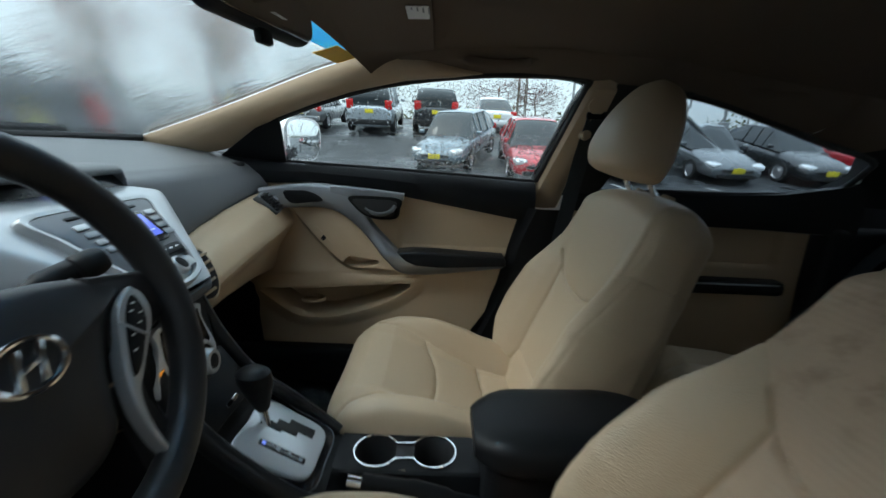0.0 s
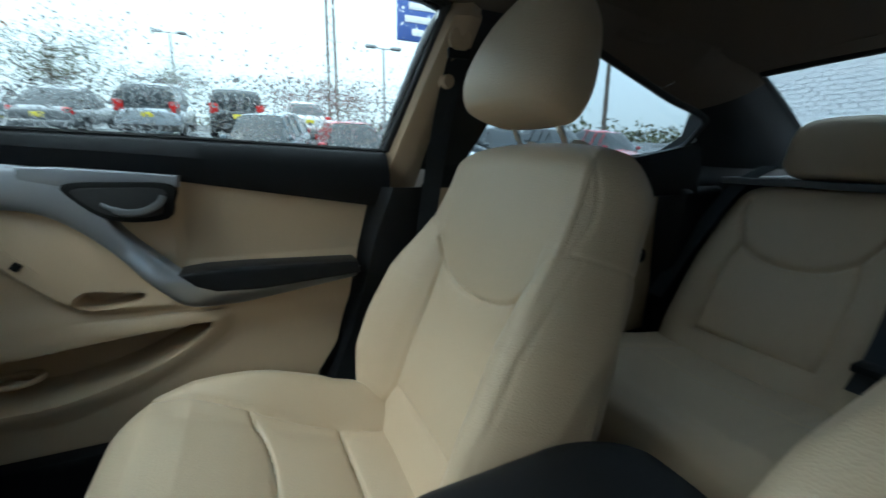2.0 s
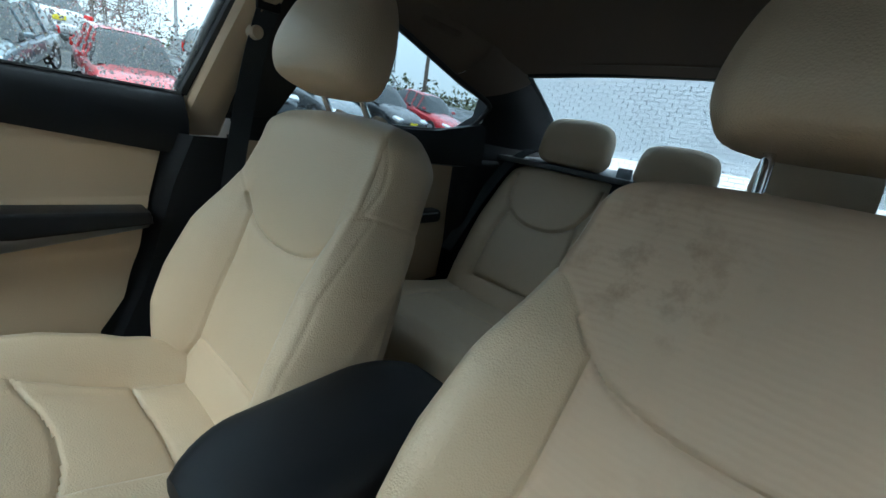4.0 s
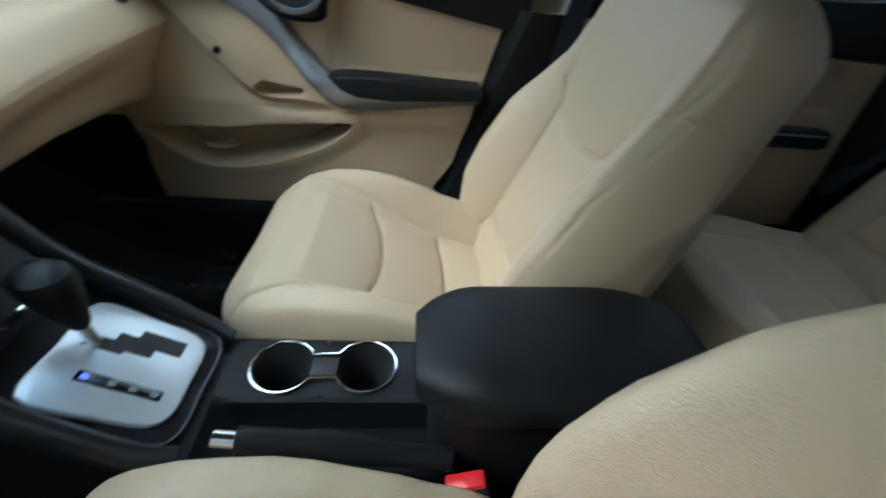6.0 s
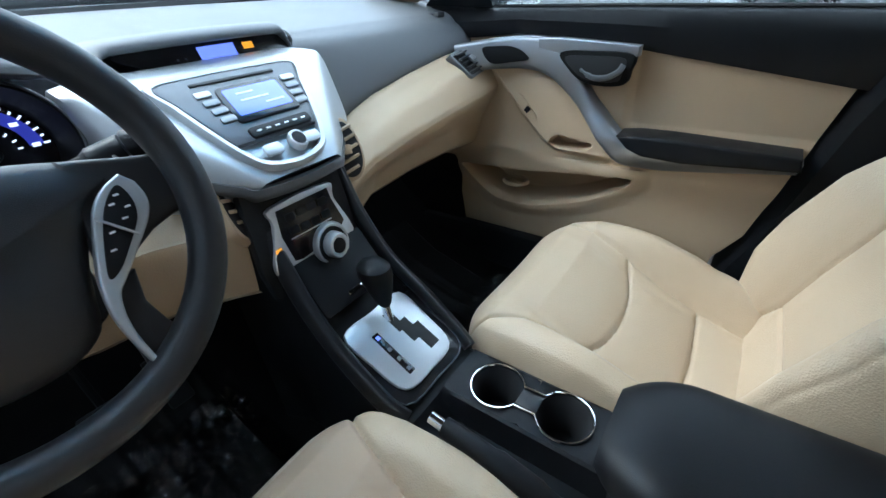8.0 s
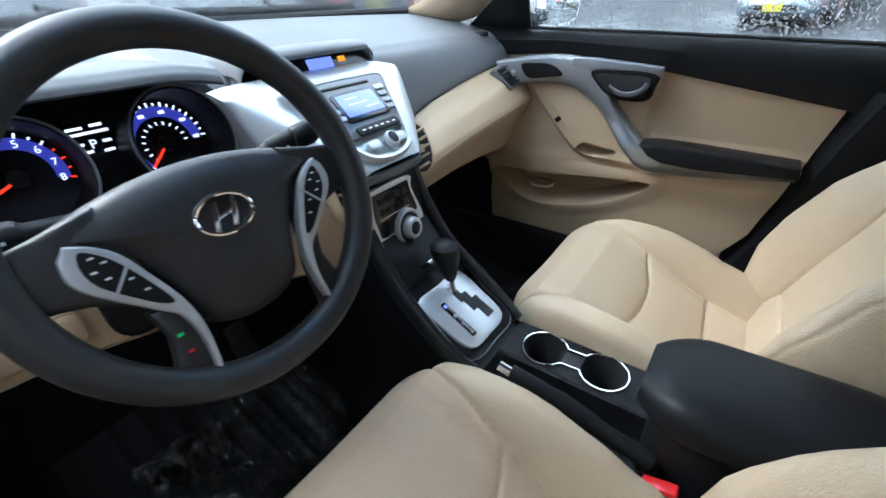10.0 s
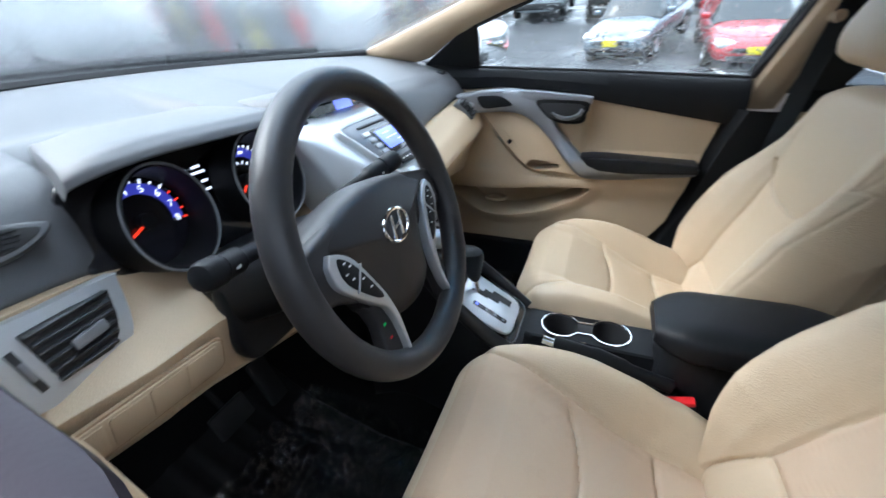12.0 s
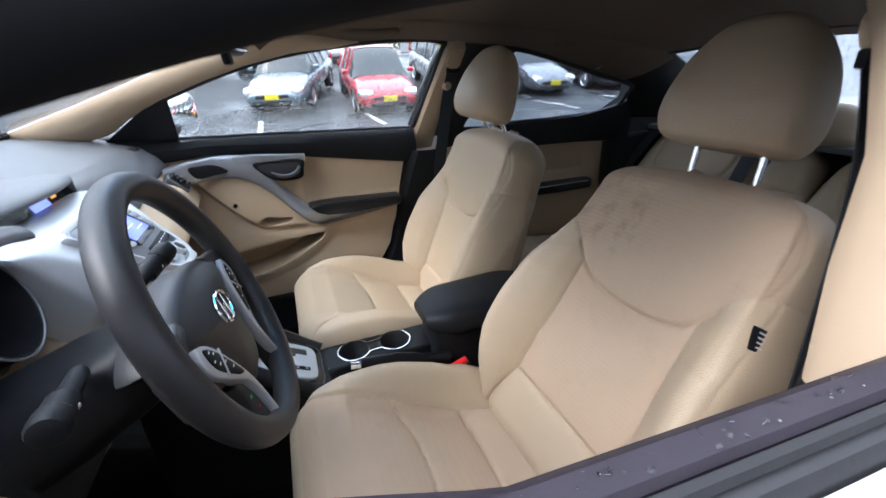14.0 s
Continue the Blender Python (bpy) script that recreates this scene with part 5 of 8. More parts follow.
def dial(cx, cy, r, count, start, sweep, needle, red_from, nm, digits, mouth):
    mx, my, ma, mb = mouth                                             # the oval mouth of the deep tube round the face
    oval = lambda k, z, f: [(cx + mx * f + (r + (ma - r) * f) * k * math.cos(a), cy + my * f + (r + (mb - r) * f) * k * math.sin(a), z) for a in np.linspace(0, 2 * math.pi, 49)[:-1]]
    d = part(nm, moved(grid([oval(0.97, -0.012, 0.0), oval(0.97, 0.010, 0.4), oval(0.98, 0.036, 1.0), oval(1.06, 0.036, 1.0), oval(1.06, -0.012, 0.5)], close_u=True), CL), M_BLACK, dash)
    part("ring", moved(tube(oval(1.05, 0.036, 1.0), 0.0018, 6, closed=True), CL), M_DSILVER, d)
    part("face", moved(lathe([(r * 0.97, -0.011), (r * 0.97, -0.009), (0.001, -0.009)], Matrix.Translation((cx, cy, 0)), 48), CL), M_SCREEN, d)
    a0, a1 = radians(start), radians(start - sweep)
    arc = [radians(start) + (a1 - a0) * k / 30 for k in range(31)]
    band = [[(cx + r * k * math.cos(a), cy + r * k * math.sin(a), -0.0075) for k in (0.60, 0.83)] for a in arc]
    part("lit_band", moved(grid(band), CL), M_RINGLIT, d)
    for i in range(count * 2 + 1):
        a = a0 + (a1 - a0) * i / (count * 2)
        ln = 0.10 if i % 2 == 0 else 0.06
        red = red_from is not None and i / 2 >= red_from
        part("tick", moved(box((cx + r * (0.87) * math.cos(a), cy + r * 0.87 * math.sin(a), -0.0065), (r * ln, 0.0022, 0.001), 0, pose(0, 0, 0, 0, 0, math.degrees(a))), CL), M_REDLIT if red else M_WHITELIT, d)
    for i in range(count + 1):
        a = a0 + (a1 - a0) * i / count
        p = Matrix.Translation((cx + r * 0.70 * math.cos(a), cy + r * 0.70 * math.sin(a), -0.006))
        if digits:
            writing("numeral", str(i), CL @ p, 0.0125, M_WHITELIT, d)
        elif i % 2 == 0:
            part("numeral_bar", moved(box(tuple(p.translation), (0.008, 0.0045, 0.001), 0.0), CL), M_WHITELIT, d)
    a = radians(needle)
    part("needle", moved(box((cx + r * 0.36 * math.cos(a), cy + r * 0.36 * math.sin(a), -0.002), (r * 0.62, 0.0032, 0.002), 0.0006, pose(0, 0, 0, 0, 0, needle)), CL), M_REDLIT, d, "red lit needle")
    part("hub", moved(lathe([(0.011, -0.009), (0.010, 0.001), (0.001, 0.002)], Matrix.Translation((cx, cy, 0)), 20), CL), M_BLACK, d)
    return d


dial(-0.080, -0.003, 0.058, 8, 208, 222, 203, 6.5, "tachometer", True, (0.008, -0.004, 0.054, 0.064))
sp = dial(0.087, -0.004, 0.062, 12, 222, 222, 222, None, "speedometer", False, (0.014, -0.002, 0.064, 0.068))
for i in range(13):
    a = radians(222 - 222 * i / 12)
    part("inner_tick", moved(box((0.087 + 0.028 * math.cos(a), -0.004 + 0.028 * math.sin(a), -0.0065), (0.0045, 0.0018, 0.001), 0, pose(0, 0, 0, 0, 0, math.degrees(a))), CL), M_WHITELIT, sp)
info = part("info_display", moved(slab(round_rect(0.052, 0.05, 0.006), (0.006, 0.024, -0.012), (1, 0, 0), (0, 1, 0), 0.003, 0.001), CL), M_SCREEN, dash)
writing("gear_letter", "P", CL @ Matrix.Translation((0.006, 0.016, -0.008)), 0.016, M_WHITELIT, info)
for x, y, w in ((-0.014, 0.036, 0.018), (0.010, 0.037, 0.014), (0.0, 0.029, 0.042), (-0.016, 0.016, 0.008), (0.014, 0.016, 0.010), (-0.012, 0.006, 0.012), (0.012, 0.004, 0.012)):
    part("readout_bar", moved(box((x + 0.008, y + 0.002, -0.0085), (w, 0.0035, 0.0008), 0), CL), M_WHITELIT, info)

# ---- centre stack ----
# sloped silver shield round the radio
SO = Vector((-0.467, -0.007, 0.928))
SH = basis(SO, (0, 1, 0), (-0.75, 0, 0.66)) @ Matrix.Diagonal((0.86, 1.0, 1.0, 1.0))                       # x right, y up the slope, z to the cabin


def wing_drop(y, v):
    """How far the plate has fallen back outside its crease."""
    crease = float(interp(v, [-0.096, 0.005, 0.142], [0.070, 0.140, 0.240]))
    return 0.75 * (math.hypot(max(0.0, abs(y) - crease), 0.012) - 0.012)


def shield_geo():
    """The silver plate: a flat middle, a flatter ledge above it, and two creased wings."""
    rows = []
    ctrl = [(0.150, 0.215, 0.175, -0.050), (0.142, 0.220, 0.182, -0.033), (0.115, 0.222, 0.196, -0.014), (0.092, 0.218, 0.204, -0.004), (0.05, 0.208, 0.206, -0.004), (0.010, 0.196, 0.202, -0.004),
            (-0.018, 0.185, 0.182, -0.004), (-0.048, 0.138, 0.138, -0.004), (-0.078, 0.102, 0.102, -0.004), (-0.096, 0.080, 0.080, -0.004)]
    left = curve([(a, b, d) for a, b, c, d in ctrl], 5)
    right = curve([(a, c * 1.13, d) for a, b, c, d in ctrl], 5)
    for ql, qr in zip(left, right):
        v, base = ql.x, ql.z
        r = []
        for u in np.linspace(-1, 1, 73):
            y = u * (ql.y if u < 0 else qr.y)
            r.append((y, v, base - wing_drop(y, v) - 0.008 * abs(u) ** 10))
        rows.append([(r[0][0] - 0.003, v, r[0][2] - 0.08), (r[0][0] - 0.002, v, r[0][2] - 0.008)] + r + [(r[-1][0] + 0.002, v, r[-1][2] - 0.008), (r[-1][0] + 0.003, v, r[-1][2] - 0.08)])
    return grid(rows)


stack = thing("centre_stack", (-0.52, 0.0, 0.66), "silver centre stack with radio and climate controls", "centre stack")
part("shield", moved(shield_geo(), SH), M_SILVER, stack, "silver painted shield-shaped surround")
lip = curve([(0.206, -0.018, 0), (0.156, -0.048, 0), (0.115, -0.078, 0), (0.085, -0.096, 0), (0.0, -0.102, 0), (-0.078, -0.096, 0), (-0.102, -0.078, 0), (-0.138, -0.048, 0), (-0.185, -0.018, 0)], 6)
part("lower_lip", moved(grid([[(q.x * k, q.y - dv, n_ - wing_drop(q.x, q.y)) for k, dv, n_ in ((0.985, -0.003, -0.012), (0.995, 0.003, -0.010), (0.995, 0.009, -0.016), (0.985, 0.012, -0.022), (0.96, 0.006, -0.036))] for q in lip]), SH), M_DASH, stack, "dark grey lip under the silver shield", sharp=60)
rim = curve([(-0.130, 0.078, 0), (-0.06, 0.084, 0), (0.06, 0.084, 0), (0.130, 0.078, 0), (0.116, 0.040, 0), (0.097, -0.008, 0), (0.076, -0.052, 0), (0.052, -0.078, 0), (0.0, -0.088, 0), (-0.052, -0.078, 0), (-0.076, -0.052, 0), (-0.097, -0.008, 0), (-0.116, 0.040, 0)], 5, closed=True)
rim_rings = [[(q.x * k, (q.y - 0.003) * k + 0.003, z) for q in rim] for k, z in ((1.05, -0.006), (1.045, 0.003), (1.02, 0.0075), (0.95, 0.0065), (0.93, 0.002), (0.93, -0.006))]
part("rim", moved(grid(rim_rings, close_u=True), SH), M_SILVER, stack, "bright silver rim")
radio = part("radio", moved(slab([(q.x * 0.935, q.y * 0.92 + 0.003) for q in rim if q.y > -0.045], (0, 0, -0.004), (1, 0, 0), (0, 1, 0), 0.010, 0.003), SH), M_GUN, stack, "gunmetal radio face")
part("disc_slot", moved(box((0, 0.066, 0.0065), (0.15, 0.005, 0.003), 0.001), SH), M_RUBBER, radio)
part("screen_frame", moved(slab(round_rect(0.118, 0.062, 0.008), (0.012, 0.022, 0.005), (1, 0, 0), (0, 1, 0), 0.004, 0.001), SH), M_GLOSS, radio)
lcd = part("screen", moved(slab(round_rect(0.100, 0.045, 0.003), (0.012, 0.024, 0.008), (1, 0, 0), (0, 1, 0), 0.002, 0.0005), SH), M_BLUELIT, radio, "lit blue display")
for x, y, w in ((-0.010, 0.036, 0.03), (0.0, 0.024, 0.05), (0.03, 0.013, 0.035)):
    part("readout_bar", moved(box((x + 0.005, y, 0.0105), (w, 0.0022, 0.0006), 0), SH), M_READOUT, lcd)
for sx in (-1, 1):
    for i in range(4):
        part("button", moved(slab(round_rect(0.026, 0.010, 0.003), (0.012 + sx * 0.078 - sx * 0.003 * i, 0.048 - 0.015 * i, 0.004), (1, 0, 0), (0, 1, 0), 0.005, 0.0012), SH), M_SILVER if i == 0 else M_DSILVER, radio)
part("button_bar", moved(slab(round_rect(0.115, 0.017, 0.005), (0.012, -0.028, 0.004), (1, 0, 0), (0, 1, 0), 0.006, 0.0015), SH), M_BLACK, radio)
for i in range(6):
    part("preset_mark", moved(box((-0.03 + 0.017 * i, -0.028, 0.0103), (0.008, 0.0022, 0.0006), 0), SH), M_WHITE, radio)
kn = part("volume_knob", moved(lathe([(0.0155, 0), (0.0155, 0.008), (0.014, 0.011), (0.0115, 0.0115), (0.011, 0.009), (0.001, 0.009)], Matrix.Translation((0.016, -0.060, 0.004)), 28), SH), M_SILVER, radio, "silver-ringed volume knob")
part("cap", moved(lathe([(0.0108, 0.008), (0.0108, 0.0115), (0.001, 0.0125)], Matrix.Translation((0.016, -0.060, 0.004)), 24), SH), M_BLACK, kn)
for sx in (-1, 1):
    part("seek_button", moved(slab(round_rect(0.032, 0.018, 0.006), (0.016 + sx * 0.038 - 0.006, -0.058, 0.001), (1, 0, 0), (0, 1, 0), 0.006, 0.002), SH), M_SILVER, radio)

# top display pod behind the shield: a thin smooth hood over a wide dark window
rows = []
for t in np.linspace(-1, 1, 41):
    y = 0.012 + 0.152 * t
    dip = 0.030 * max(0.0, (abs(t) - 0.86) / 0.14) ** 2 + 0.004 * t * t
    back = 0.030 * t * t
    prof = [(-0.80, 1.022), (-0.70, 1.034), (-0.62, 1.0395), (-0.585, 1.0385), (-0.571, 1.034), (-0.567, 1.027), (-0.574, 1.0215), (-0.60, 1.021), (-0.68, 1.019)]
    rows.append([(q.x - back, y, q.z - dip) for q in curve([(a, 0, b) for a, b in prof], 4)])
pod = thing("display_pod", (-0.62, 0.012, 1.0), "smooth grey hood over a dark clock display above the radio", "display")
part("hood", grid(rows), M_DASH, pod)
PD = basis((-0.606, 0.026, 1.004), (0, 1, 0), (-0.42, 0, 1))
part("window", moved(slab([(q.x, q.y) for q in curve([(-0.140, 0.012, 0), (-0.07, 0.021, 0), (0.0, 0.022, 0), (0.12, 0.022, 0), (0.146, 0.014, 0), (0.146, -0.004, 0), (0.12, -0.018, 0), (0.0, -0.020, 0), (-0.09, -0.012, 0)], 4, closed=True)], (0, 0, -0.003), (1, 0, 0), (0, 1, 0), 0.004, 0.001), PD), M_GLOSS, pod)
part("clock", moved(box((0.006, 0.0, 0.0015), (0.060, 0.020, 0.001), 0), PD), M_BLUELIT, pod, "lit blue clock")
part("warning_mark", moved(box((0.060, 0.003, 0.0015), (0.018, 0.010, 0.001), 0), PD), M_AMBER, pod)
for x in (-0.058, -0.046):
    part("window_mark", moved(box((x, -0.004, 0.0015), (0.003, 0.003, 0.001), 0), PD), M_DSILVER, pod)

# climate panel
CP = basis((-0.410, -0.014, 0.763), (0, 1, 0), (-0.12, 0, 1)) @ Matrix.Diagonal((0.86, 0.95, 0.92, 1))
fr = curve([(-0.062, 0.058, 0), (0.062, 0.058, 0), (0.066, 0.03, 0), (0.088, -0.025, 0), (0.085, -0.05, 0), (0.04, -0.062, 0), (-0.04, -0.062, 0), (-0.085, -0.05, 0), (-0.088, -0.025, 0), (-0.066, 0.03, 0)], 4, closed=True)
part("stack_face", moved(slab([(-0.098, 0.09), (0.098, 0.09), (0.108, -0.04), (0.10, -0.09), (-0.10, -0.09), (-0.108, -0.04)], (0, 0, -0.03), (1, 0, 0), (0, 1, 0), 0.022, 0.004), CP), M_BLACK, stack)
cl = part("climate_panel", moved(slab([(q.x, q.y) for q in fr], (0, 0, -0.01), (1, 0, 0), (0, 1, 0), 0.012, 0.004), CP), M_PLATE_SILVER, stack, "silver climate panel")
part("black_face", moved(slab([(-0.055, 0.051), (0.055, 0.051), (0.058, 0.030), (0.072, -0.014), (0.050, -0.030), (-0.036, -0.040), (-0.052, -0.036), (-0.060, 0.010)], (0, 0, 0.0015), (1, 0, 0), (0, 1, 0), 0.002, 0.001), CP), M_GLOSS, cl)
for i, (x, y) in enumerate(((-0.034, 0.034), (-0.011, 0.036), (0.012, 0.036), (0.036, 0.034), (-0.034, 0.012), (-0.011, 0.010), (0.012, 0.010), (0.036, 0.012))):
    part("button", moved(slab(round_rect(0.019, 0.013, 0.003), (x, y, 0.003), (1, 0, 0), (0, 1, 0), 0.003, 0.001), CP), M_BLACK, cl)
part("divider", moved(box((0, 0.0, 0.004), (0.09, 0.0016, 0.001), 0), CP), M_SILVER, cl)
part("lamp_mark", moved(box((-0.074, -0.008, 0.003), (0.012, 0.006, 0.001), 0), CP), M_AMBER, cl)
kn = part("fan_knob", moved(lathe([(0.039, 0), (0.039, 0.010), (0.036, 0.014), (0.0325, 0.014), (0.031, 0.008), (0.024, 0.008), (0.023, 0.026), (0.020, 0.030), (0.015, 0.030), (0.014, 0.026), (0.001, 0.026)], Matrix.Translation((0.026, -0.040, 0.0)), 36), CP), M_SILVER, cl, "round silver temperature knob")
part("inner_ring", moved(lathe([(0.0312, 0.0075), (0.0312, 0.0125), (0.0236, 0.0125), (0.0236, 0.0075)], Matrix.Translation((0.026, -0.040, 0.0)), 36, closed=True), CP), M_BLACK, kn)
part("knob_cap", moved(lathe([(0.0138, 0.0255), (0.0135, 0.0295), (0.001, 0.031)], Matrix.Translation((0.026, -0.040, 0.0)), 24), CP), M_BLACK, kn)

# ---- centre console ----
con = thing("centre_console", (-0.1, 0, 0.22), "black centre console with cup holders and gear selector", "console", shift=(0.010, 0.006, 0.013))
mid = [(-0.450, 0.740), (-0.412, 0.690), (-0.374, 0.638), (-0.340, 0.598), (-0.28, 0.555), (-0.222, 0.522), (-0.195, 0.512)]
halfw = [0.072, 0.073, 0.078, 0.087, 0.093, 0.09, 0.089]
ms = curve([(a, w, b) for (a, b), w in zip(mid, halfw)], 8)
rows = []
for q in ms:
    w, z = q.y, q.z
    rows.append([(q.x, -w - 0.012, 0.235), (q.x, -w - 0.01, z - 0.06), (q.x, -w - 0.004, z - 0.008), (q.x, -w + 0.004, z - 0.001), (q.x, -w + 0.02, z - 0.001), (q.x, 0, z), (q.x, w - 0.02, z - 0.001), (q.x, w - 0.004, z - 0.001), (q.x, w + 0.004, z - 0.008), (q.x, w + 0.01, z - 0.06), (q.x, w + 0.012, 0.235)])
part("tunnel_cover", grid(rows), M_BLACK, con)
# low tray beside the cup holders and the raised cup block
z0 = 0.514
rows = []
for t in np.linspace(0, 1, 24):
    x = -0.197 + 0.30 * t
    e = 0.045 * min(1.0, t / 0.16) ** 0.5 * min(1.0, max(0.0, (1.0 - t) / 0.08))
    rows.append([(x, -0.101, 0.235), (x, -0.099, z0 - 0.03 - e * 0.4), (x, -0.094, z0 - 0.002 - e * 0.5), (x, -0.086, z0 - 0.004 - e * 0.6), (x, -0.074, z0 - 0.002 - e), (x, -0.020, z0 - 0.002 - e), (x, -0.014, z0 - e * 0.6), (x, -0.011, z0 - 0.003), (x, -0.006, z0)])
part("brake_tray", grid(rows), M_BLACK, con)
rows = [[(x, 0.086, z0), (x, 0.092, z0 - 0.004), (x, 0.098, z0 - 0.06), (x, 0.100, 0.235)] for x in np.linspace(-0.197, 0.103, 6)]
part("console_side", grid(rows), M_BLACK, con)
# raised side rails sweeping from the stack to the console
for sy in (1, -1):
    rail = curve([(-0.525, 0.104 * sy, 0.872), (-0.482, 0.090 * sy, 0.840), (-0.452, 0.085 * sy, 0.780), (-0.424, 0.084 * sy, 0.724), (-0.374, 0.089 * sy, 0.648), (-0.302, 0.095 * sy, 0.588), (-0.235, 0.093 * sy, 0.536), (-0.205, 0.086 * sy, 0.517)], 6)
    part("side_rail", tube(rail, 0.0115, 12, flat=1.5), M_RAIL, con, "black rail beside the stack")
    rows = []
    for q in rail:
        low = 0.235 if q.x > -0.5 else 0.235 + (-0.5 - q.x) * 1.2
        rows.append([(q.x, q.y + 0.008 * sy, q.z), (q.x - 0.006, q.y + 0.014 * sy, q.z - 0.05), (q.x - 0.02, q.y + 0.012 * sy, (q.z + low) / 2), (q.x - 0.02, q.y + 0.008 * sy, low)])
    part("side_panel", grid(rows), M_BLACK, con)
# dark lower face of the stack between the rails
rows = []
for q in curve([(-0.490, 0.100, 0.875), (-0.474, 0.084, 0.845), (-0.462, 0.078, 0.812)], 6):
    rows.append([(q.x + 0.014 * (1 - abs(u) ** 3), q.y * u, q.z) for u in np.linspace(-1, 1, 17)])
part("stack_apron", grid(rows), M_BLACK, con, "black moulded apron under the silver shield")
# sloping bin door
BD = basis((-0.390, -0.003, 0.668), (0, 1, 0), (-0.58, 0, 0.80))
bd = part("bin_door", moved(slab(round_rect(0.142, 0.100, 0.008), (0, 0, -0.002), (1, 0, 0), (0, 1, 0), 0.008, 0.002), BD), M_BLACK, con, "black bin door")
part("catch", moved(slab(round_rect(0.036, 0.007, 0.003), (0.0, -0.035, 0.005), (1, 0, 0), (0, 1, 0), 0.004, 0.001), BD), M_CHROME, bd)
# gear selector
GP = basis((-0.284, 0.0, 0.562), (0, 1, 0), (-0.80, 0, 0.425))
go_ = [(q.x, q.y) for q in curve([(-0.083, 0.074, 0), (0.083, 0.074, 0), (0.083, 0.0, 0), (0.073, -0.077, 0), (0.0, -0.085, 0), (-0.073, -0.077, 0), (-0.083, 0.0, 0)], 4, closed=True)]
part("gate_outline", moved(tube([(a, b, 0.0025) for a, b in go_], 0.0014, 6, closed=True), GP), M_GUN, con, "thin dark outline")
gp = part("gate_plate", moved(slab([(q.x, q.y) for q in curve([(-0.066, 0.066, 0), (0.0, 0.069, 0), (0.066, 0.066, 0), (0.069, 0.0, 0), (0.058, -0.062, 0), (0.0, -0.070, 0), (-0.058, -0.062, 0), (-0.069, 0.0, 0)], 4, closed=True)], (0, 0, 0.0), (1, 0, 0), (0, 1, 0), 0.010, 0.004), GP), M_PLATE_SILVER, con, "silver shift gate plate")
part("gate_surround", moved(slab([(q.x, q.y) for q in curve([(-0.084, 0.076, 0), (0.084, 0.076, 0), (0.084, 0.0, 0), (0.074, -0.078, 0), (0.0, -0.086, 0), (-0.074, -0.078, 0), (-0.084, 0.0, 0)], 4, closed=True)], (0, 0, -0.006), (1, 0, 0), (0, 1, 0), 0.009, 0.003), GP), M_GLOSS, con)
slot = [(0.006, 0.05), (0.022, 0.05), (0.022, 0.024), (0.034, 0.024), (0.034, 0.004), (0.046, 0.004), (0.046, -0.046), (0.024, -0.046), (0.024, -0.018), (0.012, -0.018), (0.012, 0.010), (0.006, 0.010)]
part("gate_slot", moved(slab(slot, (0, 0, 0.0095), (1, 0, 0), (0, 1, 0), 0.0012, 0.0), GP), M_RUBBER, gp)
strip = part("range_strip", moved(slab(round_rect(0.013, 0.085, 0.002), (-0.030, -0.008, 0.0095), (1, 0, 0), (0, 1, 0), 0.0015, 0.0004), GP), M_GLOSS, gp)
for i, y in enumerate((0.026, 0.0, -0.021, -0.042)):
    part("range_mark", moved(box((-0.030, y, 0.0114), (0.007, 0.007, 0.0006), 0), GP), M_BLUELIT if i == 0 else M_DSILVER, strip)
lever = thing("gear_lever", (-0.315, 0.014, 0.575), "black gear lever with a rounded leatherette knob", "gear lever", shift=(0.010, 0.005, 0.009))
sp_ = Vector((-0.314, 0.014, 0.585))
tp = Vector((-0.333, 0.014, 0.700))
ax = (tp - sp_)
part("shaft", tube([sp_, sp_ + ax * 0.5], [0.008, 0.007], 10), M_CHROME, lever)
kp = [(0.008, 0.30), (0.012, 0.36), (0.0165, 0.50), (0.0225, 0.68), (0.026, 0.82), (0.025, 0.93), (0.018, 0.99), (0.006, 1.01), (0.001, 1.012)]
kz = ax.normalized()
rings = []
for r, h in kp:
    c = sp_ + ax * h
    rings.append([tuple(c + Vector((0, 1, 0)) * (r * math.cos(a)) + Vector((1, 0, 0)) * (1.15 * r * math.sin(a))) for a in np.linspace(0, 2 * math.pi, 25)[:-1]])
part("knob", loft(rings), M_BLACK, lever)
# cup holders: a plate open over two wells, and a chrome outline
c1, c2, rc = (-0.123, 0.040), (-0.015, 0.042), 0.040
for c, xa, xb in ((c1, -0.197, -0.069), (c2, -0.069, 0.103)):
    ring_in, ring_out = [], []
    for k in range(64):
        a = 2 * math.pi * k / 64
        ca, sa = math.cos(a), math.sin(a)
        reach = min((xb - c[0]) / ca if ca > 1e-6 else 9, (xa - c[0]) / ca if ca < -1e-6 else 9, (0.086 - c[1]) / sa if sa > 1e-6 else 9, (-0.006 - c[1]) / sa if sa < -1e-6 else 9)
        ring_in.append((c[0] + rc * ca, c[1] + rc * sa, z0))
        ring_out.append((c[0] + max(reach, rc + 0.001) * ca, c[1] + max(reach, rc + 0.001) * sa, z0))
    part("cup_plate", grid([ring_out, ring_in], close_u=True), M_BLACK, con)
    part("cup_well", lathe([(rc, z0), (rc - 0.002, z0 - 0.004), (rc - 0.014, z0 - 0.070), (0.001, z0 - 0.072)], Matrix.Translation((c[0], c[1], 0)), 64, closed=True), M_RUBBER, con)
ringp = []
for a in np.linspace(28, 332, 30):
    ringp.append((c1[0] + (rc + 0.002) * math.cos(radians(a)), c1[1] + (rc + 0.002) * math.sin(radians(a)), z0 + 0.003))
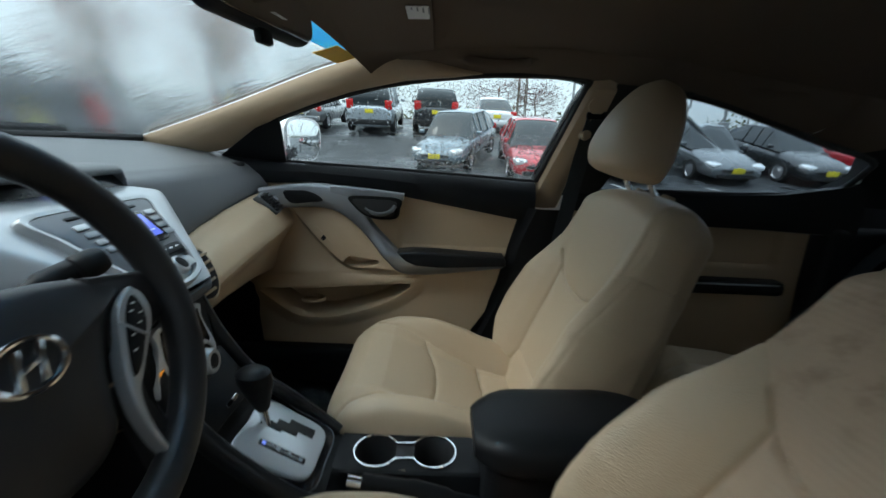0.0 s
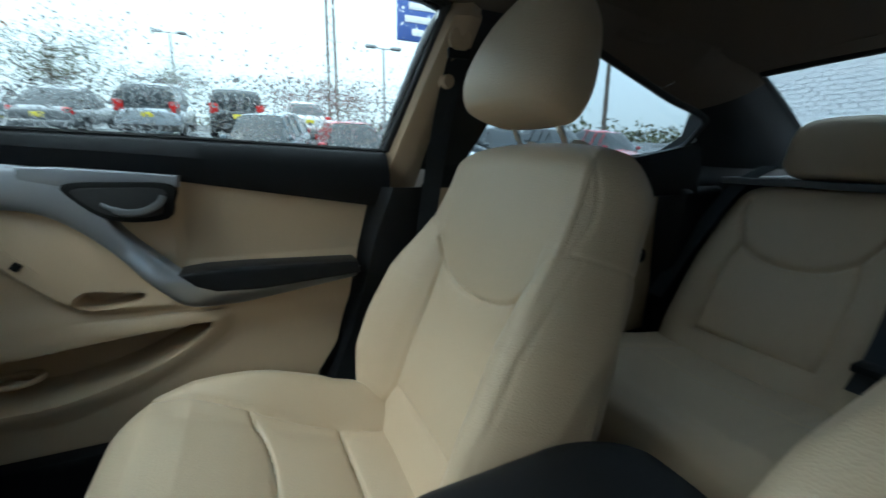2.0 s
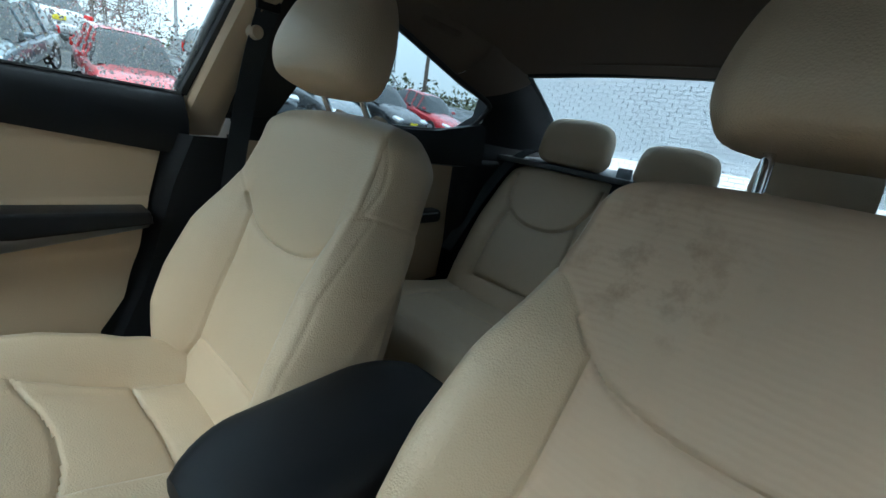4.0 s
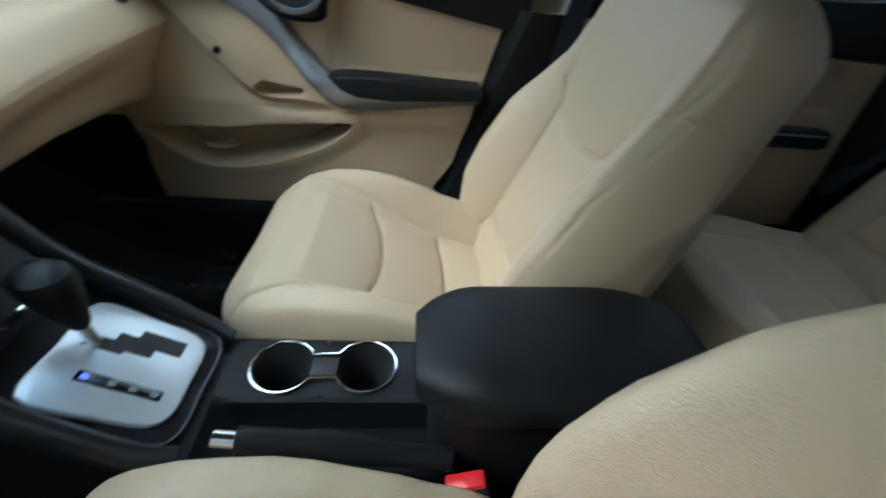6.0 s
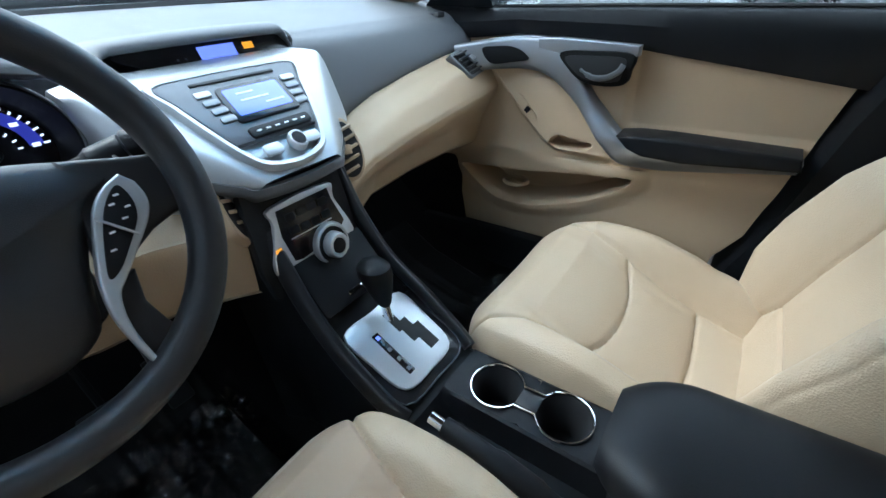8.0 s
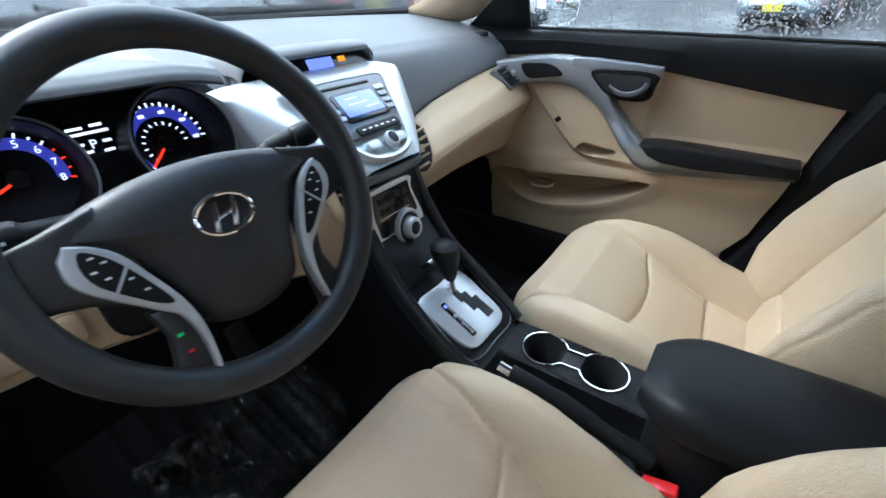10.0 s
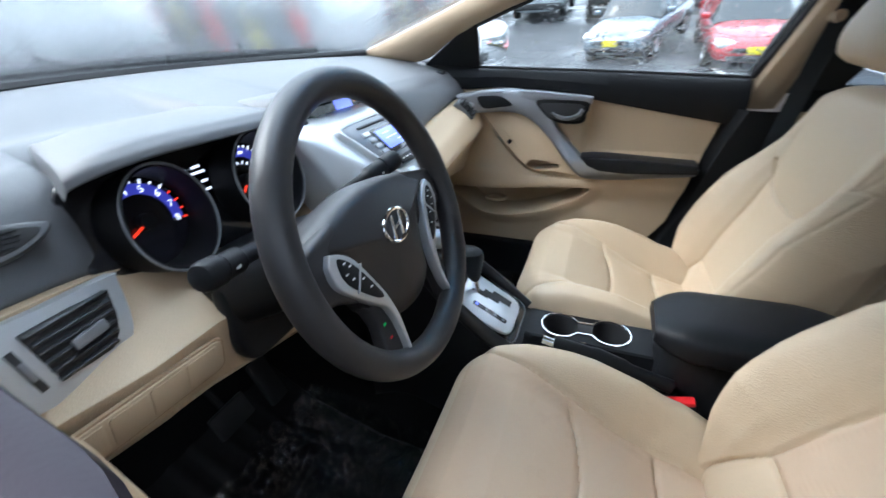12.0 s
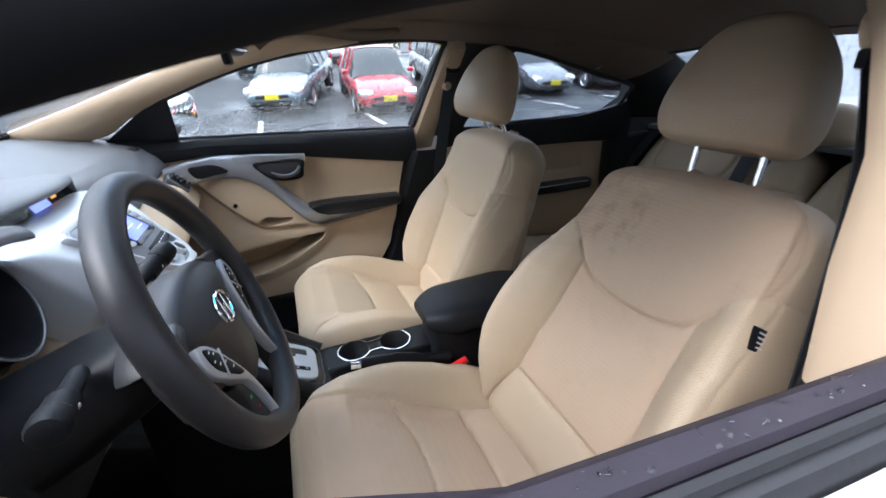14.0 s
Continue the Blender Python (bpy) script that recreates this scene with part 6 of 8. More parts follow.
for a in np.linspace(208, 512, 30):
    ringp.append((c2[0] + (rc + 0.002) * math.cos(radians(a)), c2[1] + (rc + 0.002) * math.sin(radians(a)), z0 + 0.003))
part("cup_ring", tube(ringp, 0.0018, 6, closed=True), M_CHROME, con, "chrome outline round the cup holders")
part("cup_bridge", box(((c1[0] + c2[0]) / 2, 0.041, z0 + 0.0008), (0.034, 0.030, 0.0016), 0.0005), M_RUBBER, con)
# handbrake in its tray on the driver's side
hb = thing("handbrake", (0.0, -0.075, 0.50), "black handbrake lever with a chrome button", "handbrake", shift=(0.012, 0.0, 0.018))
part("grip", tube(curve([(-0.128, -0.088, 0.566), (-0.06, -0.087, 0.556), (0.0, -0.085, 0.538), (0.09, -0.082, 0.515)], 6), [0.013] * 7 + [0.0155] * 6 + [0.012] * 6, 12, flat=1.2), M_BLACK, hb)
part("button", tube([(-0.150, -0.088, 0.570), (-0.128, -0.088, 0.566)], 0.0085, 12), M_CHROME, hb)
# armrest box
arm = thing("console_box", (0.25, 0, 0.25), "black padded armrest over the console box", "armrest", shift=(0.010, 0.004, 0.014))
part("box", box((0.21, 0.0, 0.42), (0.28, 0.155, 0.36), 0.025, segs=4), M_BLACK, arm)
rings = []
for t in np.linspace(0, 1, 26):
    x = 0.050 + 0.338 * t
    k = min(1.0, math.sin(min(1.0, t / 0.24) * math.pi / 2)) ** 0.6 * min(1.0, math.sin(min(1.0, (1 - t) / 0.34 + 0.02) * math.pi / 2)) ** 0.6
    k = max(k, 0.15)
    zc, hh, ww = 0.606 + 0.010 * t, 0.034 * (0.35 + 0.65 * k), 0.092 * (0.52 + 0.48 * k)
    rings.append([(x, ww * math.copysign(abs(math.cos(a)) ** 0.45, math.cos(a)), zc + hh * math.copysign(abs(math.sin(a)) ** 0.55, math.sin(a)) + 0.006 * math.cos(a) ** 2 * -1) for a in np.linspace(0, 2 * math.pi, 41)[:-1]])
part("lid", loft(rings), M_BLACK, arm, "padded lid")

# ---- steering wheel ----
TH = radians(20.2)
WC = Vector((-0.3053, -0.3564, 0.937))
wn_ = Vector((math.cos(TH), 0, math.sin(TH)))
wu = Vector((-math.sin(TH), 0, math.cos(TH)))
SW = Matrix.Translation(WC) @ Matrix((Vector((0, 1, 0)), wu, wn_)).transposed().to_4x4()     # x right, y up, z to the driver
sw = thing("steering_wheel", tuple(WC), "dark grey steering wheel with silver-trimmed spokes", "steering wheel")
R = 0.1637
rimp = [(R * math.cos(a), R * math.sin(a), 0) for a in np.linspace(0, 2 * math.pi, 73)[:-1]]
part("rim", moved(tube(rimp, 0.0165, 18, closed=True, flat=1.1), SW), M_WHEEL, sw)
HUB = SW @ Matrix.Translation((0, -0.0075, 0.024))          # the middle stands proud of the rim's plane
hub = curve([(-0.128, 0.030, 0), (-0.100, 0.044, 0), (-0.05, 0.056, 0), (0.0, 0.060, 0), (0.05, 0.056, 0), (0.100, 0.044, 0), (0.128, 0.030, 0), (0.104, 0.015, 0), (0.086, -0.006, 0), (0.070, -0.034, 0), (0.060, -0.062, 0), (0.050, -0.088, 0),
             (0.026, -0.102, 0), (0, -0.105, 0), (-0.026, -0.102, 0), (-0.050, -0.088, 0), (-0.060, -0.062, 0), (-0.070, -0.034, 0), (-0.086, -0.006, 0), (-0.104, 0.015, 0)], 4, closed=True)
rings = []
for k, h in ((0.9, -0.075), (1.0, -0.055), (1.0, -0.030), (0.985, -0.020), (0.94, -0.012), (0.85, -0.006), (0.6, 0.001), (0.3, 0.004), (0.05, 0.005)):
    rings.append([tuple(HUB @ Vector((q.x * k, q.y * k - 0.010 * (1 - k), h - 0.020))) for q in hub])
part("airbag_cover", loft(rings), M_WHEEL, sw, "smooth dark grey airbag cover")
for sx in (-1, 1):
    def mir(pts):
        p = [(sx * a, b) for a, b in pts]
        return p if sx > 0 else p[::-1]
    # spoke shell from hub to rim
    sp1 = [(0.085, 0.046), (0.128, 0.036), (0.160, 0.030), (0.163, -0.020), (0.140, -0.022), (0.120, -0.028), (0.090, -0.045), (0.070, -0.050)]
    part("spoke", moved(slab(mir(sp1), (0, 0, -0.050), (1, 0, 0), (0, 1, 0), 0.024, 0.007, 3), HUB), M_WHEEL, sw)
    # silver frame: wide round the keypad, then a thin blade down the lower spoke
    outer = curve([(0.116, 0.023, 0), (0.101, 0.016, 0), (0.087, 0.002, 0), (0.073, -0.028, 0), (0.063, -0.055, 0), (0.059, -0.090, 0), (0.067, -0.152, 0)], 5)
    innr = curve([(0.072, -0.152, 0), (0.066, -0.100, 0), (0.071, -0.068, 0), (0.083, -0.054, 0), (0.099, -0.038, 0), (0.119, -0.017, 0), (0.126, -0.002, 0), (0.124, 0.014, 0)], 5)
    s2 = part("silver_blade", moved(slab(mir([(q.x, q.y) for q in outer + innr]), (0, 0, -0.034), (1, 0, 0), (0, 1, 0), 0.016, 0.003, 3), HUB), M_SILVER, sw, "silver spoke blade")
    bt = [(q.x, q.y) for q in curve([(0.111, 0.015, 0), (0.101, 0.009, 0), (0.091, -0.004, 0), (0.079, -0.028, 0), (0.071, -0.050, 0), (0.081, -0.047, 0), (0.096, -0.032, 0), (0.111, -0.014, 0), (0.115, 0.002, 0)], 4, closed=True)]
    kp_ = part("keypad", moved(slab(mir(bt), (0, 0, -0.0195), (1, 0, 0), (0, 1, 0), 0.003, 0.001), HUB), M_BLACK, s2)
    part("keypad_rib", moved(box((sx * 0.095, -0.015, -0.0165), (0.0022, 0.032, 0.003), 0.001, pose(0, 0, 0, 0, 0, sx * 42)), HUB), M_SILVER, kp_)
    for x, y in ((0.106, 0.008), (0.109, -0.003), (0.100, 0.002), (0.103, -0.011), (0.090, -0.018), (0.084, -0.031)):
        part("key_mark", moved(box((sx * x, y, -0.0163), (0.0042, 0.0016, 0.0006), 0), HUB), M_WHITE, kp_)
    # dark lower spoke beside the blade
    lw = part("lower_spoke", moved(slab(mir([(0.070, -0.055), (0.062, -0.085), (0.062, -0.125), (0.060, -0.160), (0.108, -0.132), (0.092, -0.105), (0.086, -0.080), (0.092, -0.052)]), (0, 0, -0.048), (1, 0, 0), (0, 1, 0), 0.020, 0.005, 3), HUB), M_WHEEL, sw)
    if sx < 0:
        part("call_mark", moved(box((-0.079, -0.082, -0.0276), (0.005, 0.0026, 0.0008), 0), HUB), M_GREENLIT, lw)
        part("end_mark", moved(box((-0.078, -0.100, -0.0276), (0.005, 0.0026, 0.0008), 0), HUB), M_RED, lw)
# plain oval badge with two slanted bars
badge = part("badge", moved(tube([(0.027 * math.cos(a), 0.0145 + 0.0 + 0.0185 * math.sin(a) - 0.012, -0.0145) for a in np.linspace(0, 2 * math.pi, 41)[:-1]], 0.0024, 8, closed=True), HUB), M_CHROME, sw, "oval chrome badge")
for x in (-0.009, 0.009):
    part("badge_bar", moved(slab([(x - 0.0075, -0.012), (x - 0.0015, -0.012), (x + 0.0075, 0.016), (x + 0.0015, 0.016)], (0, 0, -0.0165), (1, 0, 0), (0, 1, 0), 0.004, 0.0012), HUB), M_CHROME, badge)
part("badge_cross", moved(slab([(-0.008, -0.002), (0.006, 0.001), (0.008, 0.006), (-0.006, 0.003)], (0, 0, -0.0165), (1, 0, 0), (0, 1, 0), 0.0035, 0.001), HUB), M_CHROME, badge)
# column shroud and stalks
col = thing("steering_column", (-0.45, -0.361, 0.80), "black steering column shroud with two stalks", "steering column")
rings = []
for k, w, h, low in ((-0.05, 0.048, 0.040, 0.006), (-0.10, 0.066, 0.046, 0.014), (-0.17, 0.088, 0.050, 0.020), (-0.26, 0.092, 0.054, 0.026), (-0.34, 0.092, 0.054, 0.026)):
    rings.append([tuple(SW @ Vector((w * math.copysign(abs(math.cos(a)) ** 0.6, math.cos(a)), -low + h * math.copysign(abs(math.sin(a)) ** 0.6, math.sin(a)), k))) for a in np.linspace(0, 2 * math.pi, 33)[:-1]])
part("shroud", loft(rings), M_BLACK, col)
part("lower_cover", slab(round_rect(0.185, 0.135, 0.03), (-0.520, -0.358, 0.800), (0, 1, 0), (-0.10, 0, 1), 0.03, 0.010, 3), M_BLACK, col, "black cover below the column")


def stalk(a, b, nm):
    a, b = Vector(a), Vector(b)
    s = part(nm, tube([a, a.lerp(b, 0.5), a.lerp(b, 0.55)], [0.009, 0.010, 0.014], 12), M_BLACK, col)
    part("switch_ring", tube([a.lerp(b, 0.55), a.lerp(b, 0.76)], 0.0140, 14), M_BLACK, s)
    part("end_cap", tube([a.lerp(b, 0.775), a.lerp(b, 0.79), a.lerp(b, 0.93), a.lerp(b, 0.98), b], [0.0140, 0.0155, 0.0155, 0.0130, 0.0060], 16), M_BLACK, s)
    part("stalk_mark", box(a.lerp(b, 0.66) + Vector((0.0142, 0, 0.0)), (0.001, 0.006, 0.003), 0), M_WHITE, s)


stalk((-0.425, -0.42, 0.925), (-0.402, -0.536, 0.946), "light_stalk")
stalk((-0.430, -0.30, 0.925), (-0.382, -0.172, 0.960), "wiper_stalk")


# ---- seats ----
def seg_dist(s, h, line):
    best = np.full(s.shape, 9.0)
    for (x1, y1), (x2, y2) in zip(line[:-1], line[1:]):
        dx, dy = x2 - x1, y2 - y1
        t = np.clip(((s - x1) * dx + (h - y1) * dy) / (dx * dx + dy * dy + 1e-12), 0, 1)
        best = np.minimum(best, np.hypot(s - x1 - t * dx, h - y1 - t * dy))
    return best


def smooth2(pts, n=6):
    return [(q.x, q.y) for q in curve([(a, b, 0) for a, b in pts], n)]


def se(a, p):
    return np.sign(a) * np.abs(a) ** p


def backrest_geo(origin, recline, H, hs, ws, T, lines, bolster=0.036, nh=150, na=200, centre_y=0.0, puff=0.006, insert_w=0.15, groove=0.004):
    """A padded backrest: rings up the back, with bolsters and pulled-in seams on its front."""
    a = radians(recline)
    up, fw = np.array([math.sin(a), 0, math.cos(a)]), np.array([-math.cos(a), 0, math.sin(a)])
    tt = np.linspace(0, 1, nh)
    h = H * (tt + 0.06 * np.sin(2 * np.pi * tt) / (2 * np.pi) * 0)
    h = H * np.sin(tt * np.pi / 2) ** 0.9
    th = np.linspace(0, 2 * np.pi, na, endpoint=False)
    hh, aa = np.meshgrid(h, th, indexing="ij")
    w = np.interp(hh, hs, ws)
    r = 0.055
    end = np.where(hh > H - r, np.sqrt(np.clip(1 - ((hh - (H - r)) / r) ** 2, 0.0009, 1)), 1.0)
    w = w - 0.05 * (1 - end)
    tk = T * (0.35 + 0.65 * end)
    tk = np.where(hh > H - 0.002, T * 0.30, tk)
    s = w * se(np.cos(aa), 0.62)
    n = tk / 2 * se(np.sin(aa), 0.75)
    front = np.clip(np.sin(aa) * 1.5, 0, 1)
    front = front * front * (3 - 2 * front)
    prof = np.interp(hh / H, [0, 0.15, 0.4, 0.62, 0.8, 1.0], [0.55, 1.0, 1.0, 0.6, 0.2, 0.0])
    edge = np.clip((np.abs(s) - insert_w * 0.78) / 0.095, 0, 1)
    n = n + front * prof * bolster * (edge * edge * (3 - 2 * edge))
    n = n - front * 0.010 * np.interp(hh / H, [0, 0.25, 0.55, 1], [0, 0.2, 1, 0]) * (1 - np.clip(np.abs(s) / insert_w, 0, 1) ** 2)
    d = np.full(s.shape, 9.0)
    for ln in lines:
        d = np.minimum(d, seg_dist(s, hh, ln))
    n = n + front * (puff * (1 - np.exp(-d / 0.03)) - 0.0095 * np.exp(-(d / groove) ** 2))
    o = np.array(origin)
    P = o + s[..., None] * np.array([0, 1, 0]) + hh[..., None] * up + (n - T / 2)[..., None] * fw
    return loft(P.tolist()), s, hh, aa


def inside_many(px, py, poly):
    c = np.zeros(px.shape, bool)
    k = len(poly)
    for i in range(k):
        (x1, y1), (x2, y2) = poly[i], poly[(i + 1) % k]
        cond = ((y1 > py) != (y2 > py)) & (px < (x2 - x1) * (py - y1) / (y2 - y1 + 1e-12) + x1)
        c ^= cond
    return c


def face_mid(f, nh, na):
    """Middle of each ring face in the two parameter grids."""
    def m(g):
        g2 = np.concatenate([g, g[:, :1]], axis=1)
        return ((g2[:-1, :-1] + g2[1:, :-1] + g2[:-1, 1:] + g2[1:, 1:]) / 4).reshape(-1)
    return m


def headrest_geo(c, W, H, D, B, recline, boxy=False):
    """A padded headrest: widest low down, domed on top, with flat sides; D deep in front of its middle and B behind it."""
    a = radians(recline)
    up, fw = Vector((math.sin(a), 0, math.cos(a))), Vector((-math.cos(a), 0, math.sin(a)))
    kz = [-1, -0.9, -0.6, -0.2, 0.3, 0.7, 0.9, 1]
    wk = [0.72, 0.90, 1, 0.985, 0.87, 0.66, 0.46, 0.25] if not boxy else [0.66, 0.86, 1, 1, 0.98, 0.90, 0.74, 0.50]
    fk = [0.5, 0.80, 1, 0.98, 0.80, 0.55, 0.36, 0.15] if not boxy else [0.6, 0.85, 1, 1, 0.97, 0.86, 0.70, 0.4]
    rk = [0.80, 0.97, 1, 0.95, 0.85, 0.72, 0.55, 0.25] if not boxy else [0.7, 0.9, 1, 1, 0.97, 0.86, 0.70, 0.4]
    lines = [curve([(k, w, 0) for k, w in zip(kz, ks)], 6) for ks in (wk, fk, rk)]
    rings = []
    for i, q in enumerate(lines[0]):
        w, f, r, k = W * q.y, D * lines[1][i].y, B * lines[2][i].y, max(-1.0, min(1.0, q.x))
        ring = []
        for t in np.linspace(0, 2 * math.pi, 57)[:-1]:
            sn = math.sin(t)
            ring.append(tuple(Vector(c) + Vector((0, 1, 0)) * float(w * se(math.cos(t), 0.6 if not boxy else 0.75)) + up * (k * H) + fw * float(f * sn ** 0.85 if sn > 0 else -r * abs(sn) ** 0.5)))
        rings.append(ring)
    return loft(rings)


def front_back_geo(origin, recline, lines, fine, H, T=0.148):
    """The backrest of a front seat: rings up the back with a flat insert, proud bolsters and flat sides; u runs round each ring from the middle of the front."""
    a = radians(recline)
    up, fw = np.array([math.sin(a), 0, math.cos(a)]), np.array([-math.cos(a), 0, math.sin(a)])
    tt = np.linspace(0, 1, 250)
    hs = H * (0.5 * tt + 0.5 * np.sin(tt * np.pi / 2))
    rings, us = [], []
    for h in hs:
        W = float(interp(h, [0, 0.08, 0.15, 0.22, 0.30, 0.40, 0.47, 0.53, 0.58, 0.70], [0.190, 0.212, 0.240, 0.253, 0.253, 0.240, 0.223, 0.209, 0.203, 0.194]))
        B = 0.076 * float(interp(h, [0, 0.06, 0.12, 0.19, 0.27, 0.38, 0.46, 0.53, 0.60], [0.1, 0.35, 0.75, 1.0, 1.0, 0.82, 0.44, 0.14, 0.03]))
        iw = float(interp(h, [0, 0.15, 0.30, 0.44, 0.53, 0.60, 0.665], [0.155, 0.150, 0.138, 0.134, 0.148, 0.150, 0.140]))
        half = [(iw * 0.55, -0.005), (iw, 0.0), (iw + 0.33 * (W - iw), 0.50 * B), (iw + 0.66 * (W - iw), 0.96 * B), (W - 0.016, 0.92 * B - 0.004), (W - 0.001, 0.55 * B - 0.026), (W + 0.004, -0.075),
                (W - 0.004, -T + 0.045), (W - 0.032, -T + 0.008), (W * 0.55, -T)]
        ring = [(0.0, -0.007)] + half + [(0.0, -T - 0.004)] + [(-x, y) for x, y in half[::-1]]
        pts = np.array([(q.x, q.y) for q in curve([(x, y, 0) for x, y in ring], 15, closed=True)])
        d = np.hypot(*np.diff(np.vstack([pts, pts[:1]]), axis=0).T)
        u = np.concatenate([[0.0], np.cumsum(d)[:-1]])
        u = np.where(u > d.sum() / 2, u - d.sum(), u)
        rings.append(pts)
        us.append(u)
    S, U = np.array(rings), np.array(us)
    hh = np.repeat(hs[:, None], S.shape[1], 1)
    tang = np.roll(S, -1, axis=1) - np.roll(S, 1, axis=1)
    nrm = np.stack([-tang[..., 1], tang[..., 0]], -1)
    nrm = nrm / np.maximum(np.linalg.norm(nrm, axis=-1, keepdims=True), 1e-9)
    nrm = nrm * np.where(nrm[:, :1, 1:] < 0, -1.0, 1.0)
    d = np.full(U.shape, 9.0)
    for ln in lines:
        d = np.minimum(d, seg_dist(U, hh, ln))
    d2 = np.full(U.shape, 9.0)
    for ln in fine:
        d2 = np.minimum(d2, seg_dist(U, hh, ln))
    fade = np.clip((0.40 - np.abs(U)) / 0.04, 0, 1)
    S = S + nrm * (fade * (0.008 * (1 - np.exp(-d / 0.028)) - 0.0062 * np.exp(-(d / 0.0036) ** 2) - 0.0016 * np.exp(-(d2 / 0.0034) ** 2)))[..., None]
    s, n = S[..., 0], S[..., 1]
    r = 0.062
    e = np.where(hh > H - r, np.sqrt(np.clip(1 - ((hh - (H - r)) / r) ** 2, 0.0016, 1)), 1.0)
    e = np.where(hh < 0.05, np.minimum(e, 0.35 + 0.65 * np.sqrt(np.clip(1 - ((0.05 - hh) / 0.05) ** 2, 0, 1))), e)
    s = s - np.sign(s) * np.minimum(np.abs(s), 0.055 * (1 - e))
    n = -T / 2 + (n + T / 2) * e
    high = hh - 0.020 * (s / 0.2) ** 2 * np.clip((hh - 0.42) / 0.24, 0, 1)
    P = np.array(origin) + s[..., None] * np.array([0, 1, 0]) + high[..., None] * up + n[..., None] * fw
    return loft(P.tolist()), U, hh, P


def front_seat(who, y0, dx, recline, back_at, hc, fabric, label):
    seat = thing("car_seat", (dx, y0, 0.22), label, "car seat", "front seats")
    out = math.copysign(1, y0)
    # cushion
    nx, na = 230, 340
    xs = np.linspace(0, 1, nx)
    x = -0.285 + 0.545 * (0.5 - 0.5 * np.cos(np.pi * xs))
    short, lift, cy = (0.87, 0.013, y0) if y0 > 0 else (0.87, 0.034, y0 + 0.022)
    th = np.linspace(0, 2 * np.pi, na, endpoint=False)
    xx, aa = np.meshgrid(x, th, indexing="ij")
    ft = np.clip((xx + 0.285) / 0.092, 0, 1)
    fr = np.sqrt(np.clip(1 - (1 - ft) ** 2, 0.001, 1))
    bt = np.clip((0.26 - xx) / 0.05, 0.02, 1) ** 0.5
    W = np.interp(xx, [-0.285, -0.2, -0.05, 0.15, 0.26], [0.225, 0.247, 0.256, 0.250, 0.23]) - 0.06 * (1 - fr)
    ztop = np.interp(xx, [-0.285, -0.22, -0.15, -0.05, 0.05, 0.12, 0.26], [0.535, 0.548, 0.538, 0.500, 0.455, 0.425, 0.40])
    zbot = np.interp(xx, [-0.285, -0.2, 0.26], [0.40, 0.34, 0.30])
    zm, zh = (ztop + zbot) / 2, (ztop - zbot) / 2
    s = W * se(np.cos(aa), 0.50)
    zz = zm + zh * se(np.sin(aa), 0.55) * np.where(np.sin(aa) > 0, 0.45 + 0.55 * fr, 1) * bt
    topw = np.clip(np.sin(aa) * 1.7, 0, 1)
    topw = topw * topw * (3 - 2 * topw)
    edge = np.clip((np.abs(s) - 0.125) / 0.080, 0, 1)
    bol = np.interp(xx, [-0.285, -0.2, -0.1, 0.0, 0.08, 0.16, 0.26], [0.0, 0.018, 0.054, 0.082, 0.088, 0.080, 0.05])
    zz = zz + topw * bol * edge * edge * (3 - 2 * edge)
    zz = zz - topw * 0.010 * (1 - np.clip(np.abs(s) / 0.15, 0, 1) ** 2)
    side_l = [(-0.262, -0.215), (-0.215, -0.192), (-0.14, -0.172), (-0.053, -0.158), (0.03, -0.150), (0.12, -0.146), (0.25, -0.142)]
    lines = [smooth2(side_l), smooth2([(a, -b) for a, b in side_l]),
             smooth2([(-0.050, -0.158), (-0.020, -0.09), (-0.008, 0.0), (-0.020, 0.09), (-0.050, 0.158)]), smooth2([(0.112, -0.146), (0.124, 0.0), (0.112, 0.146)])]
    d = np.full(xx.shape, 9.0)
    for ln in lines:
        d = np.minimum(d, seg_dist(xx, s, ln))
    zz = zz + topw * (0.010 * (1 - np.exp(-d / 0.028)) - 0.0075 * np.exp(-(d / 0.0036) ** 2))
    P = np.stack([np.where(xx < 0, xx * short, xx) + dx, s + cy, zz + lift], axis=-1)
    geo = loft(P.tolist())
    m = face_mid(geo[1], nx, na)
    ins = inside_many(m(xx), m(s), side_l + [(a, -b) for a, b in side_l[::-1]]) & (m(np.sin(aa)) > 0.2)
    idx = list(np.where(ins, 1, 0)) + [0, 0]
    part("cushion", geo, [M_LEATHER, fabric], seat, mats_index=[int(i) for i in idx], sharp=60)
    part("cushion_stitching", tube([(dx - 0.262 * short, cy + 0.185 * t, lift + 0.500 - 0.006 * t * t) for t in np.linspace(-1, 1, 20)], 0.0016, 5), M_SEAM, seat)
    part("seat_base", box((dx + 0.0, y0, 0.27), (0.46, 0.40, 0.09), 0.02), M_BLACK, seat)
    part("side_valance", box((dx + 0.02, y0 + 0.238 * out, 0.345), (0.44, 0.03, 0.10), 0.012), M_BLACK, seat)
    part("side_valance", box((dx + 0.02, y0 - 0.238 * out, 0.345), (0.44, 0.03, 0.10), 0.012), M_BLACK, seat)
    # backrest
    H = 0.695 if y0 > 0 else 0.682
    v_l = [(0.150, 0.148), (0.146, 0.23), (0.137, 0.34), (0.134, 0.440)]
    u_l = [(-0.134, 0.440), (-0.108, 0.420), (-0.058, 0.405), (0, 0.400), (0.058, 0.405), (0.108, 0.420), (0.134, 0.440)]
    s_l = [(0.134, 0.440), (0.160, 0.474), (0.190, 0.512), (0.218, 0.530), (0.30, 0.532), (0.37, 0.520)]
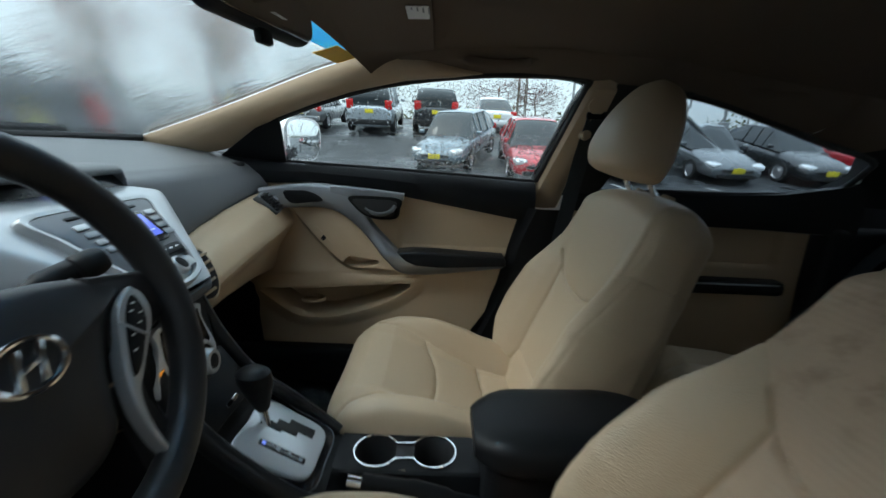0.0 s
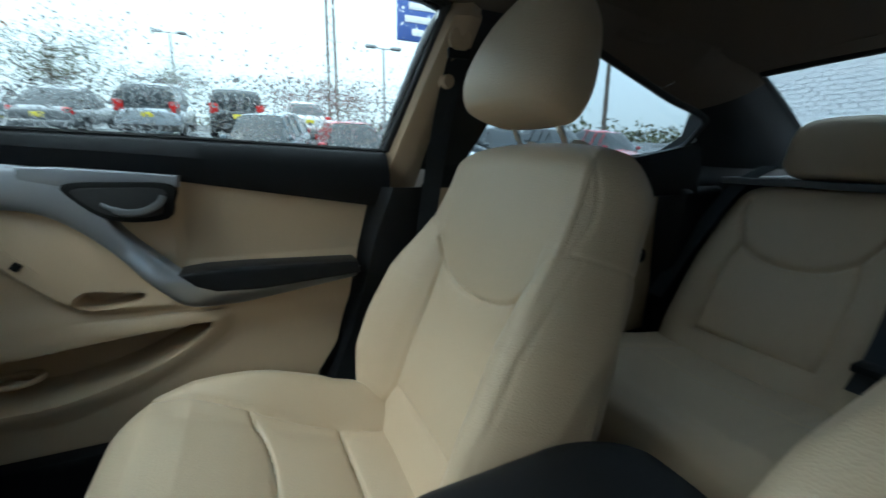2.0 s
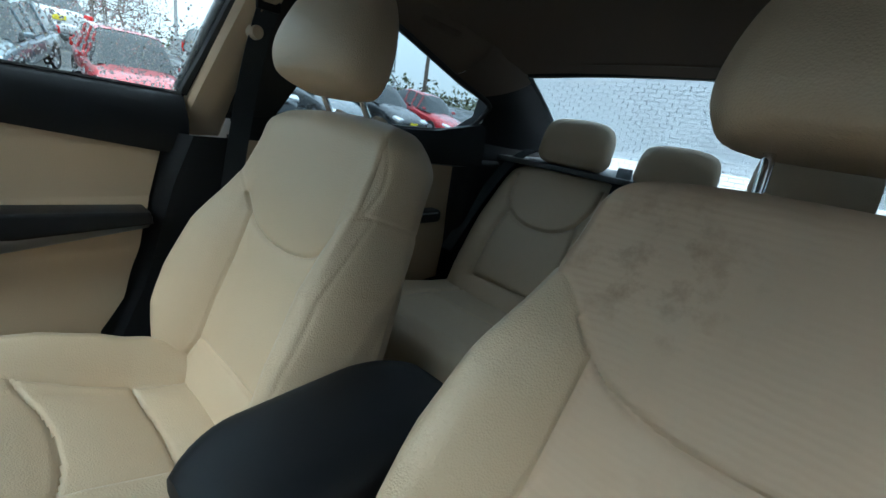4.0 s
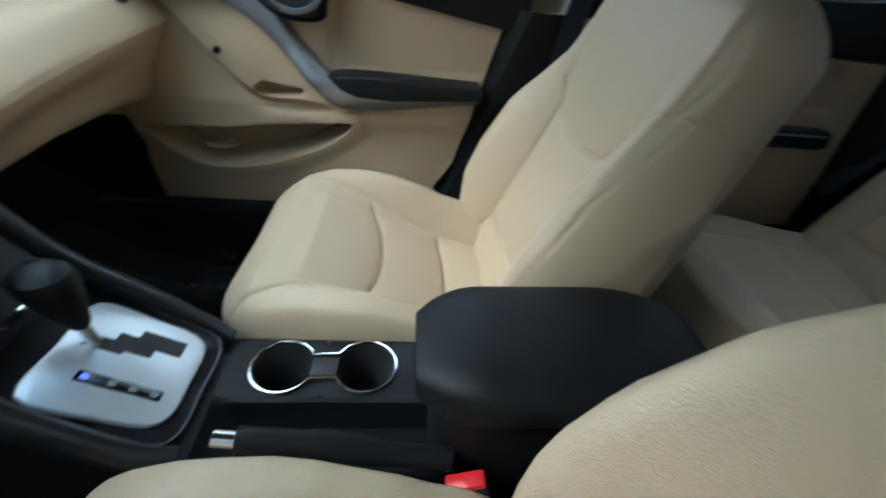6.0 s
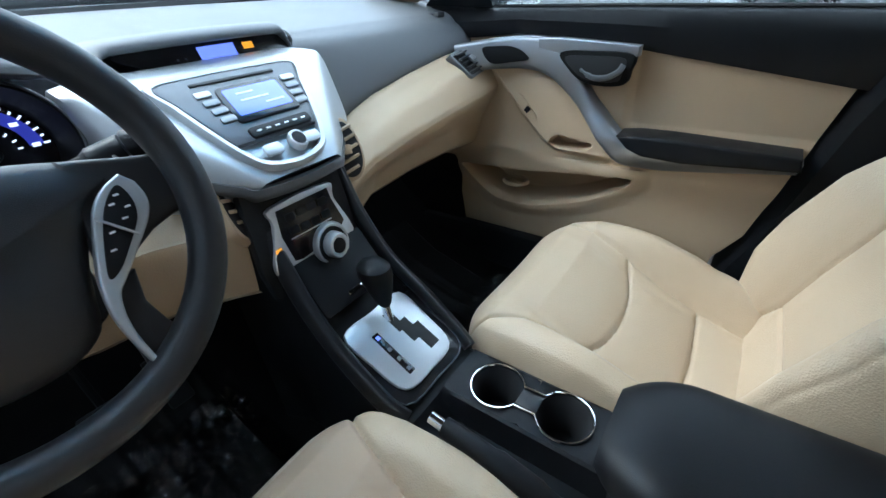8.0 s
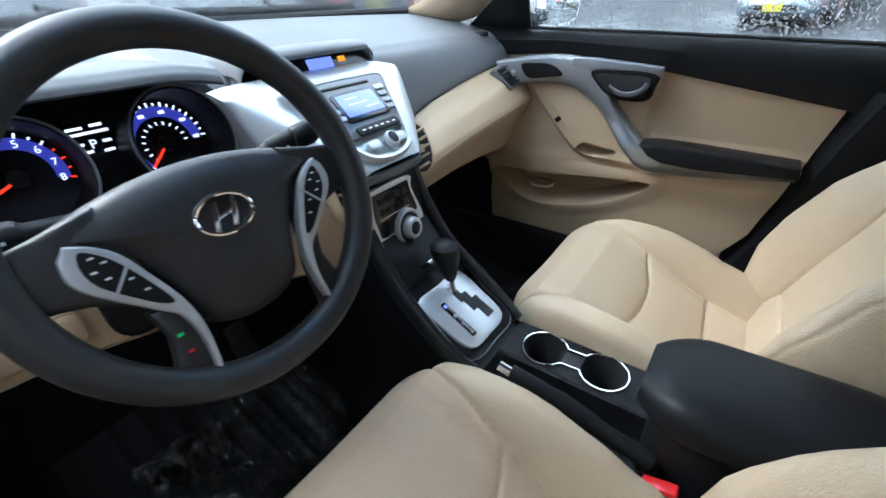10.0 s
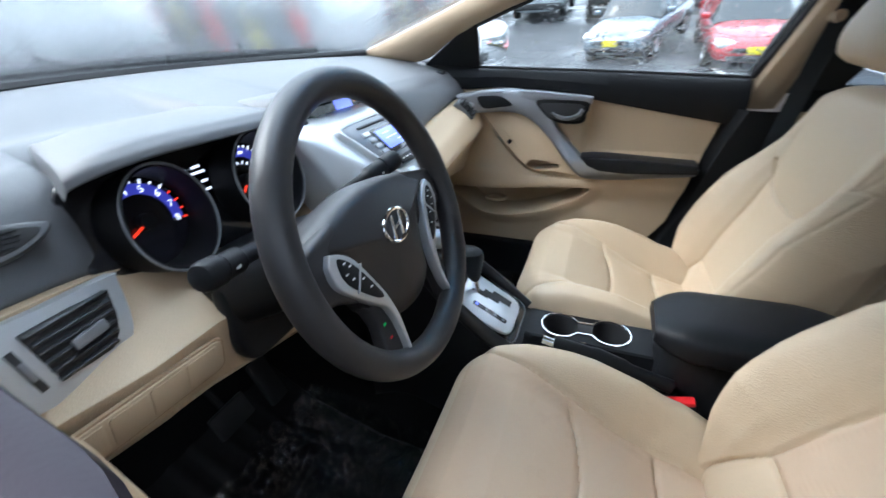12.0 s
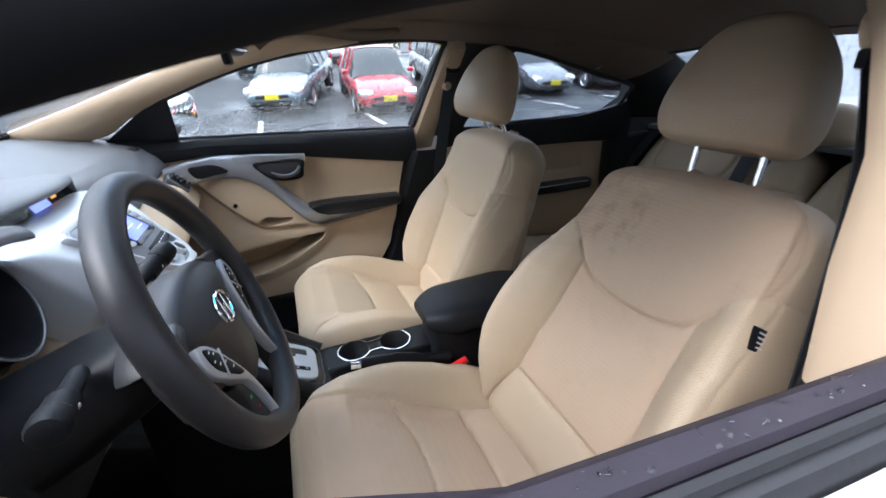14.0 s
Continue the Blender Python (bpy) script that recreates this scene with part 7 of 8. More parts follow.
    t_l = [(0.205, 0.524), (0.210, 0.585), (0.196, 0.64), (0.165, 0.685)]
    r_l = [(0.222, 0.528), (0.236, 0.46), (0.262, 0.36), (0.272, 0.25), (0.256, 0.15), (0.222, 0.07), (0.20, 0.0)]
    b_l = [(0.150, 0.148), (0.166, 0.09), (0.178, 0.02)]
    lines = [smooth2([(f * a, b) for a, b in ln]) for ln in (v_l, s_l[:2], b_l) for f in (1, -1)] + [smooth2(u_l), [(-0.150, 0.148), (0.150, 0.148)]]
    fine = [smooth2([(f * a, b) for a, b in ln]) for ln in (s_l[1:], t_l, r_l) for f in (1, -1)]
    geo, U, hh, P = front_back_geo(back_at, recline, lines, fine, H)
    m = face_mid(geo[1], *U.shape)
    half = v_l + s_l[1:4] + t_l[1:]
    poly = half + [(-a, b) for a, b in half[::-1]]
    ins = inside_many(m(U), m(hh), poly)
    part("backrest", geo, [M_LEATHER, fabric], seat, mats_index=[int(i) for i in list(np.where(ins, 1, 0)) + [0, 0]], sharp=60)
    a = radians(recline)
    up, fw = Vector((math.sin(a), 0, math.cos(a))), Vector((-math.cos(a), 0, math.sin(a)))
    top = Vector(back_at) + up * H - fw * 0.082
    part("headrest", headrest_geo(hc, 0.130, 0.107, 0.068, 0.066, 18), M_LEATHER, seat, sharp=70)
    for e in (-0.062, 0.062):
        p0 = top + Vector((0, e, 0)) - up * 0.012 + fw * 0.012
        part("post", tube([p0 - up * 0.02, hc + Vector((0, e, -0.085))], 0.0062, 12), M_CHROME, seat, "chrome headrest post")
        part("post_collar", tube([p0 + up * 0.004, p0 + up * 0.016], [0.017, 0.014], 14), M_BEIGE, seat)
    return seat, U, hh, P


front_seat("passenger", 0.345, 0.004, 20, (0.188, 0.360, 0.370), Vector((0.430, 0.362, 1.1435)), M_LEATHER, "beige leatherette front seat, clean and upright")
seat_d = front_seat("driver", -0.362, -0.034, 30, (0.143, -0.362, 0.432), Vector((0.5515, -0.356, 1.1477)), M_FABRIC_WORN, "beige front seat with ribbed cloth insert, soiled on the backrest")
# tag sewn on the driver's outer bolster
d_ob, d_u, d_h, d_p = seat_d
near_tag = np.unravel_index(np.argmin((d_u + 0.235) ** 2 + (d_h - 0.465) ** 2), d_u.shape)
tag_c, tag_s, tag_t = Vector(d_p[near_tag]), Vector(d_p[near_tag[0], near_tag[1] + 3] - d_p[near_tag]), Vector(d_p[near_tag[0] + 3, near_tag[1]] - d_p[near_tag])
TG = basis(tag_c, tag_s, tag_t)
if TG.col[2].x > 0:
    TG = TG @ Matrix.Rotation(math.pi, 4, "Y")
tag_ob = part("side_tag", moved(slab(round_rect(0.024, 0.034, 0.002), (0, 0, -0.001), (1, 0, 0), (0, 1, 0), 0.003, 0.0005), TG), M_BLACK, d_ob, "small dark woven tag with light lettering")
for i in range(4):
    part("tag_bar", moved(box((0.003, -0.0105 + 0.007 * i, 0.0023), (0.010, 0.0026, 0.0008), 0), TG), M_PLATE_SILVER, tag_ob)

# ---- rear bench ----
rb = thing("rear_bench", (1.1, 0, 0.3), "beige rear bench seat with three headrests", "bench seat")
rows = []
nx, ny = 60, 120
for x in np.linspace(0, 1, nx):
    r = []
    for y in np.linspace(-0.64, 0.64, ny):
        px = 0.66 + 0.50 * x
        z = float(interp(px, [0.66, 0.68, 0.74, 0.9, 1.05, 1.16], [0.38, 0.46, 0.50, 0.485, 0.455, 0.44]))
        ay = abs(y)
        z -= 0.018 * math.exp(-((ay - 0.33) / 0.16) ** 2) * (1 if px > 0.72 else 0.3)
        for g in (0.13, 0.50):
            z -= 0.008 * math.exp(-((ay - g) / 0.006) ** 2)
        if ay < 0.5:
            z -= 0.006 * math.exp(-((px - 0.95) / 0.006) ** 2)
        z -= 0.05 * max(0.0, (ay - 0.58) / 0.06) ** 2
        r.append((px, y, z))
    r = [(r[0][0], r[0][1], 0.3)] + r + [(r[-1][0], r[-1][1], 0.3)]
    rows.append(r)
rows = [[(p[0], p[1], 0.30) for p in rows[0]]] + rows
part("cushion", grid(rows), M_LEATHER, rb, sharp=60)
for yc, hw, nm in ((0.345, 0.265, "backrest_panel"), (-0.345, 0.265, "backrest_panel"), (0.0, 0.082, "centre_panel")):
    Hb = 0.56
    v_l = [(hw * 0.56, 0.075), (hw * 0.58, 0.2), (hw * 0.55, 0.30), (hw * 0.50, 0.36)]
    u_l = [(-hw * 0.50, 0.36), (-hw * 0.3, 0.325), (0, 0.312), (hw * 0.3, 0.325), (hw * 0.50, 0.36)]
    s_l = [(hw * 0.5, 0.36), (hw * 0.62, 0.43), (hw * 0.64, 0.50)]
    lines = [smooth2(v_l), smooth2([(-a, b) for a, b in v_l]), smooth2(u_l), smooth2(s_l), smooth2([(-a, b) for a, b in s_l]), [(-hw * 0.56, 0.075), (hw * 0.56, 0.075)]]
    if hw < 0.1:
        lines = [[(-0.3, 0.4), (0.3, 0.4)]]
    geo, _, _, _ = backrest_geo((1.12, yc, 0.43), 29, Hb, [0, 0.1, 0.3, 0.45, 0.56], [hw, hw, hw, hw * 0.93, hw * 0.82], 0.14, lines, bolster=0.03, nh=190, na=240, insert_w=hw * 0.56, groove=0.006)
    part(nm, geo, M_LEATHER, rb, sharp=60)
for yc, w in ((0.335, 0.265), (-0.335, 0.265), (-0.01, 0.235)):
    part("headrest", headrest_geo((1.43, yc, 1.008 if abs(yc) > 0.1 else 0.975), w / 2, 0.082 if abs(yc) > 0.1 else 0.07, 0.06, 0.06, 12, True), M_LEATHER, rb, sharp=70)


def belt(nm, pts, w, label):
    b = thing(nm, pts[0], label, "seat belt", "seat belts")
    rows = []
    p = curve(pts, 8)
    for i, q in enumerate(p):
        t = (p[min(i + 1, len(p) - 1)] - p[max(i - 1, 0)]).normalized()
        side = t.cross(Vector((0, 1, 0)) if abs(t.y) < 0.8 else Vector((1, 0, 0)))
        side = Vector((side.x, side.y, side.z)).normalized()
        if nm == "rear_belt":
            side = Vector((0, 1, 0))
        else:
            side = Vector((1, 0, 0)) - t * t.x
            side.normalize()
        nn = t.cross(side)
        rows.append([tuple(q - side * w / 2 + nn * 0.001), tuple(q + side * w / 2 + nn * 0.001), tuple(q + side * w / 2 - nn * 0.001), tuple(q - side * w / 2 - nn * 0.001)])
    part("webbing", loft(rows), M_BELT, b)
    return b


for sy in (1, -1):
    b = belt("front_belt", [(0.415, (0.588 if sy > 0 else 0.578) * sy, 1.20), (0.40, (0.63 if sy > 0 else 0.612) * sy, 1.08), (0.385 if sy > 0 else 0.360, (0.662 if sy > 0 else 0.642) * sy, 0.92), (0.36 if sy > 0 else 0.325, (0.675 if sy > 0 else 0.665) * sy, 0.70), (0.33, 0.675 * sy, 0.42)], 0.046, "black webbing seat belt hanging from the centre pillar")
    if sy > 0:
        part("belt_guide", tube([(0.392, 0.640, 1.135), (0.396, 0.618, 1.135), (0.398, 0.606, 1.134)], [0.016, 0.017, 0.013], 14), M_PILLAR, b, "beige height adjuster")
    part("anchor", tube([(0.408, 0.60 * sy, 1.215), (0.408, 0.575 * sy, 1.21)], 0.024, 16), M_BEIGE, b, "beige belt anchor cover")
    part("guide", box((0.408, 0.585 * sy, 1.185), (0.05, 0.012, 0.02), 0.004), M_BLACK, b)
b = belt("rear_belt", [(1.44, 0.145, 0.955), (1.37, 0.125, 0.90), (1.27, 0.11, 0.75), (1.18, 0.10, 0.60), (1.08, 0.09, 0.52)], 0.05, "black webbing rear belt lying over the backrest")
part("tongue", box((1.13, 0.095, 0.56), (0.05, 0.06, 0.02), 0.006), M_BLACK, b)
b = belt("rear_belt", [(1.45, 0.52, 0.96), (1.37, 0.56, 0.90), (1.27, 0.60, 0.75), (1.15, 0.63, 0.55)], 0.05, "black webbing rear belt lying over the backrest")

for yb, xb in ((-0.105, 0.115), (0.118, 0.15)):
    bk = thing("belt_buckle", (xb, yb, 0.38), "black seat belt buckle with a red release button", "buckle", "front belt buckles")
    mb = pose(xb + 0.006, yb + 0.004, 0.517, 0, -18, 0)
    part("body", moved(box((0, 0, -0.05), (0.052, 0.026, 0.10), 0.007, segs=3), mb), M_BLACK, bk)
    part("button", moved(box((0, 0, 0.003), (0.046, 0.019, 0.012), 0.004), mb), M_RED, bk, "red release button")

# floor mats with a crumpled clear film on them
rng = random.Random(3)
for sy in (1, -1):
    mt = thing("floor_mat", (-0.45, 0.37 * sy, 0.23), "black ribbed rubber floor mat under clear film", "floor mat", "front floor mats")
    rows = []
    for x in np.linspace(-0.80, -0.20, 120):
        rows.append([(x, y * sy, float(interp(x, fx, fz)) + 0.014 + (0.004 if (int(y * 60) % 3 == 0 and 0.2 < y < 0.55) else 0) - 0.02 * max(0, (abs(y - 0.385) - 0.22) / 0.02) ) for y in np.linspace(0.145, 0.625, 70)])
    part("mat", grid(rows), M_MAT, mt)
    rows = []
    fx0, fx1, fy0, fy1 = (-0.46, -0.14, 0.30, 0.63) if sy > 0 else (-0.70, -0.26, 0.13, 0.52)
    for x in np.linspace(fx0, fx1, 110):
        rows.append([(x, y * sy, float(interp(x, fx, fz)) + 0.020 + (0.085 if sy > 0 else 0.050) * abs(noise.noise((x * 17 + y * 8, y * 8, sy))) + 0.030 * abs(noise.noise((x * 60, y * 34 + x * 22, sy)))) for y in np.linspace(fy0, fy1, 90)])
    fl = part("film", sheet(rows, (0, 0, 0.0006)), M_FILM, mt, "crumpled clear plastic film", sharp=12)
    fl.visible_shadow = False
# pedals
for nm, y, w in (("brake_pedal", -0.33, 0.09), ("accelerator_pedal", -0.22, 0.05)):
    pd = thing(nm, (-0.78, y, 0.36), "black rubber-faced pedal in the footwell", "pedal")
    part("pad", box((-0.76, y, 0.40), (0.015, w, 0.06 if w > 0.06 else 0.12), 0.005, pose(0, 0, 0, 0, -25, 0)), M_RUBBER, pd)
    part("arm", tube([(-0.775, y, 0.41), (-0.86, y, 0.52), (-0.92, y, 0.66)], 0.008, 8), M_BLACK, pd)


# ---- the car park outside ----
def asphalt_mat():
    m = mat("wet_asphalt", (0.045, 0.047, 0.05), 0.35, spec=0.35, bump=0.8, scale=220, vary=0.25, big=0.5, stain=(0.022, 0.023, 0.025), stain_scale=0.6, stain_amount=0.8)
    nd, lk = m.node_tree.nodes, m.node_tree.links
    b = nd["Principled BSDF"]
    tc = nd.new("ShaderNodeTexCoord")
    n = nd.new("ShaderNodeTexNoise")
    n.inputs["Scale"].default_value = 0.45
    r = nd.new("ShaderNodeMapRange")
    r.inputs["From Min"].default_value, r.inputs["From Max"].default_value = 0.42, 0.6
    r.inputs["To Min"].default_value, r.inputs["To Max"].default_value = 0.26, 0.70
    lk.new(tc.outputs["Object"], n.inputs["Vector"])
    lk.new(n.outputs["Fac"], r.inputs["Value"])
    lk.new(r.outputs["Result"], b.inputs["Roughness"])
    return m


M_ASPHALT = asphalt_mat()


def lot_z(x, y):
    """The car park rises gently ahead of the car and beyond the lane on its passenger's side."""
    return float(interp(y, [8, 11, 13, 16, 18, 24, 34], [0, 0.12, 0.40, 1.1, 1.5, 2.1, 2.7])) + float(interp(-x, [5, 8, 14, 24, 34], [0, 0.5, 1.5, 2.3, 2.8])) * float(interp(y, [9, 20], [1, 0.2]))


gp_ = [[(x, y, lot_z(x, y)) for x in (-400, -60, -34, -24, -18, -14, -11, -8, -6.5, -5, 0, 20, 60, 400)] for y in (-400, -60, -20, 0, 8, 9.5, 11, 12, 13, 14.5, 16, 17, 18, 20, 24, 34, 60, 400)]
solo("ground", grid(gp_), M_ASPHALT, "wet dark asphalt of the car park", "ground", "structure")
M_LINE = mat("worn_white_line_paint", (0.6, 0.6, 0.58), 0.5, vary=0.2, stain=(0.1, 0.1, 0.1), stain_scale=14, stain_amount=0.8)
for i in range(8):
    solo("parking_line", box((-6.0 + 2.7 * i, 10.4, lot_z(0, 10.4) + 0.012), (0.11, 3.0, 0.006), 0, pose(0, 0, 0, 1.9)), M_LINE, "worn white parking line on wet asphalt", "road marking", "structure", "parking lines")


def paint(name, c, metal=0.3):
    return mat(name, c, 0.28, metal=metal, coat=1.0, vary=0.04)


M_CARGLASS = mat("dark_car_window_glass", (0.03, 0.036, 0.04), 0.06, vary=0.1)
M_LAMP = mat("clear_headlamp", (0.75, 0.77, 0.78), 0.12, metal=0.3)
M_TAIL = mat("red_tail_lamp", (0.5, 0.02, 0.02), 0.15)
M_PLATE = mat("yellow_dealer_plate", (0.75, 0.62, 0.03), 0.4)
M_TYRE = mat("tyre_rubber", (0.015, 0.015, 0.016), 0.8, bump=0.4, scale=120)
M_RIM = mat("alloy_rim", (0.5, 0.5, 0.52), 0.3, metal=0.8)


def parked_car(at, turn, col, kind, label, plate_front=True):
    """A parked car, its nose to local +x, built round its own middle on the ground."""
    L, Wd, Hh = {"sedan": (4.5, 1.78, 1.44), "hatch": (4.2, 1.74, 1.50), "suv": (4.7, 1.88, 1.74)}[kind]
    c = new("parked_car")
    ORIGIN[c] = Vector((0, 0, 0))
    tagged(c, label, "car", "parked cars")
    h = L / 2
    belt = 0.92 if kind != "suv" else 1.08
    nose = 0.72 if kind != "suv" else 0.98
    st = [(-h, 0.40, belt - 0.18, 0.86), (-h + 0.06, 0.28, belt - 0.04, 0.93), (-h + 0.45, 0.24, belt + 0.03, 0.98), (-h + 1.2, 0.22, belt + 0.02, 1.0), (0, 0.2, belt, 1.0), (h - 1.45, 0.2, belt - 0.01, 1.0),
          (h - 1.1, 0.22, belt - 0.02, 0.99), (h - 0.6, 0.22, (belt + nose) / 2 + 0.02, 0.96), (h - 0.2, 0.24, nose, 0.90), (h - 0.03, 0.30, nose - 0.12, 0.80), (h, 0.40, nose - 0.22, 0.70)]
    rings = []
    for q in curve([(a, b, t) for a, b, t, w in st], 4):
        w = float(np.interp(q.x, [s[0] for s in st], [s[3] for s in st])) * Wd / 2
        zl, zh = q.y, q.z
        r = []
        for a in np.linspace(0, 2 * math.pi, 33)[:-1]:
            cy, cz = se(math.cos(a), 0.5), se(math.sin(a), 0.5)
            zz = (zl + zh) / 2 + (zh - zl) / 2 * cz
            tum = 1.0 - 0.06 * max(0, cz) ** 2 - 0.05 * max(0, -cz) ** 2
            r.append((q.x, w * cy * tum, float(zz)))
        rings.append(r)
    part("body", loft(rings), col, c)
    if kind == "suv":
        cab = [(-h + 0.08, belt - 0.02, 0.86), (-h + 0.30, Hh - 0.06, 0.74), (-0.6, Hh - 0.01, 0.76), (0.35, Hh - 0.03, 0.74), (h - 1.25, belt, 0.86)]
    elif kind == "hatch":
        cab = [(-h + 0.12, belt, 0.84), (-h + 0.65, Hh - 0.10, 0.70), (-0.35, Hh, 0.72), (0.3, Hh - 0.03, 0.70), (h - 1.15, belt - 0.03, 0.86)]
    else:
        cab = [(-h + 0.55, belt + 0.02, 0.84), (-h + 1.25, Hh - 0.10, 0.70), (-0.25, Hh, 0.72), (0.3, Hh - 0.03, 0.70), (h - 1.2, belt - 0.03, 0.86)]
    prof = curve([(a, b, 0) for a, b, w in cab], 8)
    rows = []
    for q in prof:
        wt = float(np.interp(q.x, [a for a, b, w in cab], [w for a, b, w in cab])) * Wd / 2
        rows.append([(q.x, -Wd / 2 * 0.93, belt - 0.06), (q.x, -wt, q.y - 0.05), (q.x, -wt + 0.06, q.y - 0.01), (q.x, -wt * 0.5, q.y + 0.012), (q.x, 0, q.y + 0.016), (q.x, wt * 0.5, q.y + 0.012), (q.x, wt - 0.06, q.y - 0.01), (q.x, wt, q.y - 0.05), (q.x, Wd / 2 * 0.93, belt - 0.06)])
    part("windows", grid(rows), M_CARGLASS, c, "dark wet windows")
    k0, k1 = (9, 25) if kind == "suv" else (9, 24)
    part("roof", grid([[(p[0], p[1] * 1.01, p[2] + 0.012) for p in r[1:-1]] for r in rows[k0:k1]]), col, c)
    for sy in (-1, 1):
        for i in (4, 12, 18, 24):
            if i < len(rows):
                r = rows[min(i, len(rows) - 1)]
                b0, b1 = (r[0], r[1]) if sy < 0 else (r[-1], r[-2])
                part("pillar", tube([(b0[0], b0[1] * 1.006, b0[2]), (b1[0], b1[1] * 1.01, b1[2])], 0.03, 6), col, c)
        part("mirror", box((h - 1.42, sy * (Wd / 2 + 0.07), belt + 0.06), (0.12, 0.18, 0.12), 0.04, segs=3), col, c)
        lamp = box((h - 0.20, sy * Wd * 0.35, nose - 0.08), (0.34, 0.34, 0.13), 0.05, pose(0, 0, 0, 0, 6, -18 * sy), 3)
        part("headlamp", lamp, M_LAMP, c)
        part("tail_lamp", box((-h + 0.10, sy * Wd * 0.40, belt - 0.10 + (0.12 if kind == "suv" else 0)), (0.18, 0.26, 0.20 if kind != "suv" else 0.34), 0.04, pose(0, 0, 0, 0, 0, 14 * sy), 3), M_TAIL, c)
        for wx in (h - 0.88, -h + 0.86):
            rw = 0.32 if kind != "suv" else 0.36
            mw = Matrix.Translation((wx, sy * (Wd / 2 - 0.10), rw)) @ Matrix.Rotation(-sy * math.pi / 2, 4, "X")
            wh = part("wheel", lathe([(rw * 0.62, -0.1), (rw * 0.95, -0.1), (rw, -0.07), (rw, 0.07), (rw * 0.95, 0.105), (rw * 0.68, 0.11), (rw * 0.66, 0.09)], mw, 28, closed=True), M_TYRE, c)
            part("rim", lathe([(rw * 0.67, 0.095), (rw * 0.60, 0.07), (rw * 0.25, 0.085), (rw * 0.2, 0.1), (0.002, 0.1)], mw, 28, closed=True), M_RIM, wh)
    part("grille", box((h - 0.03, 0, nose - 0.20), (0.10, Wd * 0.50, 0.09), 0.02), M_TYRE, c)
    part("lower_grille", box((h - 0.03, 0, 0.36), (0.12, Wd * 0.62, 0.12), 0.03), M_TYRE, c)
    part("number_plate", box((h + 0.025, 0, 0.52), (0.012, 0.36, 0.15), 0.004), M_PLATE if plate_front else M_LAMP, c, "yellow dealer plate")
    part("number_plate", box((-h - 0.01, 0, belt - 0.22), (0.012, 0.32, 0.15), 0.004), M_PLATE, c, "yellow dealer plate")
    part("bumper", box((-h + 0.04, 0, 0.45), (0.14, Wd * 0.92, 0.22), 0.06, segs=3), col if kind != "suv" else M_TYRE, c)
    h_ = 2.0
    tilt = math.degrees(math.atan2(lot_z(at[0] + h_ * math.cos(radians(turn)), at[1] + h_ * math.sin(radians(turn))) - lot_z(at[0] - h_ * math.cos(radians(turn)), at[1] - h_ * math.sin(radians(turn))), 2 * h_))
    c.matrix_world = pose(at[0], at[1], lot_z(*at) + 0.01, 0, 0, turn) @ pose(0, 0, 0, 0, -tilt, 0)
    return c


# the wheels that the car stands on
for wx in (-1.42, 1.62):
    for sy in (1, -1):
        mw = Matrix.Translation((wx, 0.66 * sy, 0.312)) @ pose(0, 0, 0, -90 * sy, 0, 0)
        wh = part("wheel", lathe([(0.20, 0.0), (0.285, 0.0), (0.306, 0.02), (0.312, 0.05), (0.312, 0.15), (0.306, 0.18), (0.285, 0.20), (0.215, 0.205), (0.205, 0.19)], mw, 40), M_TYRE, under, "black tyre on an alloy rim")
        part("rim", lathe([(0.206, 0.19), (0.19, 0.182), (0.18, 0.15), (0.06, 0.165), (0.03, 0.172), (0.001, 0.172)], mw, 40), M_RIM, wh)
P_RED = paint("red_car_paint", (0.42, 0.02, 0.03))
P_SILVER = paint("pale_blue_silver_paint", (0.42, 0.46, 0.50), 0.5)
P_STEEL = paint("steel_blue_paint", (0.15, 0.195, 0.23), 0.4)
P_GREY = paint("mid_grey_paint", (0.16, 0.17, 0.18), 0.5)
P_DARK = paint("near_black_paint", (0.02, 0.022, 0.025))
P_WHITE = paint("white_car_paint", (0.72, 0.73, 0.74), 0.0)
parked_car((2.75, 12.6), -92, P_RED, "hatch", "red hatchback with a yellow plate, wet with rain")
parked_car((0.5, 13.6), -110, P_STEEL, "hatch", "steel-blue hatchback with a yellow plate, wet with rain")
parked_car((-0.4, 19.2), 92, P_DARK, "suv", "black sport utility car seen from behind in the rain")
parked_car((-2.9, 18.6), 90, P_SILVER, "suv", "silver sport utility car seen from behind in the rain")
parked_car((-5.5, 18.4), 88, P_GREY, "sedan", "grey saloon parked beyond the lane")
parked_car((-8.2, 18.6), 90, P_DARK, "sedan", "black saloon parked beyond the lane")
parked_car((5.6, 13.4), -92, P_GREY, "suv", "grey sport utility car facing the lane")
parked_car((8.4, 13.6), -90, P_GREY, "sedan", "grey saloon facing the lane")
parked_car((11.2, 13.8), -88, P_DARK, "sedan", "black saloon facing the lane")
parked_car((14.0, 13.8), -90, P_RED, "sedan", "red saloon facing the lane")
parked_car((2.3, 20.4), 90, P_WHITE, "sedan", "white saloon in the far row")
parked_car((-7.4, 8.2), 118, P_GREY, "suv", "grey sport utility car seen from behind through the windshield")
parked_car((-11.5, 10.4), 112, P_DARK, "suv", "black sport utility car with a yellow plate")
parked_car((-7.2, -0.8), 276, P_GREY, "suv", "light grey sport utility car across the nose of the car")
parked_car((-10.5, 5.0), 100, P_WHITE, "sedan", "white saloon parked ahead")


# poles, wires and sign
M_POLE = mat("galvanised_pole", (0.30, 0.31, 0.32), 0.5, metal=0.6)
M_WOODPOLE = mat("tarred_wooden_pole", (0.10, 0.08, 0.065), 0.85, bump=0.6, scale=30)


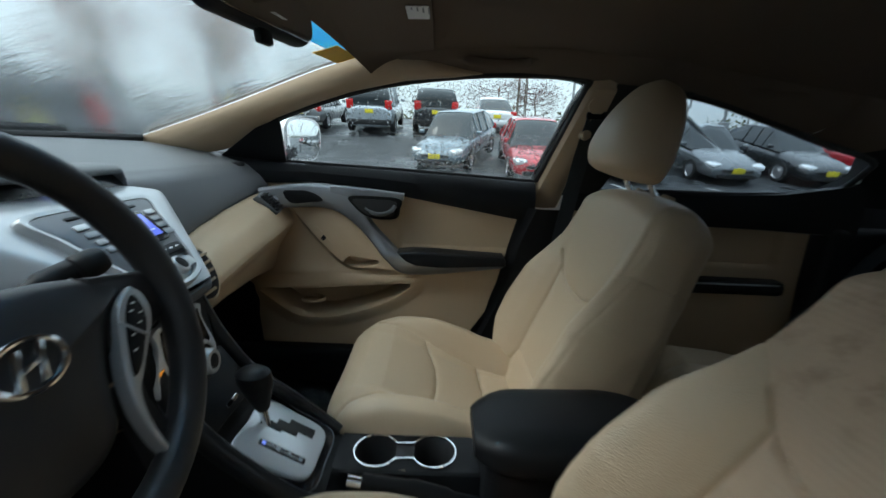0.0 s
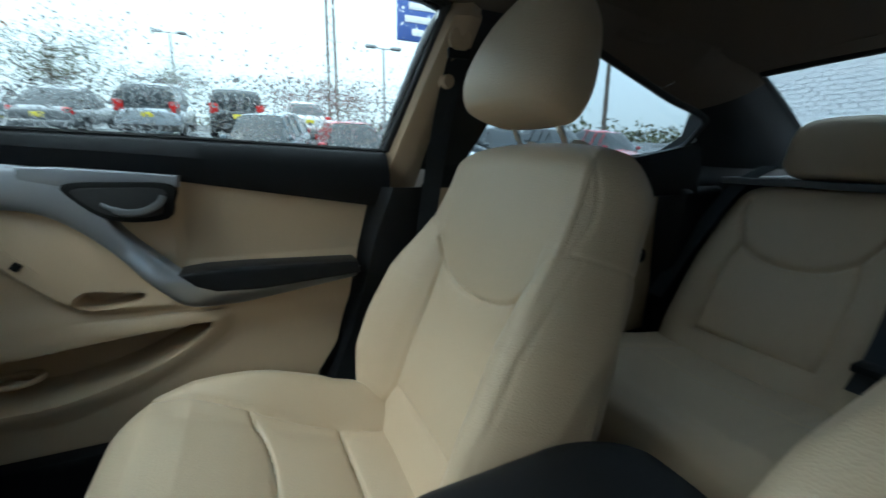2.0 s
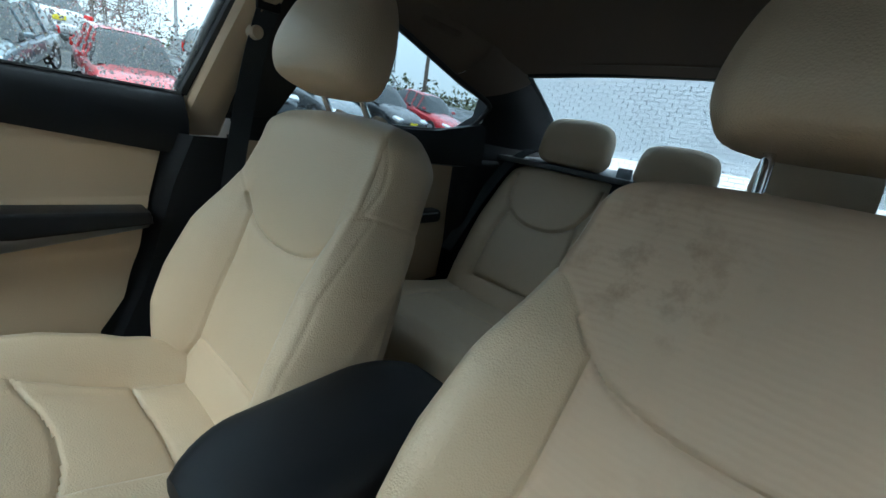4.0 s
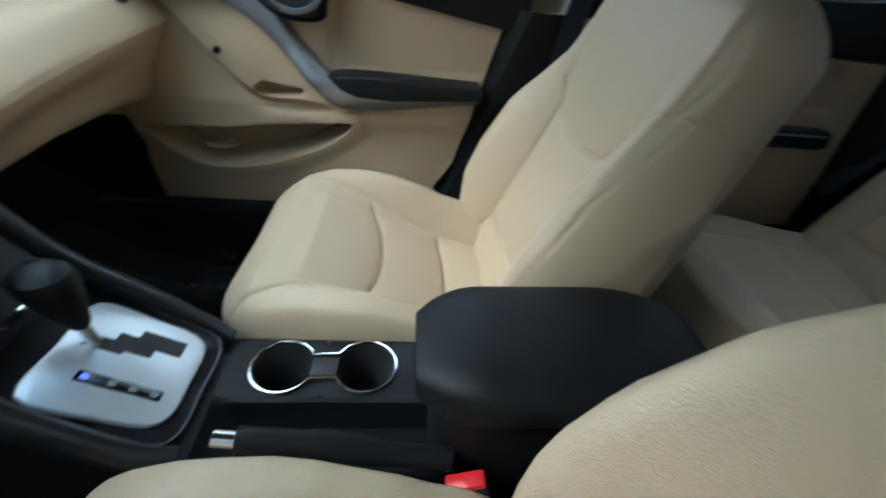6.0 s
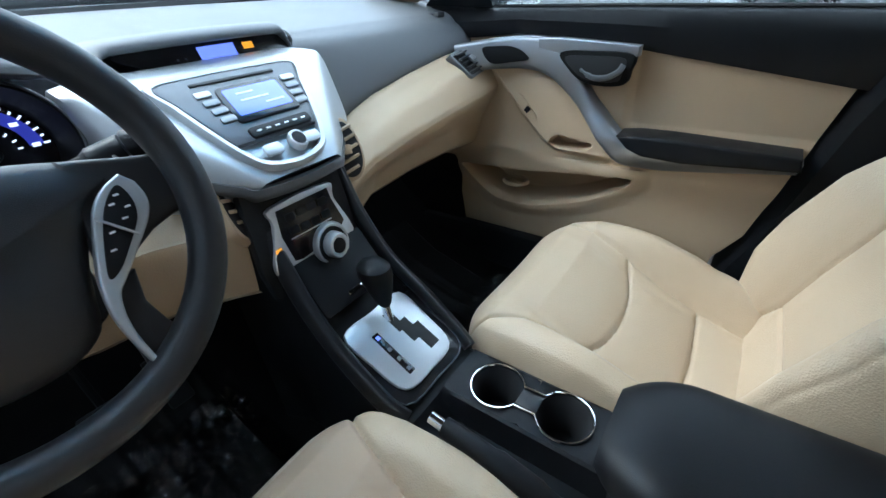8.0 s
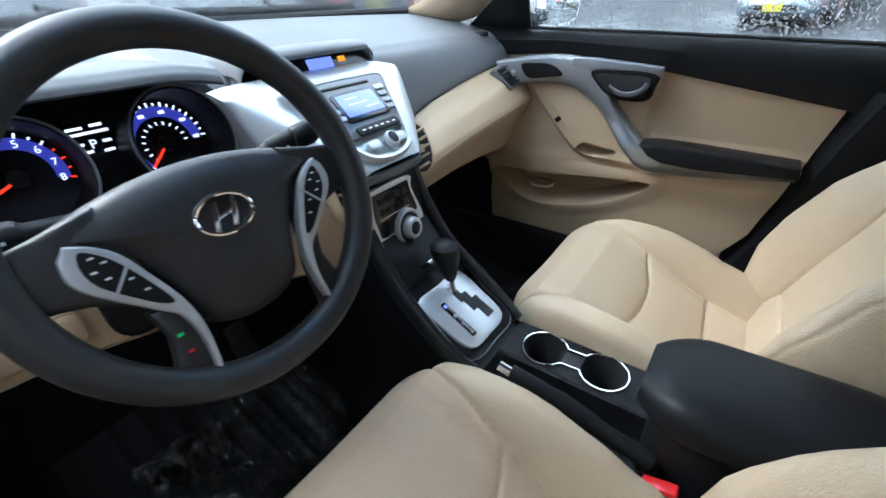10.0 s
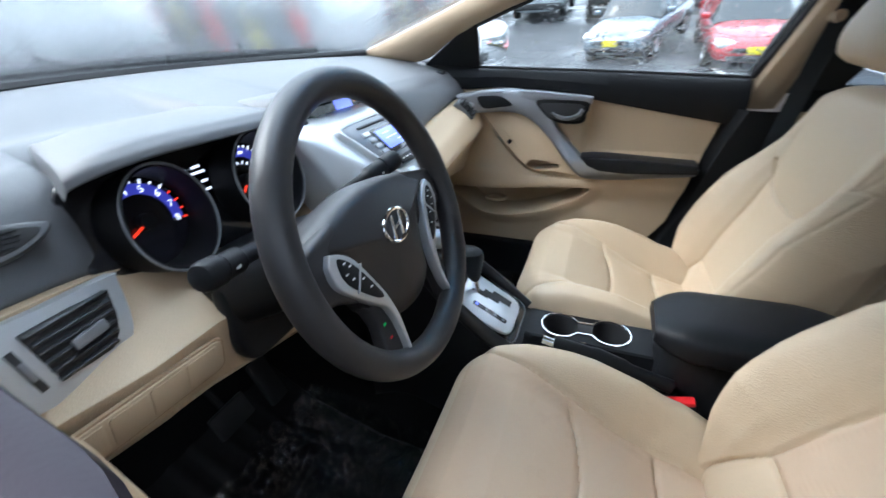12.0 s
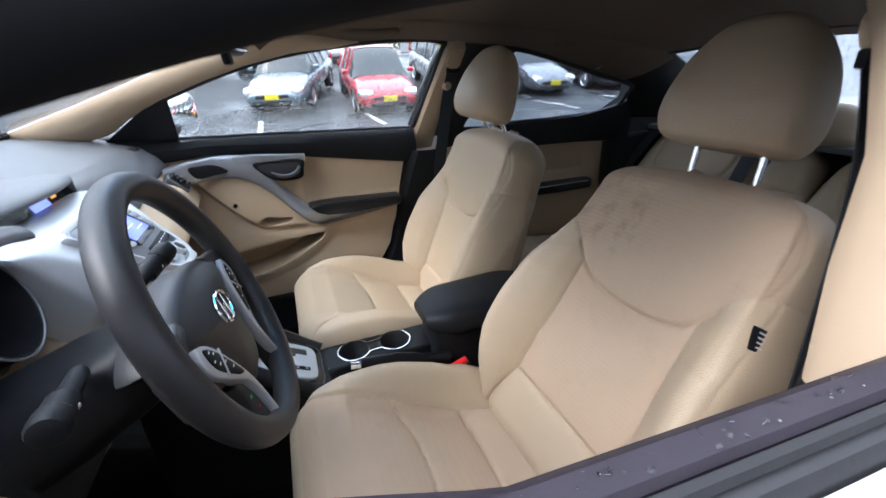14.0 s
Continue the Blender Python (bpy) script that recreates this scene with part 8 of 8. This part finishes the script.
def light_pole(x, y, h):
    g_ = lot_z(x, y)
    p = thing("lamp_post", (x, y, g_), "grey steel car park lamp post with twin heads", "lamp post", "lamp posts")
    part("shaft", tube([(x, y, g_), (x, y, h)], [0.09, 0.055], 10), M_POLE, p)
    part("base", lathe([(0.28, 0), (0.28, 0.7), (0.2, 0.75), (0.01, 0.75)], Matrix.Translation((x, y, g_)), 16), M_POLE, p)
    for sx in (-1, 1):
        part("arm", tube([(x, y, h - 0.1), (x + 0.5 * sx, y, h)], 0.03, 6), M_POLE, p)
        part("lamp_head", box((x + 0.75 * sx, y, h), (0.6, 0.35, 0.16), 0.04), M_POLE, p)


for x, y, h in ((-4.5, 36, 9), (7.5, 25, 7), (11.5, 27, 7.5), (16, 24, 7), (19, 33, 8), (26, 30, 8), (30, 42, 9)):
    light_pole(x, y, h)


def lattice_mast(x, y, h):
    p = thing("lattice_mast", (x, y, 0), "tall dark lattice mast beyond the cars", "mast", shift=(0, 0, lot_z(x, y) - 0.05))
    for sx, sy in ((-1, -1), (1, -1), (1, 1), (-1, 1)):
        part("leg", tube([(x + 0.28 * sx, y + 0.28 * sy, 0), (x + 0.16 * sx, y + 0.16 * sy, h)], 0.04, 6), M_WOODPOLE, p)
    for k in range(int(h / 0.5)):
        s = -1 if k % 2 else 1
        part("brace", tube([(x - 0.24 * s, y - 0.25, 0.5 * k), (x + 0.24 * s, y - 0.25, 0.5 * k + 0.5)], 0.02, 4), M_WOODPOLE, p)


lattice_mast(5.4, 30, 17)
sg = thing("pole_sign", (11.6, 28.5, lot_z(11.6, 28.5)), "blue and white sign board on a tall pole", "sign")
M_SIGN = mat("blue_sign_face", (0.05, 0.10, 0.35), 0.4)
part("pole", tube([(11.6, 28.6, 1.6), (11.6, 28.6, 9.6)], 0.15, 10), M_POLE, sg)
part("board", box((11.6, 28.5, 9.8), (4.2, 0.25, 2.7), 0.05), M_SIGN, sg)
for i, (w, z) in enumerate(((2.6, 10.6), (3.2, 9.8), (2.2, 9.0))):
    part("bar", box((11.6, 28.36, z), (w, 0.03, 0.42), 0.01), M_WHITE, sg)
for x0 in (22.0, 34.0):
    up_ = thing("utility_pole", (x0, 22, lot_z(x0, 22) - 0.05), "dark wooden utility pole with cross arms", "utility pole", "utility poles")
    part("shaft", tube([(x0, 22, 1.1), (x0, 22, 11)], [0.16, 0.11], 8), M_WOODPOLE, up_)
    for z in (9.2, 10.2):
        part("cross_arm", box((x0, 22, z), (0.12, 2.4, 0.12), 0.02), M_WOODPOLE, up_)

# trees
M_BARK = mat("grey_brown_bark", (0.10, 0.075, 0.06), 0.9, bump=1.0, scale=25)


def leaf_mat(name, c):
    m = mat(name, c, 0.7, vary=0.35, big=6.0)
    return m


M_LEAF_O = leaf_mat("orange_autumn_leaf", (0.30, 0.12, 0.03))
M_LEAF_G = leaf_mat("dull_green_leaf", (0.07, 0.08, 0.035))
M_LEAF_P = leaf_mat("purple_brown_leaf", (0.11, 0.055, 0.055))


def tree(x, y, h, r, leaf, seed, label, count=2600):
    rg = random.Random(seed)
    g_ = lot_z(x, y)
    t = thing("tree", (x, y, 0), label, "tree", "trees beyond the car park", shift=(0, 0, g_ - 0.05))
    geos = [tube(curve([(x, y, 0), (x + 0.1, y, h * 0.25), (x - 0.05, y + 0.1, h * 0.55), (x, y, h * 0.85)], 5), [0.16 * (1 - 0.055 * i) * h / 6 for i in range(16)], 8)]
    tips = []
    for i in range(22):
        z0 = h * rg.uniform(0.22, 0.75)
        a = rg.uniform(0, 2 * math.pi)
        ln = r * rg.uniform(0.6, 1.0)
        e = Vector((x + ln * math.cos(a), y + ln * math.sin(a), z0 + h * rg.uniform(0.10, 0.32)))
        m_ = Vector((x, y, z0)).lerp(e, 0.5) + Vector((0, 0, -0.05 * h))
        geos.append(tube(curve([(x, y, z0), m_, e], 4), [0.05 * h / 6 * (1 - 0.10 * k) for k in range(9)], 5))
        tips += [(m_, 0.35), (e, 0.55), (m_.lerp(e, 0.5), 0.5)]
    part("trunk", join(*geos), M_BARK, t)
    vs, fs = [], []
    for i in range(count):
        c, sp_r = rg.choice(tips)
        p = c + Vector((rg.gauss(0, sp_r), rg.gauss(0, sp_r), rg.gauss(0, sp_r * 0.8))) * (r / 2.2)
        u = Vector((rg.uniform(-1, 1), rg.uniform(-1, 1), rg.uniform(-1, 1))).normalized()
        w = u.cross(Vector((rg.uniform(-1, 1), rg.uniform(-1, 1), rg.uniform(-1, 1)))).normalized()
        s = rg.uniform(0.06, 0.13) * h / 6
        n = len(vs)
        vs += [tuple(p - u * s), tuple(p + w * s * 0.5), tuple(p + u * s), tuple(p - w * s * 0.5)]
        fs.append((n, n + 1, n + 2, n + 3))
    part("crown", (vs, fs), leaf, t, kind="stuff")


tree(4.2, 33, 3.6, 2.8, M_LEAF_P, 1, "purple-brown low tree beyond the cars")
tree(7.4, 35, 3.4, 2.6, M_LEAF_P, 2, "purple-brown low tree beyond the cars")
tree(-6.0, 36, 4.2, 2.8, M_LEAF_G, 3, "dull green tree beyond the cars")
tree(-1.0, 38, 3.4, 3.0, M_LEAF_G, 4, "dull green tree beyond the cars")
tree(-14.0, 26, 7.0, 3.2, M_LEAF_O, 5, "orange autumn tree beyond the car park")
tree(-19.0, 24, 7.0, 3.2, M_LEAF_O, 6, "orange autumn tree beyond the car park")
tree(-23.0, 15, 7.5, 3.4, M_LEAF_O, 7, "orange autumn tree beyond the car park")
tree(-24.0, 8, 8.0, 3.4, M_LEAF_G, 8, "dull green tree ahead of the car")
tree(-26.0, 1, 7.0, 3.4, M_LEAF_O, 9, "orange autumn tree ahead of the car")
tree(-9.5, 30, 4.8, 3.0, M_LEAF_G, 10, "dull green tree beyond the cars")

# low far hedge and buildings along the horizon
rg = random.Random(12)
vs, fs = [], []
for i in range(15000):
    a = rg.uniform(-0.4, math.pi + 0.6)
    d_ = rg.uniform(48, 60)
    p = Vector((d_ * math.cos(a), d_ * math.sin(a), lot_z(d_ * math.cos(a), d_ * math.sin(a)) + abs(rg.gauss(0, 0.8)) + 0.5 * math.sin(a * 9) ** 2))
    u = Vector((rg.uniform(-1, 1), rg.uniform(-1, 1), rg.uniform(-1, 1))).normalized() * rg.uniform(0.12, 0.35)
    w = u.cross(Vector((rg.uniform(-1, 1), rg.uniform(-1, 1), 1))).normalized() * 0.16
    n = len(vs)
    vs += [tuple(p - u), tuple(p + w), tuple(p + u), tuple(p - w)]
    fs.append((n, n + 1, n + 2, n + 3))
solo("far_hedge", (vs, fs), M_LEAF_G, "far dull green hedgerow on the horizon", "hedge", "stuff")

# plain unseen wall, added on the driver's side to hold back daylight from the cabin
# pale, so that the added wall still bounces some light inside
M_RENDER = mat("pale_grey_render", (0.36, 0.36, 0.365), 0.85, bump=0.6, scale=40, vary=0.2, big=0.7, stain=(0.2, 0.2, 0.205), stain_scale=0.8, stain_amount=0.6)
solo("unseen_shading_wall", box((1.0, -3.6, 2.2), (15.0, 0.3, 4.4), 0.02), M_RENDER, "unseen pale grey wall added to block side daylight from the cabin", "wall", "structure")

# white painted brick wall behind the car
M_BRICK = mat("white_painted_brick", (0.78, 0.80, 0.83), 0.6, bump=0.7, scale=60, vary=0.10, stain=(0.52, 0.54, 0.58), stain_scale=3.0, stain_amount=0.5)
M_MORTAR = mat("grey_mortar", (0.64, 0.66, 0.69), 0.9, bump=0.8, scale=120)
WX, WY0, WY1, WH = 8.7, -13.0, 5.2, 5.6
wall = thing("wall_rear", (WX, (WY0 + WY1) / 2, 0), "long white painted brick wall behind the car", "wall", kind="structure")
part("backing", box((WX + 0.12, (WY0 + WY1) / 2, WH / 2), (0.2, WY1 - WY0, WH), 0), M_MORTAR, wall)
part("coping", box((WX + 0.1, (WY0 + WY1) / 2, WH + 0.05), (0.4, WY1 - WY0 + 0.1, 0.1), 0.01), M_BRICK, wall)
bl, bh, jt = 0.215, 0.065, 0.010
brick_geo = box((0, 0, 0), (0.03, bl, bh), 0.004, segs=1)
brick_mesh = make_mesh("brick", brick_geo, [M_BRICK], (0, 0, 0))
rg = random.Random(8)
near, vs, fs = [], [], []
rows_n, cols_n = int(WH / (bh + jt)), int((WY1 - WY0) / (bl + jt))
for j in range(rows_n):
    z = (j + 0.5) * (bh + jt)
    for i in range(cols_n):
        y = WY1 - 0.12 - (i + 0.5) * (bl + jt) - (0.5 * (bl + jt) if j % 2 else 0)
        x = WX + 0.012 + rg.uniform(-0.003, 0.003)
        if 1.05 < z < 2.2 and 0.4 < y < 4.9 and len(near) < 300:
            near.append((x, y, z))
        else:
            n = len(vs)
            a, b = bl / 2, bh / 2
            vs += [(x - 0.015, y - a, z - b), (x - 0.015, y + a, z - b), (x - 0.015, y + a, z + b), (x - 0.015, y - a, z + b),
                   (x + 0.01, y - a - 0.003, z - b - 0.003), (x + 0.01, y + a + 0.003, z - b - 0.003), (x + 0.01, y + a + 0.003, z + b + 0.003), (x + 0.01, y - a - 0.003, z + b + 0.003)]
            fs += [(n, n + 1, n + 2, n + 3), (n, n + 1, n + 5, n + 4), (n + 1, n + 2, n + 6, n + 5), (n + 2, n + 3, n + 7, n + 6), (n + 3, n, n + 4, n + 7)]
me = bpy.data.meshes.new("bricks")
me.from_pydata([(v[0] - WX, v[1] - (WY0 + WY1) / 2, v[2]) for v in vs], [], fs)
me.materials.append(M_BRICK)
bo = new("bricks", me)
bo.parent = wall
tagged(bo, kind="stuff")
for p in near:
    o = new("brick", brick_mesh)
    o.parent = wall
    o.location = (p[0] - WX, p[1] - (WY0 + WY1) / 2, p[2])
